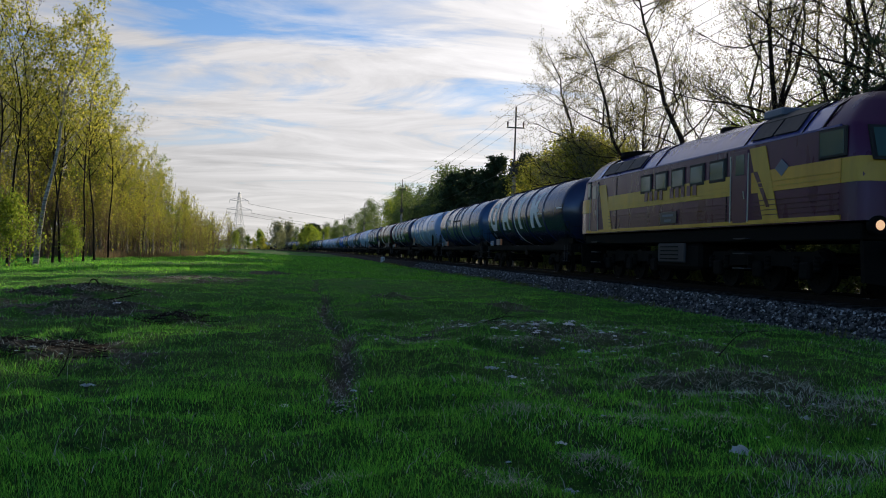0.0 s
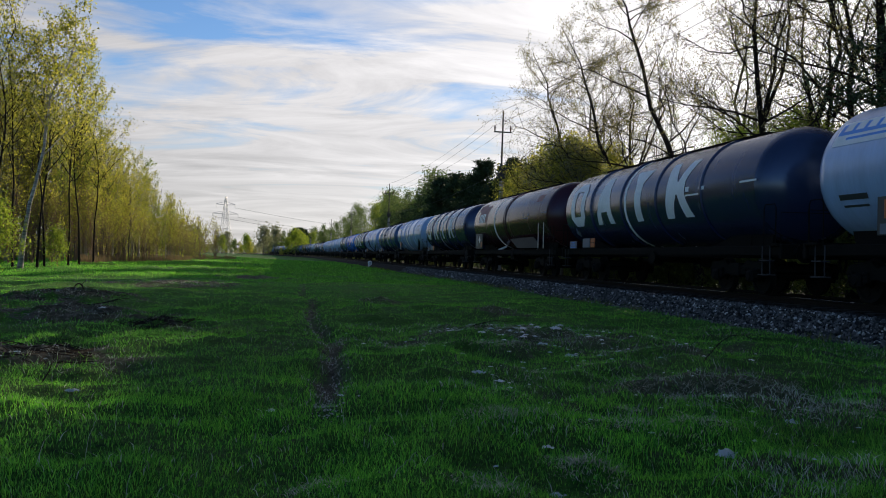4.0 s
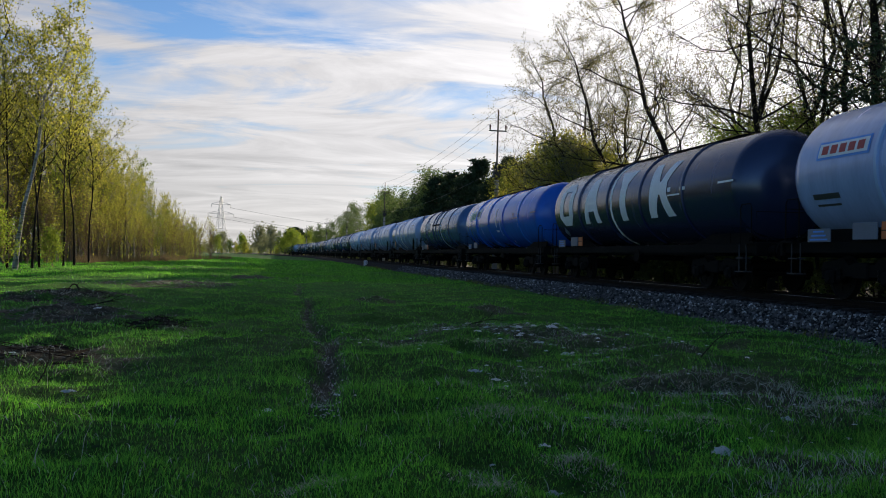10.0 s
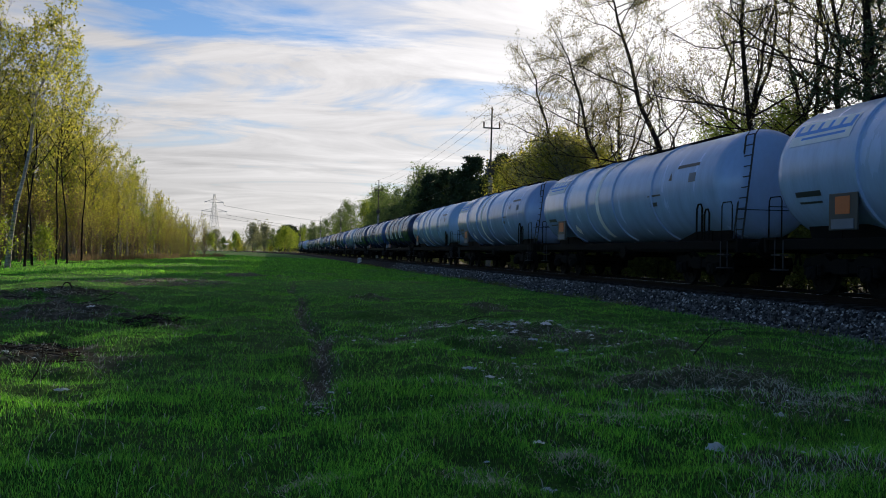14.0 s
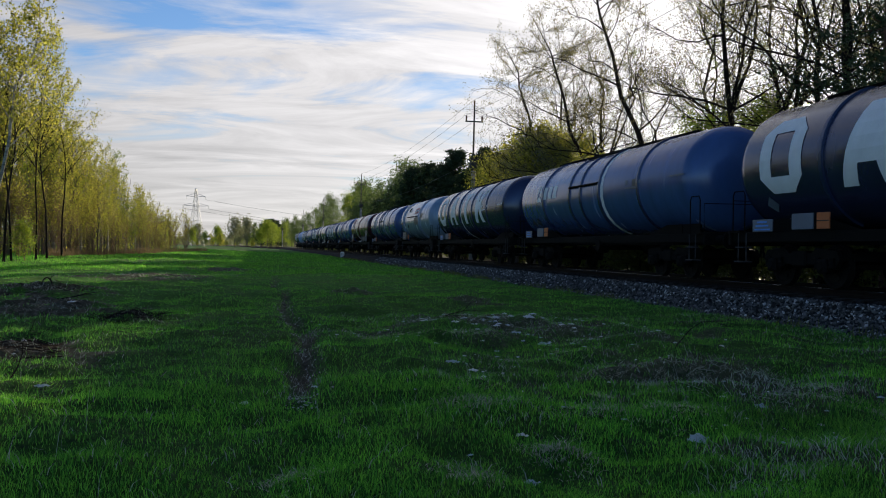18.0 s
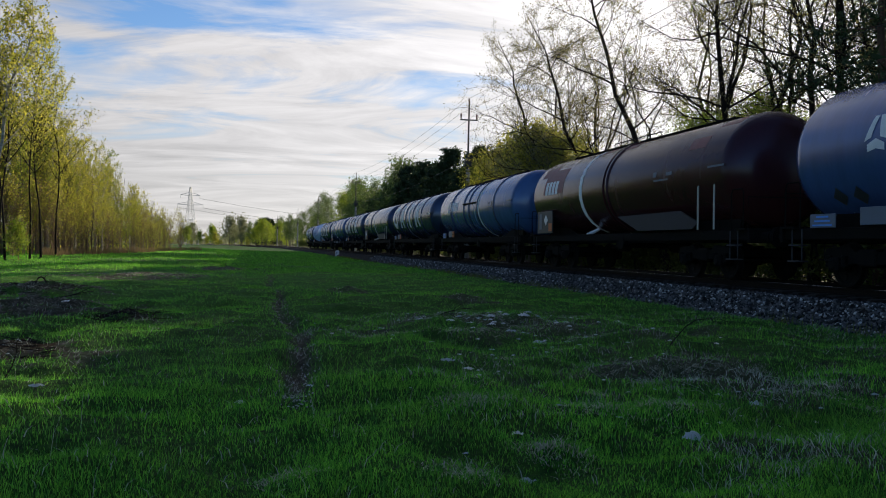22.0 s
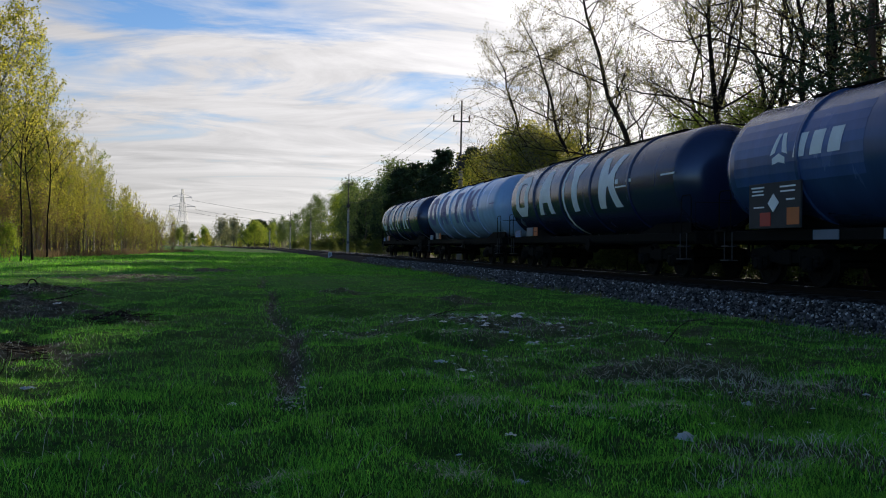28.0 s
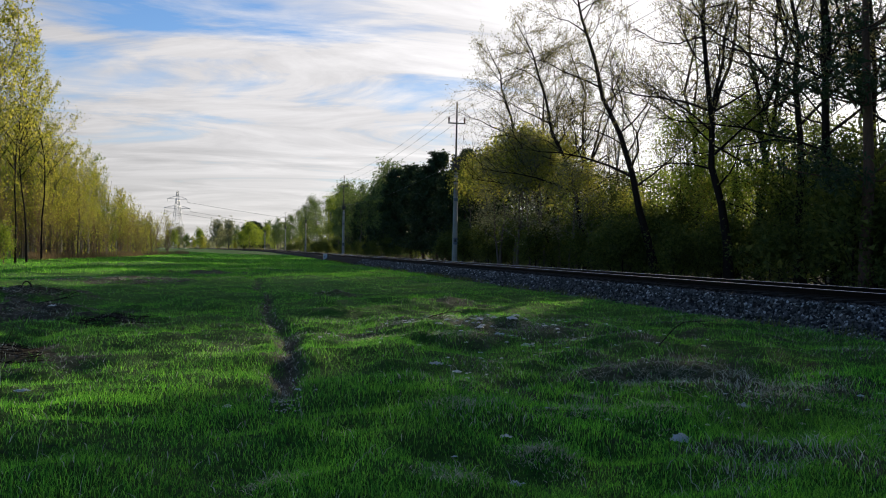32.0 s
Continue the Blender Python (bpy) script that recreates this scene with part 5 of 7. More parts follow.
M_REED = material("dry_reddish_weeds", (0.17, 0.13, 0.075), 0.8, var=0.3, scale=1.0, bump=0.0, leaf=0.25, per=0.35, island=True)
M_FILM = material("crumpled_plastic_film", (0.74, 0.75, 0.75), 0.4, var=0.15, bump=0.1, leaf=0.25)
M_FILMBLUE = material("bluish_plastic_film", (0.40, 0.49, 0.53), 0.4, var=0.15, bump=0.1, leaf=0.25)


def leaf_mesh(name, rng, at, size, mat, long=1.0, flat=0.0):
    """Small bent leaf quads, one at each place."""
    at = np.asarray(at, float)
    n = len(at)
    a = rng.normal(size=(n, 3))
    a[:, 2] *= 1 - flat
    a /= np.linalg.norm(a, axis=1)[:, None] + 1e-6
    b = np.cross(a, rng.normal(size=(n, 3)))
    b /= np.linalg.norm(b, axis=1)[:, None] + 1e-6
    s = size * rng.uniform(0.6, 1.35, (n, 1))
    P = np.stack([at - a * s * long * 0.55 + b * s * 0.3, at - a * s * long * 0.2 - b * s * 0.45, at + a * s * long * 0.65 + b * s * 0.08], 1).reshape(-1, 3)
    F = np.arange(3 * n).reshape(n, 3)
    return fast_mesh(name, P, F, mat)


def way(rng, spread):
    return Vector(rng.normal(size=3) * spread)


def limb_line(rng, p, d, length, n, wander, rise):
    pts = [Vector(p)]
    d = Vector(d).normalized()
    for _ in range(n):
        d = (d + way(rng, wander) + Vector((0, 0, rise))).normalized()
        pts.append(pts[-1] + d * (length / n))
    return pts


def skeleton_tree(rng, height, r0, lean=(0, 0), fork=0.0, crown_from=0.3, limbs=16, reach=0.33, climb=0.55, twigs=5, fine=3, wander=0.10, sides=7, taper=0.75):
    """Trunk, limbs and twigs as tapered tubes, and the places where leaves grow."""
    g, tips = Geo(), []
    n = 9
    trunk, d = [Vector((0, 0, -0.15))], Vector((0, 0, 1))
    for i in range(n):
        t = (i + 1) / n
        trunk.append(Vector((lean[0] * t ** 1.2, lean[1] * t ** 1.2, height * t)) + way(rng, 0.016 * height * (0.3 + t)) * (1 if i else 0.3))
    rad = [r0 * (1.25 if i == 0 else 1 - 0.9 * (i / n) ** 0.9) for i in range(n + 1)]
    g.tube(trunk, rad, sides, False)

    def on_trunk(t):
        k = min(int(t * n), n - 1)
        f = t * n - k
        return trunk[k].lerp(trunk[k + 1], f), rad[k] * (1 - f) + rad[k + 1] * f

    lines = []
    if fork:
        p, r = on_trunk(fork)
        for sgn in (-1, 1):
            a = rng.uniform(0, 6.28)
            pts = limb_line(rng, p, (math.cos(a) * 0.35 * sgn, math.sin(a) * 0.35 * sgn, 1), height * (0.98 - fork), 7, wander * 0.6, 0.05)
            g.tube(pts, [r * 0.75 * (1 - 0.85 * i / 7) for i in range(8)], 6, False)
            lines.append((pts, r * 0.7))
    for i in range(limbs):
        t = crown_from + (0.97 - crown_from) * (i + rng.rand()) / limbs
        p, r = on_trunk(t)
        a = i * 2.4 + rng.uniform(-0.5, 0.5)
        L = height * reach * (1.05 - taper * (t - crown_from) / (1 - crown_from)) * rng.uniform(0.7, 1.25)
        pts = limb_line(rng, p, (math.cos(a), math.sin(a), climb * rng.uniform(0.6, 1.5)), L, 5, wander, 0.05)
        rl = min(r * 0.6, 0.0085 * L + 0.008)
        g.tube(pts, [rl * (1 - 0.85 * k / 5) for k in range(6)], 4, False)
        lines.append((pts, rl))
    for pts, rl in lines:
        for _ in range(twigs):
            k = rng.randint(1, len(pts) - 1)
            base = pts[k].lerp(pts[k + 1] if k + 1 < len(pts) else pts[k], rng.rand())
            d = (pts[k] - pts[k - 1]).normalized() + way(rng, 0.55) + Vector((0, 0, 0.15))
            L = (pts[-1] - pts[0]).length * rng.uniform(0.25, 0.5)
            tw = limb_line(rng, base, d, L, 3, wander * 1.3, 0.06)
            g.tube(tw, [max(0.006, rl * 0.30 * (1 - 0.8 * q / 3)) for q in range(4)], 3, False)
            tips += [tuple(q) for q in tw[1:]]
            for _ in range(fine):
                q = tw[rng.randint(1, 4)]
                ft = limb_line(rng, q, (tw[-1] - tw[0]).normalized() + way(rng, 0.6), L * rng.uniform(0.25, 0.5), 1, wander, 0.05)
                g.tube(ft, [0.0055, 0.003], 3, False)
                tips += [tuple(v) for v in ft]
        tips.append(tuple(pts[-1]))
    tips.append(tuple(trunk[-1]))
    return g, np.array(tips)


def quick_mesh(g, name, mat):
    me = bpy.data.meshes.new(name)
    me.from_pydata(g.v, [], g.f)
    me.materials.append(mat)
    me.polygons.foreach_set("use_smooth", [True] * len(me.polygons))
    return me


def tree_thing(seed, bark, leaf, leaves, size, label, spread=0.22, name="tree", category="tree", **kw):
    rng = np.random.RandomState(seed)
    g, tips = skeleton_tree(rng, **kw)
    t = tagged(new(name), label, category)
    part("trunk", quick_mesh(g, "trunk", bark), None, t)
    if leaves:
        at = tips[rng.randint(0, len(tips), leaves)] + rng.normal(size=(leaves, 3)) * spread
        part("crown", leaf_mesh("crown", rng, at, size, leaf), None, t, "sparse spring leaves")
    return t


def pine_thing(seed, height, label, density=1.0, bare=0.25, r0=0.16, needle=0.19, times=2):
    rng = np.random.RandomState(seed)
    g, at = Geo(), []
    n = 8
    trunk = [Vector((0, 0, -0.15))] + [Vector((rng.normal() * 0.06, rng.normal() * 0.06, height * (i + 1) / n)) for i in range(n)]
    g.tube(trunk, [r0 * (1.2 if i == 0 else 1 - 0.9 * i / n) for i in range(n + 1)], 7, False)
    whorls = int(15 * density)
    for i in range(whorls):
        t = bare + (0.98 - bare) * i / (whorls - 1)
        for k in range(6):
            a = rng.uniform(0, 6.28)
            L = height * 0.26 * (1.08 - t) ** 0.65 * rng.uniform(0.6, 1.2) + 0.25
            pts = limb_line(rng, (0, 0, height * t), (math.cos(a), math.sin(a), rng.uniform(-0.05, 0.45)), L, 5, 0.12, 0.05)
            g.tube(pts, [0.035 * (1 - 0.8 * q / 5) for q in range(6)], 4, False)
            for q in range(2, 6):
                m = int(20 * density)
                at.append(np.array(pts[q]) + rng.normal(size=(m, 3)) * (0.26, 0.26, 0.17))
    at = np.concatenate(at)
    t = tagged(new("pine_tree"), label, "pine tree")
    part("trunk", quick_mesh(g, "trunk", M_PINEBARK), None, t)
    at = np.repeat(at, times, 0) + rng.normal(size=(times * len(at), 3)) * 0.09
    part("crown", leaf_mesh("crown", rng, at, needle, M_NEEDLE, 2.0), None, t, "dense dark needles")
    return t


def put(base, x, y, turn=0.0, scale=1.0, first=[]):
    """Sets a plant, or a copy of it, on the ground."""
    z = float(field_height(x, y))
    m = pose(x, y, z, 0, 0, turn) @ Matrix.Scale(scale, 4)
    if base in first:
        return copy_thing(base, m)
    first.append(base)
    base.matrix_basis = m
    return base


def polar(az, lateral):
    """The place at an azimuth from the tripod (degrees right of the line's direction), so far to its right."""
    return lateral, lateral / math.tan(radians(az))


def build_right_wood():
    rng = np.random.RandomState(31)
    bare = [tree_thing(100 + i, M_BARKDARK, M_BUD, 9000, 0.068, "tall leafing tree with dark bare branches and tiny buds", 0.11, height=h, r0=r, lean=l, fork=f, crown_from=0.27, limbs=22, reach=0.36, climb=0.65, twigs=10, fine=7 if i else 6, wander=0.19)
            for i, (h, r, l, f) in enumerate(((15.0, 0.21, (-4.3, 2.0), 0.0), (16.0, 0.21, (-2.2, 0.5), 0.45), (15.0, 0.20, (0.8, -0.3), 0.38), (17.0, 0.17, (0.1, 0.2), 0.0)))]
    # leaning trees at the wood's edge
    # From 45 degrees on, trunks stand out of view, added for shade and reflections.
    spots = ((27.0, 18.6, 0, 0, 1.0), (20.4, 19.5, 0, 350, 0.97), (23.0, 19.6, 0, 12, 0.95), (20.6, 23.0, 1, 20, 0.95), (31.3, 19.0, 1, 0, 1.0), (33.1, 21.0, 2, 0, 1.0), (35.3, 20.0, 3, 0, 1.0),
             (23.2, 21.5, 1, 330, 0.92), (37.4, 19.5, 1, 40, 1.0), (29.6, 24.5, 2, 200, 1.0), (39.2, 24.0, 2, 90, 1.0),
             (42.0, 21.0, 2, 10, 1.0), (46.0, 24.0, 3, 80, 1.0), (52.0, 20.5, 1, 190, 1.0), (60.0, 22.0, 2, 300, 1.0), (75.0, 21.0, 3, 40, 1.0))
    for az, lat, k, turn, sc in spots:
        put(bare[k], *polar(az, lat), turn, sc)
    birch = tree_thing(140, M_BIRCH, M_LEAFGREEN, 900, 0.09, "slender birch with a pale trunk and few leaves", 0.12, name="birch_tree", category="birch", height=15.0, r0=0.12, lean=(0.3, 0), crown_from=0.45, limbs=14, reach=0.18, climb=1.0, twigs=5, fine=3)
    for az, lat, turn in ((29.7, 22.2, 0), (24.6, 25.5, 50), (34.5, 24.0, 100), (19.4, 27.0, 10), (37.0, 28.0, 140), (22.4, 29.0, 200), (27.4, 33.0, 30), (32.6, 33.0, 70), (39.2, 25.0, 100)):
        put(birch, *polar(az, lat), turn)
    pines = [pine_thing(150, 11.5, "dark pine with dense low branches", 1.0, 0.12), pine_thing(151, 13.5, "tall dark pine with a bare lower trunk, added right of view", 0.34, 0.42, 0.17), pine_thing(152, 14.5, "tall dark pine with low drooping boughs", 0.46, 0.24, 0.20, 0.075, 8)]
    for az, lat, k, sc in ((10.2, 19.2, 0, 0.92), (11.2, 20.0, 0, 1.0), (12.0, 19.4, 0, 0.88), (12.9, 20.2, 0, 1.02), (13.7, 19.6, 0, 0.78), (14.7, 20.5, 0, 0.95), (15.6, 21.5, 0, 0.85), (16.8, 24.0, 0, 0.85),
                           (38.9, 17.4, 2, 1.0), (7.1, 21.0, 0, 0.92), (9.2, 19.5, 0, 0.9), (9.7, 21.0, 0, 0.95), (45.0, 19.0, 1, 1.0), (50.0, 18.5, 1, 1.0), (56.0, 19.0, 1, 1.1), (66.0, 18.5, 1, 1.0), (85.0, 19.0, 1, 1.0), (100.0, 20.0, 1, 1.0), (115.0, 20.0, 1, 1.0), (8.6, 21.0, 0, 0.9), (8.0, 19.6, 0, 0.8)):
        put(pines[k], *polar(az, lat), rng.uniform(0, 360), sc)
    for az, d, sc in ((0.6, 452, 1.1), (0.9, 440, 1.25), (1.2, 448, 1.3), (1.5, 436, 1.2), (1.8, 445, 1.05)):
        put(pines[0], d * math.sin(radians(az)), d * math.cos(radians(az)), rng.uniform(0, 360), sc)
    # lit young trees in front of the dark wood
    gold = tree_thing(160, M_BARK, M_LEAFGOLD, 3000, 0.105, "young tree with bright yellow-green leaves", 0.26, height=7.6, r0=0.09, lean=(-0.9, 0.4), crown_from=0.50, limbs=18, reach=0.36, climb=0.5, twigs=6, fine=2)
    dense = tree_thing(162, M_BARK, M_LEAFGOLD, 5000, 0.135, "leafy young tree with bright yellow-green foliage", 0.20, height=8.2, r0=0.10, lean=(-0.9, 0.4), crown_from=0.45, limbs=22, reach=0.34, climb=0.6, twigs=7, fine=2)
    for az, lat, turn, sc in ((15.4, 20.4, 0, 1.0), (16.2, 19.2, 80, 1.05), (17.0, 18.6, 250, 1.1), (17.9, 18.4, 190, 1.08), (18.9, 18.0, 300, 1.05), (19.9, 18.6, 40, 0.95), (20.8, 19.2, 90, 0.95)):
        put(dense, *polar(az, lat), turn, sc)
    for az, lat, turn, sc in ((21.4, 17.9, 130, 0.82), (22.9, 18.4, 10, 0.85), (25.0, 18.2, 260, 0.66),
                              (28.8, 21.4, 200, 0.62), (30.6, 20.6, 60, 0.72), (34.4, 21.4, 70, 0.74)):
        put(gold, *polar(az, lat), turn, sc)
    pale = tree_thing(161, M_BARK, M_LEAFPALE, 3600, 0.075, "young tree with pale silvery leaves", 0.26, height=6.2, r0=0.07, lean=(-0.6, 0.2), crown_from=0.22, limbs=16, reach=0.36, climb=0.5, twigs=6, fine=2)
    for az, lat, turn, sc in ((16.9, 17.7, 0, 1.2), (18.1, 17.4, 120, 1.15), (19.4, 17.5, 240, 1.05), (21.9, 17.6, 60, 0.8)):
        put(pale, *polar(az, lat), turn, sc)
    green = [tree_thing(170 + i, M_BARK, (M_LEAFMID, M_LEAFGREEN)[i], 2800, 0.19, "roadside tree with fresh green leaves", 0.42, height=h, r0=0.12, crown_from=0.15, limbs=16, reach=0.27, climb=0.9, twigs=4, fine=1) for i, h in enumerate((10.5, 9.0))]
    for i in range(80):
        y = 108 + 400 * rng.rand() ** 1.8
        lat = track_at(y)[0] + rng.uniform(5.6, 11)
        put(green[0 if i % 3 or y < 170 else 1], lat, y, rng.uniform(0, 360), rng.uniform(0.85, 1.15) * float(np.interp(y, [150, 190, 250, 320], [1.0, 1.28, 1.28, 1.08])))
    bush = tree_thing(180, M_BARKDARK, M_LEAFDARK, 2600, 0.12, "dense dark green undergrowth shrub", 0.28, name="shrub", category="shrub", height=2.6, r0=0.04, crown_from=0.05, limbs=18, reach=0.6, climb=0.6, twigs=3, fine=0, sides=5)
    for i in range(70):
        az = rng.uniform(16, 48)
        put(bush, *polar(az, rng.uniform(16.8, 22.5)), rng.uniform(0, 360), rng.uniform(0.6, 1.15) * (1.25 if az > 31 and i % 2 else 1.0))
    for i in range(34):
        put(bush, *polar(rng.uniform(14.5, 27.5), rng.uniform(18.6, 23.5)), rng.uniform(0, 360), rng.uniform(0.9, 1.45))
    for i in range(46):
        y = rng.uniform(60, 300)
        put(bush, track_at(y)[0] + rng.uniform(4.6, 7), y, rng.uniform(0, 360), rng.uniform(0.5, 1.0))
    for i in range(26):
        y = rng.uniform(115, 290)
        put(bush, track_at(y)[0] + rng.uniform(6, 10.5), y, rng.uniform(0, 360), rng.uniform(1.0, 1.5))
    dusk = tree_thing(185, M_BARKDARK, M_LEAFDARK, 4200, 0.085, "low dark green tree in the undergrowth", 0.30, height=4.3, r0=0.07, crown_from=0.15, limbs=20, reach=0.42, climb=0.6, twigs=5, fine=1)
    for az, lat, turn, sc in ((24.6, 20.4, 0, 1.15), (26.8, 20.6, 60, 0.75), (28.4, 21.2, 130, 0.8), (35.6, 20.6, 90, 1.0), (37.4, 19.8, 160, 1.05), (39.4, 20.5, 240, 1.0), (42.0, 20.0, 310, 1.0)):
        put(dusk, *polar(az, lat), turn, sc)
    lit = tree_thing(186, M_BARKDARK, M_LEAFGREEN, 4200, 0.095, "young tree with sunlit green leaves inside the wood", 0.30, height=7.2, r0=0.08, crown_from=0.30, limbs=20, reach=0.30, climb=0.7, twigs=5, fine=1)
    for az, lat, turn, sc in ((28.3, 21.0, 90, 1.06), (29.4, 21.6, 200, 1.0), (30.7, 20.6, 320, 0.9), (31.7, 21.8, 280, 1.03), (32.9, 20.8, 120, 0.95), (34.2, 20.0, 20, 0.8), (36.2, 22.5, 70, 0.85), (38.0, 21.0, 150, 0.7)):
        put(lit, *polar(az, lat), turn, sc)
    # the depth of the wood: countless thin trunks and foliage far inside
    g, at = Geo(), []
    for i in range(620):
        y = rng.uniform(8, 120) if i % 10 < 7 else rng.uniform(-60, 330)
        x = track_at(y)[0] + 9 + 45 * rng.rand() ** 1.2
        h = rng.uniform(5.5, 9.5)
        r = rng.uniform(0.04, 0.12)
        a, b = rng.normal(size=2) * 0.5
        g.tube([(x, y, -0.2), (x + a * 0.4, y + b * 0.4, h * 0.5), (x + a, y + b, h)], [r, r * 0.75, 0.02], 5, False)
        m = 290
        zz = 0.4 + min(9.0, 0.6 + 0.092 * math.hypot(x, y)) * rng.rand(m) ** 1.35
        at.append(np.stack([x + a + rng.normal(size=m) * 1.0, y + b + rng.normal(size=m) * 1.0, zz], 1))
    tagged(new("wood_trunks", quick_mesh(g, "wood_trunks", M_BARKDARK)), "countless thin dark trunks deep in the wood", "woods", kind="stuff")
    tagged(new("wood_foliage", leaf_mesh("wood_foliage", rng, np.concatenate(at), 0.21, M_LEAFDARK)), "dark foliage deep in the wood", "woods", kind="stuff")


def build_left_stand():
    rng = np.random.RandomState(41)
    tall = [tree_thing(200 + i, M_BARK if i else M_BIRCH, M_LEAFGOLD if i != 1 else M_LEAFGREEN, 4800, 0.125, lab, 0.10, name="poplar_tree" if i else "birch_tree", category="tree", height=16.5, r0=0.15, lean=(rng.uniform(-1.3, 1.3), 0), crown_from=0.12, limbs=34, reach=0.25, climb=1.9, twigs=7, fine=2, taper=0.66, wander=0.12)
            for i, lab in enumerate(("slim birch with a pale trunk and yellow-green leaves", "slender tree with fresh green spring leaves", "slender tree with yellow-green spring leaves"))]
    for i in range(92):
        az = (-19.5 + 4 * rng.rand()) if i % 6 == 0 else (-16 + 10.4 * rng.rand() ** 0.8)
        base = np.interp(az, [-34, -17, -11, -7.5, -5.0], [52, 57, 65, 84, 108])
        d = base + rng.uniform(0, 9)
        top = np.interp(az, [-34, -15.6, -13.8, -12.2, -10.7, -9.2, -8.0, -7.0, -6.0], [17.5, 15.8, 14.0, 13.4, 12.6, 11.0, 9.6, 8.4, 7.0])
        a = radians(az)
        put(tall[i % 3], d * math.sin(a), d * math.cos(a), rng.uniform(0, 360), top / 16.5 * rng.uniform(0.78, 1.06))
    for i, (az, top) in enumerate(((-13.2, 12.6), (-12.5, 12.0), (-11.9, 11.6), (-11.3, 11.0), (-10.8, 10.8), (-10.2, 9.8), (-9.7, 9.0), (-9.2, 8.4))):
        d = 60 + 5 * rng.rand() + 1.5 * i
        put(tall[(i + 1) % 3], d * math.sin(radians(az)), d * math.cos(radians(az)), rng.uniform(0, 360), top / 16.5)
    # a pale leaning birch before the stand, dark stems beside it, and lit green bushes at its foot
    leaner = tree_thing(207, M_BIRCH, M_LEAFGOLD, 2600, 0.12, "pale slender birch leaning over the meadow's edge", 0.16, name="birch_tree", category="birch", height=13.5, r0=0.13, lean=(2.6, 0.4), crown_from=0.40, limbs=22, reach=0.22, climb=1.2, twigs=6, fine=2)
    put(leaner, 49 * math.sin(radians(-15.2)), 49 * math.cos(radians(-15.2)), 0)
    stem = tree_thing(208, M_BARKDARK, M_LEAFGOLD, 2600, 0.12, "slender dark-stemmed tree with few yellow-green leaves", 0.13, height=15.5, r0=0.075, lean=(0.9, 0.2), crown_from=0.36, limbs=22, reach=0.24, climb=1.2, twigs=6, fine=2)
    for az, d, turn, sc in ((-16.7, 50, 0, 1.0), (-15.6, 51, 140, 0.86), (-14.3, 50, 20, 0.84), (-13.9, 51, 190, 0.78), (-12.6, 52, 300, 0.74), (-17.6, 50, 80, 1.0), (-12.0, 55, 240, 0.8), (-11.2, 58, 100, 0.75)):
        put(stem, d * math.sin(radians(az)), d * math.cos(radians(az)), turn, sc)
    lush = tree_thing(209, M_BARK, M_LEAFGREEN, 3200, 0.11, "lush green bush at the meadow's edge", 0.24, name="shrub", category="shrub", height=3.4, r0=0.05, crown_from=0.05, limbs=20, reach=0.45, climb=0.9, twigs=4, fine=0, sides=5)
    for az, d, turn, sc in ((-16.6, 47, 0, 0.95), (-18.0, 47, 70, 1.15), (-13.2, 51, 150, 0.6)):
        put(lush, d * math.sin(radians(az)), d * math.cos(radians(az)), turn, sc)
    shrub = tree_thing(210, M_REDTWIG, M_LEAFGOLD, 420, 0.10, "bare reddish shrub with a few yellow leaves", 0.12, name="shrub", category="shrub", height=5.2, r0=0.04, crown_from=0.04, limbs=26, reach=0.5, climb=2.0, twigs=5, fine=1, sides=5)
    for i in range(70):
        az = -19 + 15 * rng.rand()
        d = np.interp(az, [-30, -17, -11, -7.5, -5.0, -3.2], [50, 54, 61, 78, 100, 125]) + rng.uniform(0, 5)
        a = radians(az)
        put(shrub, d * math.sin(a), d * math.cos(a), rng.uniform(0, 360), rng.uniform(0.55, 1.05))
    # the shaded depth of the stand
    g, at = Geo(), []
    for i in range(230):
        az = -19.5 + 14.5 * rng.rand()
        d = np.interp(az, [-36, -17, -11, -7.5, -5.0], [58, 62, 71, 90, 116]) + rng.uniform(0, 22)
        x, y = d * math.sin(radians(az)), d * math.cos(radians(az))
        hh = np.interp(az, [-36, -12, -9, -6], [10, 9.5, 7.5, 4.5]) * rng.uniform(0.7, 1.1)
        r = rng.uniform(0.04, 0.09)
        g.tube([(x, y, 0.2), (x + rng.normal() * 0.7, y, hh * 1.25)], [r, 0.015], 4, False)
        m = 90 if az < -15 else 150
        at.append(np.stack([x + rng.normal(size=m) * 0.8, y + rng.normal(size=m) * 0.8, 0.5 + hh * rng.rand(m) ** 1.3], 1))
    tagged(new("stand_trunks", quick_mesh(g, "stand_trunks", M_BARK)), "countless thin trunks inside the stand", "woods", kind="stuff")
    tagged(new("stand_foliage", leaf_mesh("stand_foliage", rng, np.concatenate(at), 0.14, M_LEAFGOLD)), "yellow-green foliage inside the stand", "woods", kind="stuff")
    # dry weeds along the foot of the stand
    n = 2600
    az = np.radians(-12 + 9.2 * rng.rand(n))
    d = np.interp(np.degrees(az), [-32, -17, -11, -7.5, -5.0, -3.0], [48, 52, 58, 75, 96, 120]) + rng.uniform(0, 5, n)
    x, y = d * np.sin(az), d * np.cos(az)
    z = field_height(x, y)
    h = rng.uniform(0.2, 0.7, n)
    w = rng.uniform(0.01, 0.03, n)
    lx, ly = rng.normal(size=n) * 0.12, rng.normal(size=n) * 0.12
    P = np.stack([np.stack([x - w, y, z - 0.05], 1), np.stack([x + w, y, z - 0.05], 1), np.stack([x + lx, y + ly, z + h], 1)], 1).reshape(-1, 3)
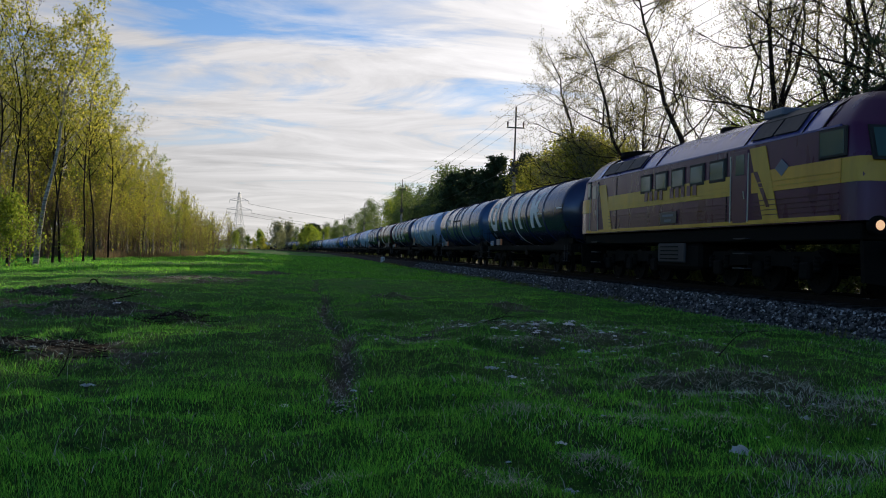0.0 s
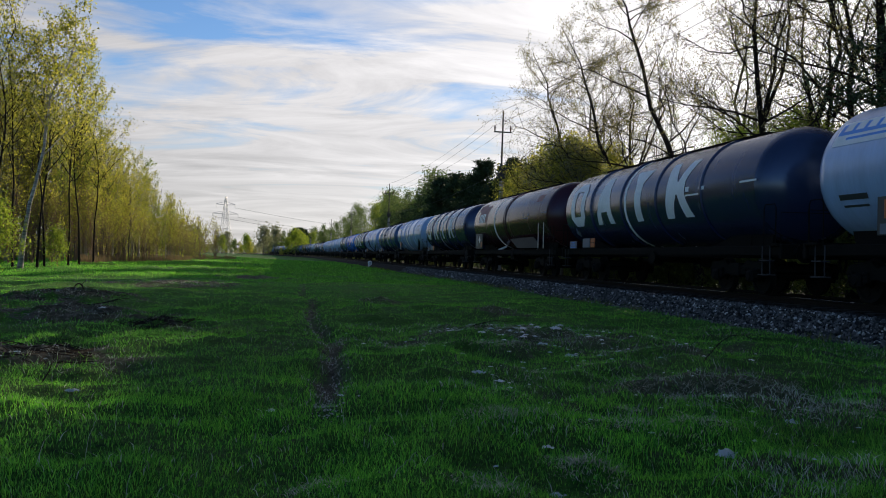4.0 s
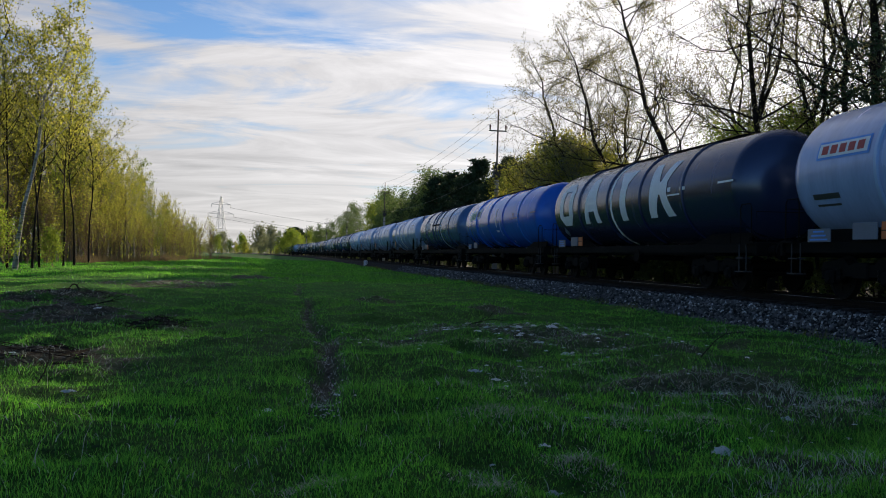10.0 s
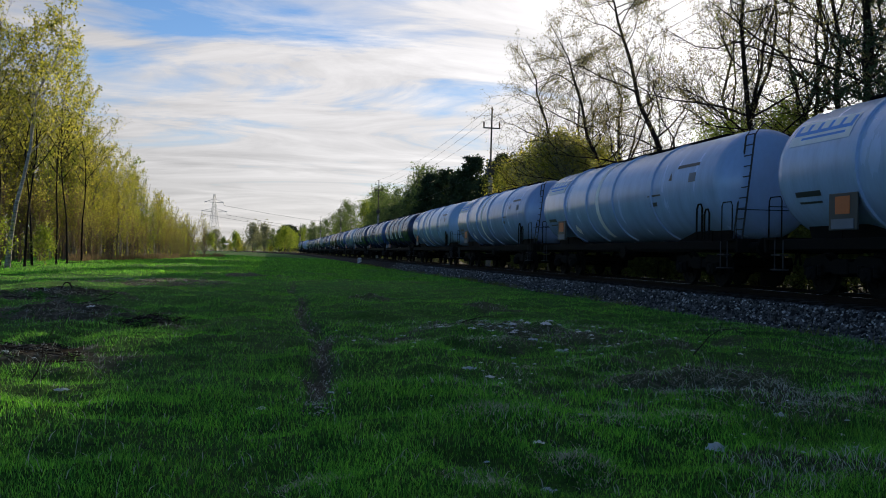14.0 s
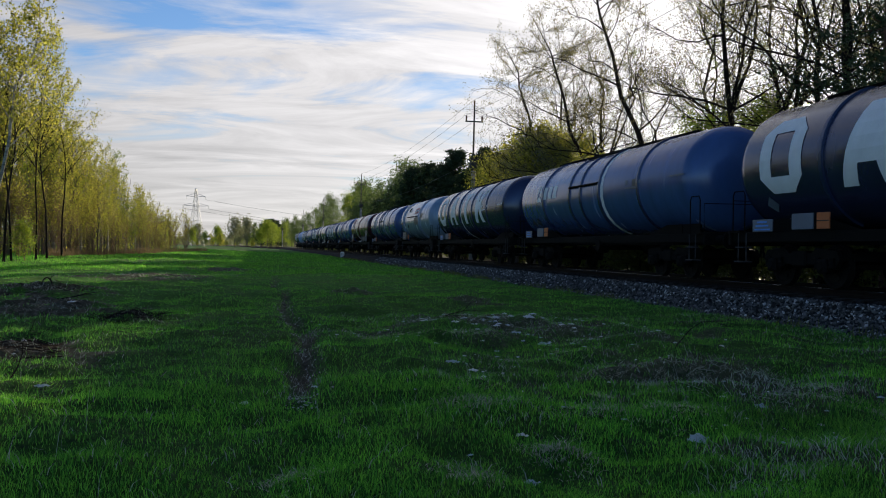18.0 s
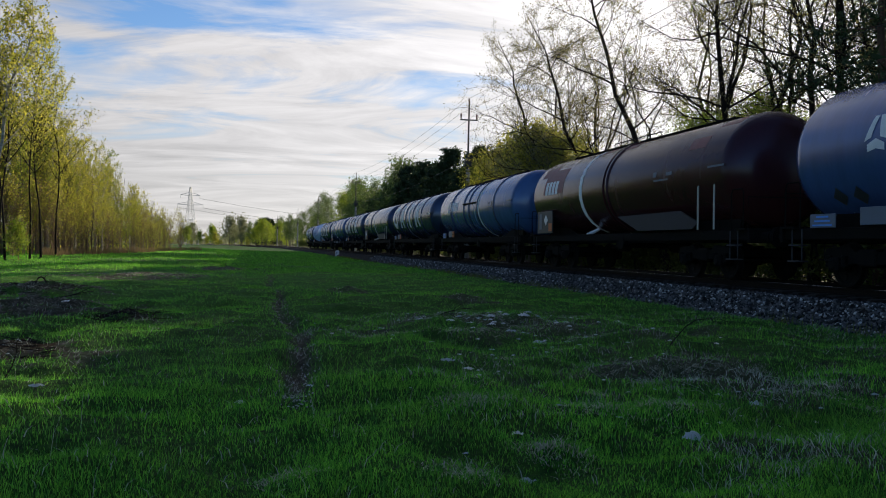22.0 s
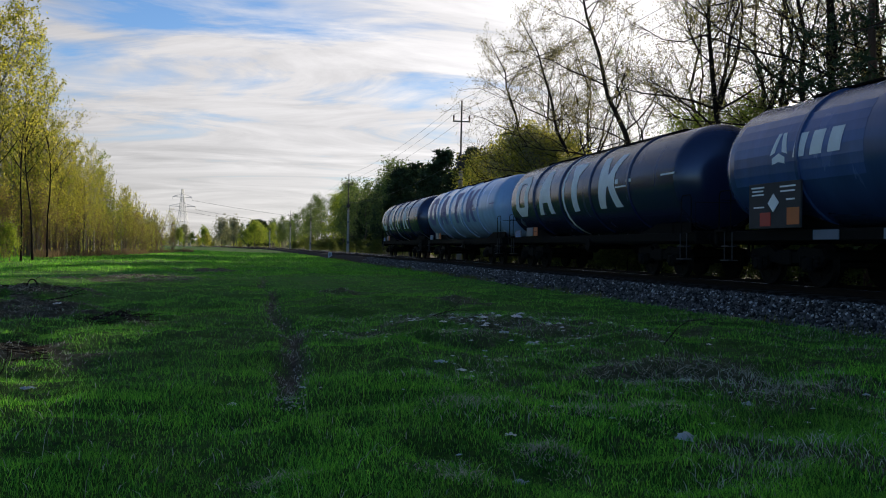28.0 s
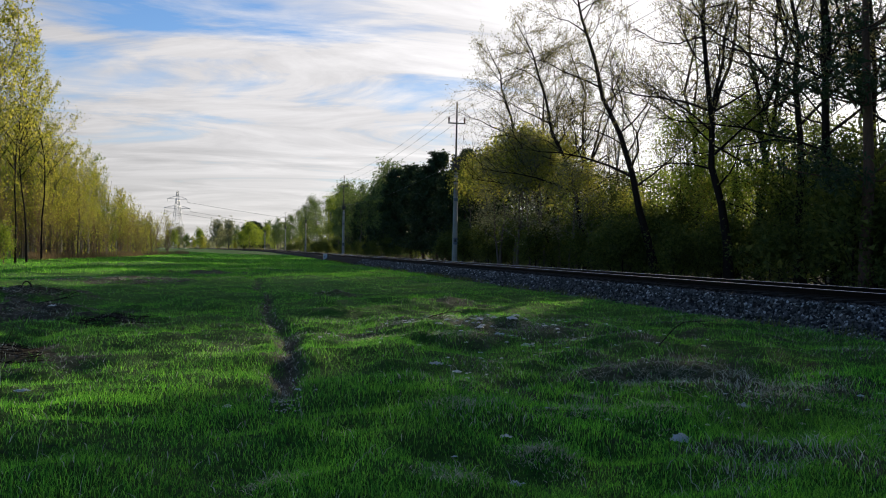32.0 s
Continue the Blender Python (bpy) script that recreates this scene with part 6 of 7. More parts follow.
    tagged(new("dry_weeds", fast_mesh("dry_weeds", P, np.arange(3 * n).reshape(n, 3), M_REED)), "dry reddish weeds at the foot of the trees", "weeds", kind="stuff")


def build_far_trees():
    rng = np.random.RandomState(51)
    # Pale leaf colour on the first kind stands for haze over the distance.
    far = [tree_thing(220 + i, M_BARK, m, 1500, 0.55, lab, 0.9, height=11.0, r0=0.2, crown_from=0.12, limbs=14, reach=0.32, climb=0.8, twigs=4, fine=1, sides=5)
           for i, (m, lab) in enumerate(((M_LEAFPALE, "distant tree across the field, green paled for haze"), (M_LEAFGREEN, "distant green tree across the field"), (M_LEAFGOLD, "distant yellow-green tree across the field")))]
    for i in range(52):
        az = rng.choice((-8.0, -5.5, -3.2, -1.6, -0.2, 1.0, 2.6)) + rng.normal() * 0.5
        d = rng.uniform(330, 620)
        a = radians(az)
        x, y = d * math.sin(a), d * math.cos(a)
        if abs(x - track_at(y)[0]) < 7:
            x -= 14
        put(far[i % 3], x, y, rng.uniform(0, 360), rng.uniform(0.3, 1.0) * (1.15 if az < -2 else 1.0))
    for az, d, sc, k in ((-2.0, 300, 1.0, 2), (-1.1, 310, 0.9, 0), (0.9, 360, 1.3, 1), (1.2, 372, 1.25, 1), (0.5, 390, 1.0, 1), (-0.4, 420, 1.2, 0)):
        a = radians(az)
        put(far[k], d * math.sin(a), d * math.cos(a), rng.uniform(0, 360), sc)
    n = 26000
    az, d = np.radians(rng.uniform(-60, 75, n)), rng.uniform(650, 1500, n)
    hgt = (9 + 5 * lattice(np.degrees(az) * 1.3, d * 0, 61)) * rng.rand(n) ** 0.9
    at = np.stack([d * np.sin(az), d * np.cos(az), hgt], 1)
    # Haze over the far woods is put into their pale leaf colour.
    tagged(new("far_woods", leaf_mesh("far_woods", rng, at, 4.0, M_LEAFPALE)), "line of far woods on the horizon", "woods", kind="stuff")


build_right_wood()
build_left_stand()
build_far_trees()


def blades(name, rng, x, y, h, w, mat, label, droop=0.5):
    z = field_height(x, y)
    n = len(x)
    a, dr = rng.uniform(0, 6.28, n), droop * h * rng.uniform(0.2, 1.0, n)
    dx, dy = np.cos(a) * dr, np.sin(a) * dr
    b = rng.uniform(0, 6.28, n)
    wx, wy = np.cos(b) * w * 0.5, np.sin(b) * w * 0.5
    P = np.stack([np.stack([x - wx, y - wy, z - 0.02], 1), np.stack([x + wx, y + wy, z - 0.02], 1),
                  np.stack([x + dx * 0.35 + wx * 0.8, y + dy * 0.35 + wy * 0.8, z + h * 0.6], 1), np.stack([x + dx * 0.35 - wx * 0.8, y + dy * 0.35 - wy * 0.8, z + h * 0.6], 1),
                  np.stack([x + dx, y + dy, z + h], 1)], 1).reshape(-1, 3)
    simple = y > 9
    o = 5 * np.nonzero(simple)[0][:, None]
    q = 5 * np.nonzero(~simple)[0][:, None]
    F = np.concatenate([q + np.array([0, 1, 2]), q + np.array([0, 2, 3]), q + np.array([3, 2, 4]), o + np.array([0, 1, 4])])
    return tagged(new(name, fast_mesh(name, P, F, mat)), label, "grass", kind="stuff")


def build_grass():
    rng = np.random.RandomState(61)
    n = 760000
    y = 3.4 + 66.0 * rng.rand(n) ** 2.3
    x = rng.uniform(-0.50, 1.0, n) * (y + 2.0) * 1.0
    tuft = lattice(x * 2.2, y * 2.2, 21) + 0.6 * lattice(x * 0.6, y * 0.6, 22)
    keep = (x < TRACK_X - 2.75) & (x > -26) & (bare_amount(x, y) < rng.rand(n) * 0.8 + 0.02) & (tuft > rng.uniform(-2.4, 0.2, n))
    x, y, tuft = x[keep], y[keep], tuft[keep]
    n = len(x)
    far = (y / 5.0) ** 0.6
    patch = 0.72 + 0.34 * lattice(x / 1.7, y / 1.7, 24) + 0.22 * lattice(x / 0.5, y / 0.5, 25)
    clump = np.clip(lattice(x / 0.55, y / 0.55, 26) + 0.6 * lattice(x / 0.2, y / 0.2, 27) - 0.55, 0, 1) * (lattice(x / 4.0, y / 4.0, 28) + 0.6)
    patch = patch * (1 + 1.2 * np.clip(clump, 0, 1))
    h = patch * (0.050 + 0.042 * np.clip(tuft, 0, 1.2) + 0.05 * rng.rand(n) ** 3) * rng.uniform(0.6, 1.25, n)
    blades("grass", rng, x, y, h, 0.0047 * far * rng.uniform(0.6, 1.4, n), M_BLADE, "lush green meadow grass", 1.2)
    n = 150000
    y = 42 + 120 * rng.rand(n) ** 1.5
    x = rng.uniform(-34, 10, n)
    keep = (x < TRACK_X - 2.9) & (x > -0.30 * y - 6) & (lattice(x / 3, y / 6, 35) > rng.uniform(-1.6, 0.4, n)) & (bare_amount(x, y) < 0.4)
    x, y = x[keep], y[keep]
    blades("far_grass", rng, x, y, rng.uniform(0.06, 0.17, len(x)), 0.022 * (y / 45) * rng.uniform(0.6, 1.4, len(x)), M_BLADE, "meadow grass towards the edge of the trees", 0.8)
    n = 90000
    y = 3.6 + 40 * rng.rand(n) ** 1.8
    x = rng.uniform(-0.5, 1.0, n) * (y + 2)
    keep = (x < TRACK_X - 2.7) & (bare_amount(x, y) + np.where(x > 1.2, 0.16 + 0.30 * lattice(x, y, 33) + 0.5 * lattice(x / 0.7, y / 0.7, 34), 0.05) * (y < 18) > rng.rand(n) * 0.9)
    x, y = x[keep], y[keep]
    n = len(x)
    blades("dry_grass", rng, x, y, rng.uniform(0.03, 0.085, n), 0.0075 * (y / 5) ** 0.5, M_DRY, "dry yellowish grass among the green", 1.8)


def build_edge_weeds():
    """Straggling weeds along the foot of the ballast."""
    rng = np.random.RandomState(66)
    n = 9000
    y = 7 + 90 * rng.rand(n) ** 1.7
    x = TRACK_X - 2.62 - np.abs(rng.normal(size=n)) * 0.22
    keep = lattice(x * 0.8, y * 0.8, 41) + 0.5 * lattice(x * 3, y * 3, 42) > rng.uniform(-0.4, 0.8, n)
    x, y = x[keep], y[keep]
    blades("trackside_weeds", rng, x, y, rng.uniform(0.06, 0.24, len(x)), 0.010 * (y / 9) ** 0.5, M_LEAFDARK, "dark straggling weeds at the foot of the ballast", 0.7)
    n = 80
    y = 4.5 + 20 * rng.rand(n) ** 1.5
    x = rng.uniform(-0.5, 0.75, n) * (y + 1)
    keep = x < 9.5
    x, y = x[keep], y[keep]
    blades("tall_stalks", rng, x, y, rng.uniform(0.12, 0.32, len(x)), np.full(len(x), 0.004), M_DRY, "single tall dry stalks in the meadow", 0.6)


def build_tuft(x, y, radius, count, height, seed):
    rng = np.random.RandomState(seed)
    r, a = radius * np.sqrt(rng.rand(count)), rng.uniform(0, 6.28, count)
    wob = 1 + 0.45 * np.sin(2 * a + seed) + 0.25 * np.sin(5 * a + 2 * seed)
    px, py = x + r * wob * np.cos(a), y + 0.8 * r * wob * np.sin(a)
    ob = blades("dry_grass_tuft", rng, px, py, 0.55 * height * rng.uniform(0.1, 1.0, count) * (1.1 - r / radius * 0.6), np.full(count, 0.0065), M_STRAW, "matted tuft of dry straw-coloured grass", 4.6)
    ob["category"] = "dry grass"


def build_litter():
    rng = np.random.RandomState(71)
    spots = [(-0.05, 8.08, 0.09, 0), (4.81, 14.98, 0.17, 0), (4.81, 7.66, 0.12, 1), (3.31, 6.1, 0.15, 1), (2.34, 10.22, 0.12, 1), (2.52, 9.9, 0.09, 0), (0.62, 8.75, 0.06, 1), (-2.0, 9.3, 0.10, 1), (-3.6, 19.2, 0.12, 0),
             (4.3, 12.6, 0.16, 1), (4.0, 13.1, 0.12, 1), (2.0, 6.35, 0.07, 0), (1.75, 5.35, 0.08, 1), (4.4, 6.0, 0.07, 1)]
    spots += [(rng.uniform(2.6, 6.2), rng.uniform(12.6, 16.5), rng.uniform(0.04, 0.11), rng.randint(2)) for _ in range(16)]
    spots += [(rng.normal(4.2, 1.3), rng.normal(14.4, 1.5), rng.uniform(0.025, 0.06), rng.randint(2)) for _ in range(44)]
    spots += [(rng.uniform(1.6, 3.2), rng.uniform(6.5, 10.8), rng.uniform(0.02, 0.045), rng.randint(2)) for _ in range(14)]
    spots += [(rng.uniform(-3.8, -2.6), rng.uniform(11.2, 12.6), rng.uniform(0.03, 0.06), 0) for _ in range(6)]
    spots += [(rng.uniform(4.0, 6.8), rng.uniform(6.6, 9.6), rng.uniform(0.03, 0.07), rng.randint(2)) for _ in range(12)]
    spots += [(rng.normal(4.6, 0.9), rng.normal(14.8, 0.7), rng.uniform(0.06, 0.13), 0) for _ in range(12)]
    spots += [(rng.normal(4.4, 1.6), rng.normal(13.6, 1.8), rng.uniform(0.03, 0.07), rng.randint(2)) for _ in range(50)]
    spots += [(rng.uniform(1.4, 5.6), rng.uniform(5.6, 11.0), rng.uniform(0.015, 0.04), rng.randint(2)) for _ in range(40)]
    for x, y, s, k in spots:
        s *= 0.6
        g = Geo()
        n = 6
        for i in range(n + 1):
            for j in range(n + 1):
                u, v = i / n - 0.5, j / n - 0.5
                edge = 1 - 1.6 * max(abs(u), abs(v))
                g.v.append((u * 2 * s * rng.uniform(0.8, 1.2), v * 1.5 * s * rng.uniform(0.8, 1.2), max(0.0, s * (0.42 * edge + rng.uniform(-0.22, 0.3)))))
        g.f += [(i * (n + 1) + j, (i + 1) * (n + 1) + j, (i + 1) * (n + 1) + j + 1, i * (n + 1) + j + 1) for i in range(n) for j in range(n)]
        ob = new("plastic_litter", quick_mesh(g, "plastic_litter", M_FILMBLUE if k else M_FILM))
        ob.matrix_basis = pose(x, y, float(field_height(x, y)) + 0.015, 0, 0, rng.uniform(0, 360))
        tagged(ob, "crumpled bluish plastic scrap lying in the grass" if k else "crumpled white plastic scrap lying in the grass", "litter", "litter in the field")


def build_sticks():
    rng = np.random.RandomState(81)
    for i, (x, y, L, r, turn, el) in enumerate(((-2.45, 9.9, 0.95, 0.007, 0, 1.25), (-4.8, 23.5, 1.0, 0.015, 160, 0.1), (-3.6, 18.6, 1.2, 0.018, 70, 0.08), (-4.6, 20.6, 1.5, 0.02, 10, 0.1), (3.4, 15.6, 0.9, 0.012, 40, 0.3), (5.4, 10.6, 1.0, 0.008, 15, 1.2))):
        g = Geo()
        pts = limb_line(rng, (0, 0, 0), (math.cos(radians(turn)), math.sin(radians(turn)), el), L, 6, 0.15, -0.12)
        g.tube(pts, [r * (1 - 0.7 * k / 6) for k in range(7)], 6)
        for k in (2, 3, 4):
            tw = limb_line(rng, pts[k], (pts[k] - pts[k - 1]) * 3 + way(rng, 0.4), L * 0.35, 3, 0.15, 0.0)
            g.tube(tw, [r * 0.45, r * 0.35, r * 0.25, r * 0.12], 4)
        ob = new("fallen_branch", quick_mesh(g, "fallen_branch", M_BARKDARK))
        ob.matrix_basis = pose(x, y, float(field_height(x, y)) + 0.01)
        tagged(ob, "dry broken branch lying in the grass", "branch", "fallen branches")
    for i, (cx, cy, rr) in enumerate(((-3.2, 11.9, 0.9), (-4.4, 19.6, 1.5), (-5.8, 25.0, 1.6), (-7.4, 21.5, 1.1), (-2.4, 17.6, 0.8), (4.0, 15.2, 1.3), (4.9, 8.6, 1.0))):
        g = Geo()
        for k in range(170 if cx < 0 else 110):
            a, q = rng.uniform(0, 6.28), rr * math.sqrt(rng.rand())
            x, y, b = cx + q * math.cos(a), cy + q * math.sin(a), rng.uniform(0, 6.28)
            z, L = float(field_height(x, y)), rng.uniform(0.1, 0.4) * (1 if cx < 0 else 0.6)
            g.tube([(x, y, z + 0.015), (x + L * math.cos(b), y + L * math.sin(b), float(field_height(x + L * math.cos(b), y + L * math.sin(b))) + rng.uniform(0.01, 0.08))], [0.007, 0.004] if cx < 0 else [0.0024, 0.0014], 4)
        tagged(new("twig_litter", quick_mesh(g, "twig_litter", (M_BARKDARK if i % 2 == 0 else M_BARK) if cx < 0 else M_DRY)), "heap of small dry twigs on bare earth" if cx < 0 else "loose dry straw lying on rough ground", "twigs", kind="stuff")


def build_snag():
    """A bent dead stem that springs from the heap and bows back to it."""
    g = Geo()
    g.tube([(0.22 * math.cos(t), 0.05 * t, 0.42 * math.sin(t) - 0.02) for t in [0.05 + 0.28 * k for k in range(11)]], [0.035, 0.036, 0.034, 0.033, 0.033, 0.03, 0.03, 0.028, 0.026, 0.024, 0.02], 7)
    g.tube([(0.12, 0.08, 0.33), (0.2, 0.1, 0.46), (0.3, 0.1, 0.52)], [0.018, 0.014, 0.006], 5)
    ob = new("bent_stump", quick_mesh(g, "bent_stump", M_BARKDARK))
    ob.matrix_basis = pose(-5.35, 25.2, float(field_height(-5.35, 25.2)), 0, 0, 10) @ Matrix.Scale(0.62, 4)
    tagged(ob, "dark bent dead stem arching over the heap", "dead stem")


def build_pebbles():
    """Small pale stones washed out along the footpath and the heaps."""
    rng = np.random.RandomState(77)
    n = 420
    y = 7.8 + 16 * rng.rand(n) ** 1.6
    x = path_x(y) + rng.normal(size=n) * 0.09
    m = 260
    k = rng.randint(0, 5, m)
    x = np.concatenate([x, np.array([d[0] for d in DIRT])[k] + rng.normal(size=m) * 0.6])
    y = np.concatenate([y, np.array([d[1] for d in DIRT])[k] + rng.normal(size=m) * 0.6])
    n += m
    z, s = field_height(x, y), rng.uniform(0.005, 0.017, n)
    octa = np.array([(1, 0, 0), (-1, 0, 0), (0, 1, 0), (0, -1, 0), (0, 0, 0.7), (0, 0, -0.7)], float)
    tri = np.array([(0, 2, 4), (2, 1, 4), (1, 3, 4), (3, 0, 4), (2, 0, 5), (1, 2, 5), (3, 1, 5), (0, 3, 5)])
    P = octa[None] * s[:, None, None] * rng.uniform(0.6, 1.4, (n, 6, 3)) + np.stack([x, y, z + s * 0.3], 1)[:, None]
    tagged(new("pebbles", fast_mesh("pebbles", P.reshape(-1, 3), (tri[None] + 6 * np.arange(n)[:, None, None]).reshape(-1, 3), M_PALESTONE)), "small pale stones on the worn footpath and bare earth", "pebbles", kind="stuff")


build_grass()
build_snag()
build_pebbles()
build_edge_weeds()
for i, (x, y, r, c, h) in enumerate(((2.1, 5.78, 0.34, 620, 0.10), (3.4, 6.9, 0.5, 800, 0.09), (1.9, 7.25, 0.36, 600, 0.12), (2.9, 7.0, 0.35, 420, 0.12), (3.1, 13.0, 0.5, 500, 0.16), (2.3, 13.6, 0.4, 400, 0.14), (4.6, 15.6, 0.8, 800, 0.14), (0.3, 5.6, 0.3, 350, 0.10), (-4.2, 18.9, 0.8, 700, 0.14), (-5.2, 24.6, 0.9, 700, 0.16), (-4.3, 36.5, 1.5, 900, 0.2), (5.8, 7.9, 0.6, 500, 0.1), (1.3, 5.2, 0.25, 300, 0.1))):
    build_tuft(x, y, r, c, h, 300 + i)
tuft_rng = random.Random(17)
for i in range(26):
    build_tuft(tuft_rng.uniform(1.6, 6.2), tuft_rng.uniform(6.4, 15.5), tuft_rng.uniform(0.12, 0.35), 170, tuft_rng.uniform(0.07, 0.13), 330 + i)
build_litter()
build_sticks()


# ---- poles, wires, pylon, marker ----
M_WIRE = plain("wire_metal", (0.06, 0.06, 0.065), 0.5, 0.6)
M_MAST = material("dark_weathered_mast", (0.075, 0.07, 0.065), 0.8, var=0.3, scale=3, bump=0.2)
M_INSUL = plain("brown_porcelain", (0.10, 0.05, 0.035), 0.25)
# Galvanised grey, lightened to stand for haze before the distant pylon.
M_GALV = material("hazed_galvanised_lattice", (0.42, 0.43, 0.45), 0.5, 0.4, var=0.2, bump=0.0)
ARMS = (-0.62, 0.0, 0.62)


def build_poles():
    pole = tagged(new("utility_pole"), "grey concrete utility pole with dark upper mast and crossarm", "utility pole", "poles along the railway")
    part("concrete_post", Geo().tube([(0, 0, -0.5), (0, 0, 4.0), (0, 0, 7.3)], [0.22, 0.19, 0.16], 8), M_CONCRETE, pole)
    part("upper_mast", Geo().tube([(0, 0.18, 6.4), (0, 0.12, 9.0), (0, 0.08, 12.4)], [0.085, 0.075, 0.06], 8), M_MAST, pole)
    part("clamp", Geo().box((0, 0.09, 6.6), (0.42, 0.5, 0.09), 0.02).box((0, 0.09, 7.15), (0.40, 0.46, 0.09), 0.02), M_MAST, pole)
    part("switch_box", Geo().box((0, -0.02, 7.75), (0.55, 0.40, 0.5), 0.04).box((0.0, 0.0, 8.2), (0.75, 0.12, 0.10)), M_MAST, pole)
    arm = part("crossarm", Geo().box((0, 0.08, 11.1), (1.40, 0.10, 0.10), 0.015), M_MAST, pole)
    for x in (-0.62, 0.62):
        part("insulator", Geo().lathe([(11.15, 0.03), (11.25, 0.07), (11.32, 0.05), (11.40, 0.08), (11.52, 0.06), (11.58, 0.02)], 10, 2, (x, 0.08, 0)), M_INSUL, arm)
    part("insulator", Geo().lathe([(12.4, 0.03), (12.48, 0.07), (12.56, 0.05), (12.64, 0.07), (12.74, 0.02)], 10, 2, (0, 0.08, 0)), M_INSUL, pole)
    part("pale_plate", Geo().box((-0.02, -0.20, 5.2), (0.30, 0.02, 0.24)), M_PLATE, pole)
    part("warning_plate", Geo().box((-0.02, -0.23, 2.0), (0.32, 0.02, 0.52)), M_PLATE, pole)
    part("plate_bar", Geo().box((-0.02, -0.245, 2.05), (0.16, 0.01, 0.2)), M_DARKPLATE, pole)
    spots = [(16.5, -6.0), (16.5, 66.0), (16.5, 138.0), (16.5, 213.5), (15.7, 286.0), (11.6, 358.0), (3.7, 430.0)]
    for i, (x, y) in enumerate(spots):
        m = pose(x, y, 0.0, 0.6 if i % 2 else -0.3, 0.5, math.degrees(math.atan(max(0, y - BEND_FROM) / BEND_R)))
        if i == 0:
            pole.matrix_basis = m
        else:
            copy_thing(pole, m)
    for k, (dx, z) in enumerate(((-0.62, 11.55), (0.62, 11.55), (0.0, 12.72), (0.15, 8.2))):
        for (x0, y0), (x1, y1) in zip(spots, spots[1:]):
            pts = [(x0 + (x1 - x0) * t + dx, y0 + (y1 - y0) * t + 0.08, z - 4 * 0.8 * t * (1 - t)) for t in [q / 10 for q in range(11)]]
            tagged(new("overhead_wire", quick_mesh(Geo().tube(pts, 0.012, 4, False), "overhead_wire", M_WIRE)), "thin sagging wire strung from pole to pole", "wire", "wires on the poles")


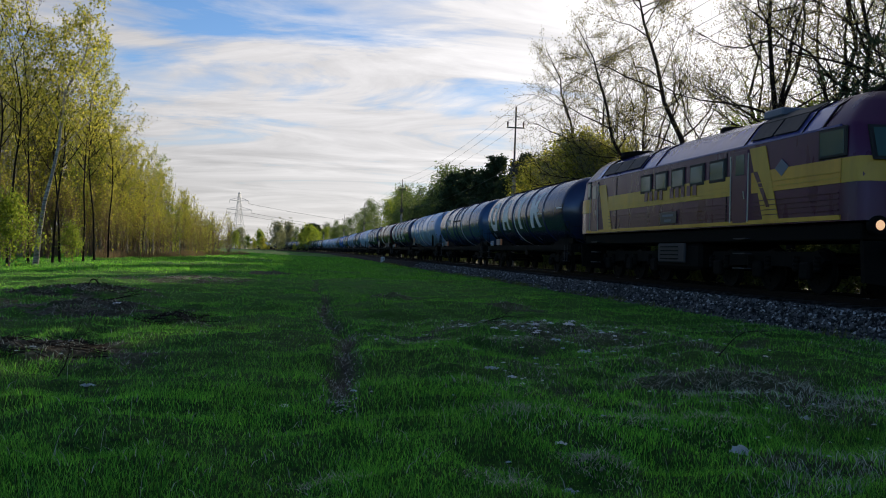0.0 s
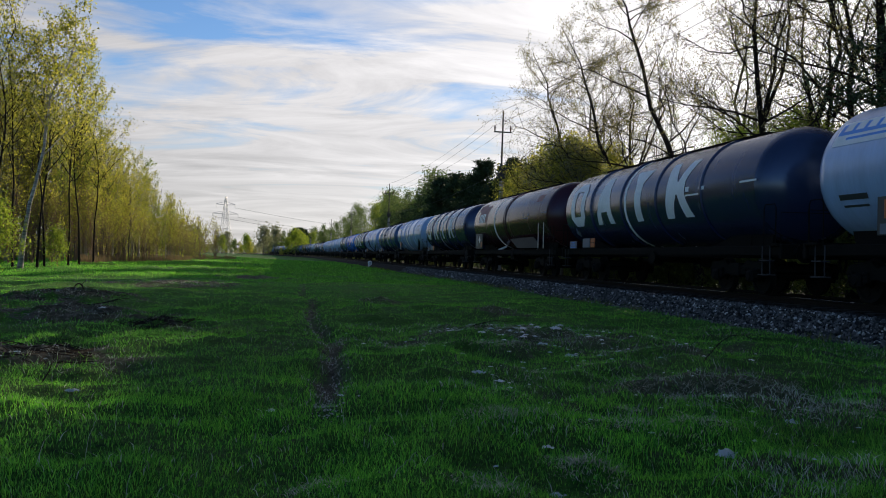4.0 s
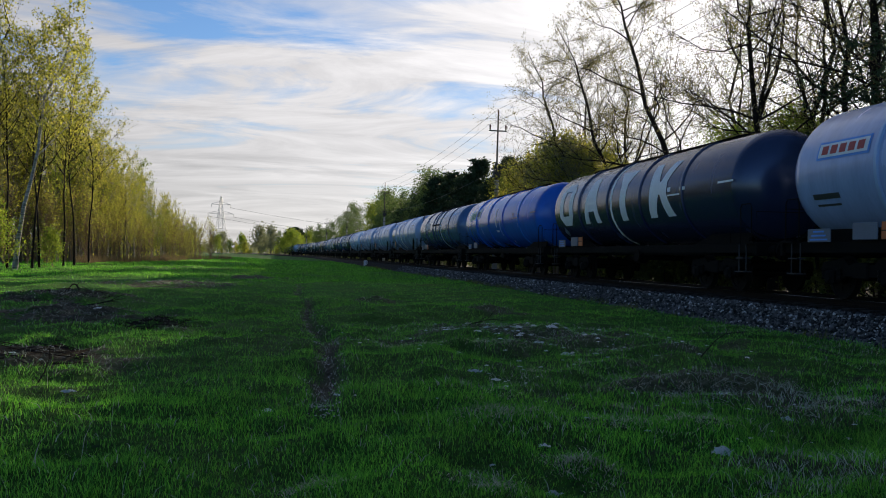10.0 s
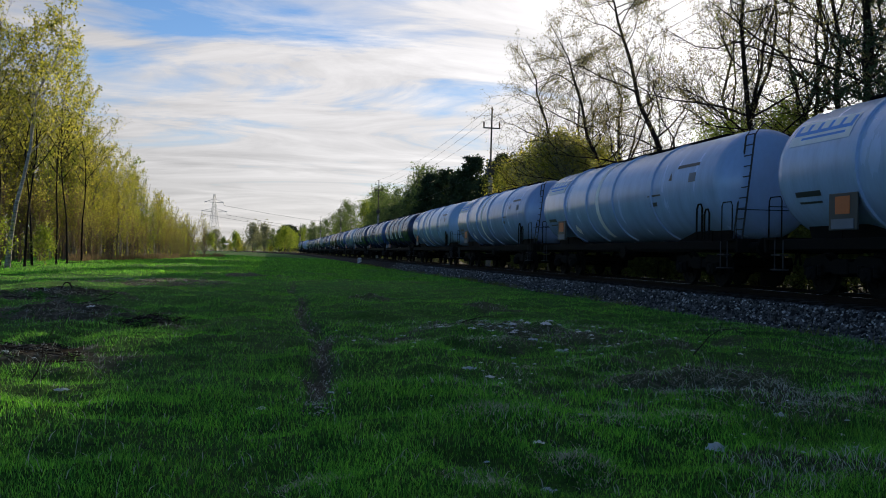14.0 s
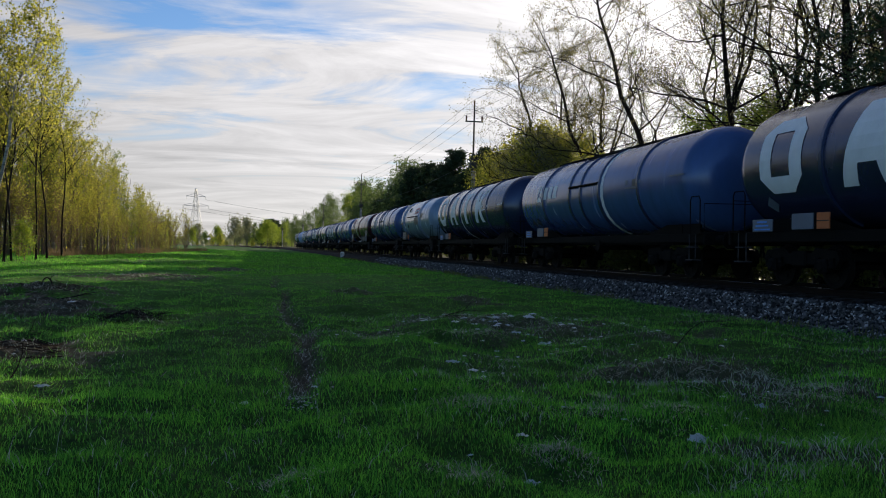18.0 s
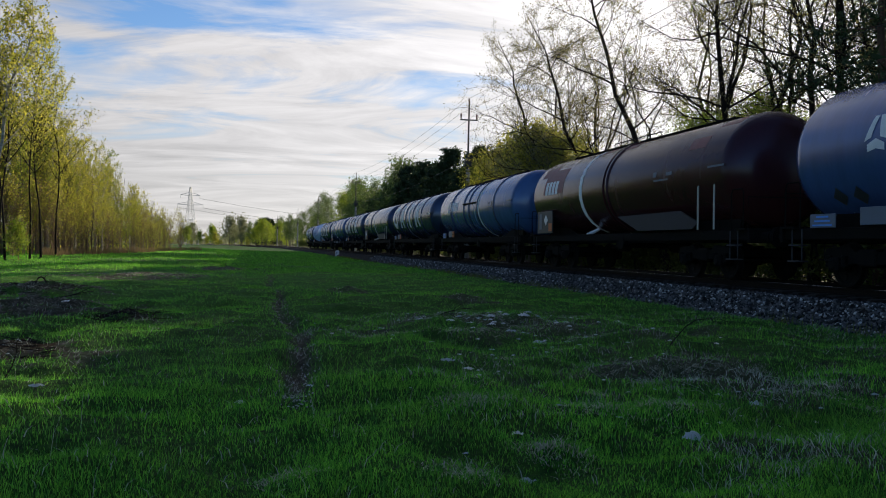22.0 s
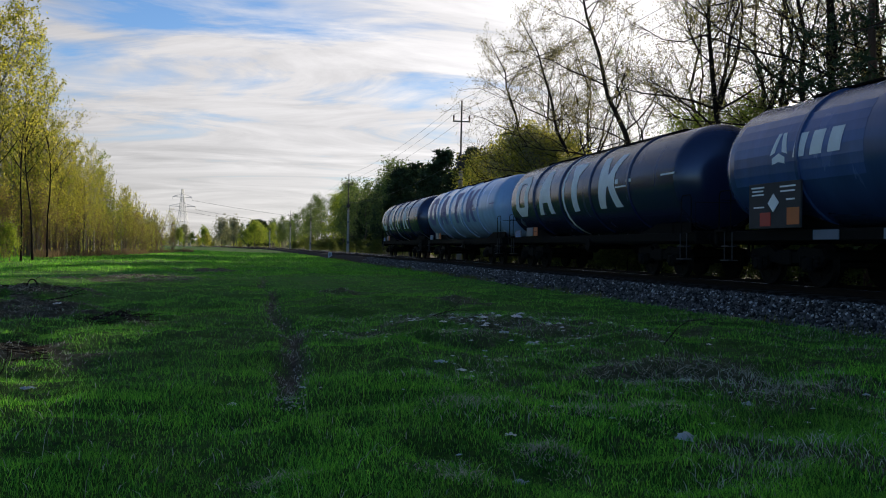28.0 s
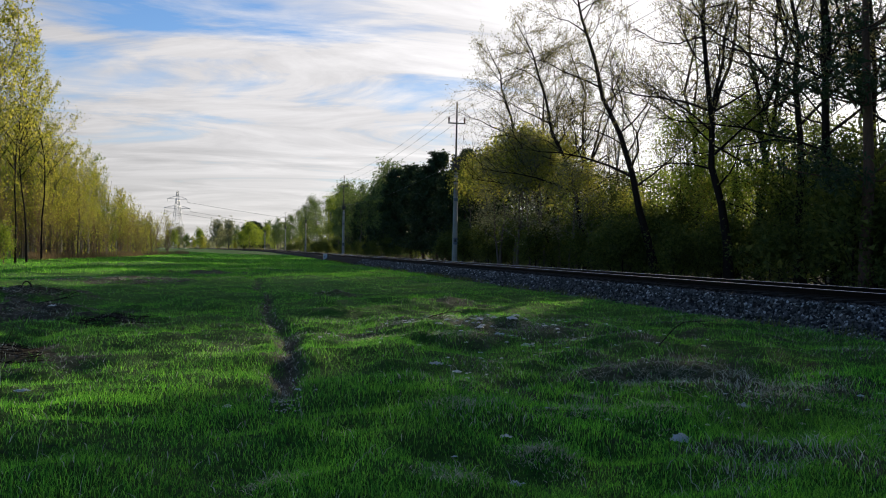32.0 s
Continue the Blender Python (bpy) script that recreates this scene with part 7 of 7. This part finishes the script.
def build_pylon(x, y, h):
    p = tagged(new("power_pylon"), "distant steel lattice power pylon above the field", "pylon")

    def half(z):
        return 3.2 * (1 - z / h) ** 1.15 + 0.35

    levels = [h * q for q in (0, 0.16, 0.31, 0.45, 0.58, 0.69, 0.79, 0.88, 1.0)]
    for sx in (-1, 1):
        for sy in (-1, 1):
            part("corner_leg", Geo().tube([(sx * half(z), sy * half(z), z) for z in levels], 0.10, 4), M_GALV, p)
    for z0, z1 in zip(levels, levels[1:]):
        g = Geo()
        for q in range(4):
            c0 = [(-1, -1), (1, -1), (1, 1), (-1, 1)]
            (ax, ay), (bx, by) = c0[q], c0[(q + 1) % 4]
            g.tube([(ax * half(z0), ay * half(z0), z0), (bx * half(z1), by * half(z1), z1)], 0.05, 4).tube([(bx * half(z0), by * half(z0), z0), (ax * half(z1), ay * half(z1), z1)], 0.05, 4)
            g.tube([(ax * half(z1), ay * half(z1), z1), (bx * half(z1), by * half(z1), z1)], 0.05, 4)
        part("lattice_bracing", g, M_GALV, p)
    for z, w in ((h * 0.70, 7.0), (h * 0.86, 5.2)):
        for sx in (-1, 1):
            part("cable_arm", Geo().tube([(sx * half(z), -0.4, z), (sx * w, 0, z + 0.2), (sx * half(z), 0.4, z)], 0.11, 4).tube([(sx * half(z + 1.5), 0, z + 1.7), (sx * w, 0, z + 0.2)], 0.09, 4).tube([(sx * w, 0, z + 0.2), (sx * w, 0, z - 1.4)], 0.10, 4), M_GALV, p)
    p.matrix_basis = pose(x, y, 0, 0, 0, 25)
    for sx, z, w in ((-1, h * 0.70, 7.0), (1, h * 0.70, 7.0), (1, h * 0.86, 5.2)):
        c, s = math.cos(radians(25)), math.sin(radians(25))
        x0, y0 = x + sx * w * c, y + sx * w * s
        g = Geo().tube([(x0 + 260 * t, y0 + 130 * t, z - 1.4 - 40 * t * (1 - t)) for t in [q / 12 for q in range(13)]], 0.06, 4, False)
        tagged(new("power_cable", quick_mesh(g, "power_cable", M_WIRE)), "distant power cable hanging from the pylon", "cable", "cables of the pylon")


def build_marker():
    m = tagged(new("distance_post"), "small white distance post beside the track", "distance post")
    part("post", Geo().prism([(-0.22, -0.1), (0.22, -0.1), (0.22, 0.62), (0.12, 0.70), (-0.12, 0.70), (-0.22, 0.62)], 1, -0.07, 0.07), M_MARK, m)
    for x in (-0.08, 0.08):
        part("plate_bar", Geo().box((x, -0.078, 0.40), (0.05, 0.012, 0.32)), M_DARKPLATE, m)
    m.matrix_basis = pose(10.35, 104.0, 0.0)


build_poles()
build_pylon(-29.3, 479.0, 30.5)
build_marker()


# ---- motion of the train ----
LOCO_START = 24.95


def run(t):
    """Metres the train has run at t seconds."""
    return 17.229 * t + 0.00194 * t * t


def motions():
    times = [i * 0.8 for i in range(41)]
    for thing, start in [(LOCO, LOCO_START)] + WAGONS:
        rows = []
        for t in times:
            x, y, turn = track_at(start - run(t))
            rows.append((t, pose(x, y, RAIL_Z, 0, 0, turn)))
        walk(thing, rows)
    wheels = [o for o in scene.objects if o.name.split(".")[0] == "wheelset"]
    for radius, group in ((0.45, [o for o in wheels if o.dimensions.z < 1.0]), (0.51, [o for o in wheels if o.dimensions.z >= 1.0])):
        first = group[0]
        walk(first, [(i / 30, pose(0, 0, 0, math.degrees(run(i / 30) / radius))) for i in range(961)])
        for o in group[1:]:
            o.rotation_mode = "QUATERNION"
            keys = o.animation_data_create()
            keys.action = first.animation_data.action
            keys.action_slot = first.animation_data.action_slot


motions()
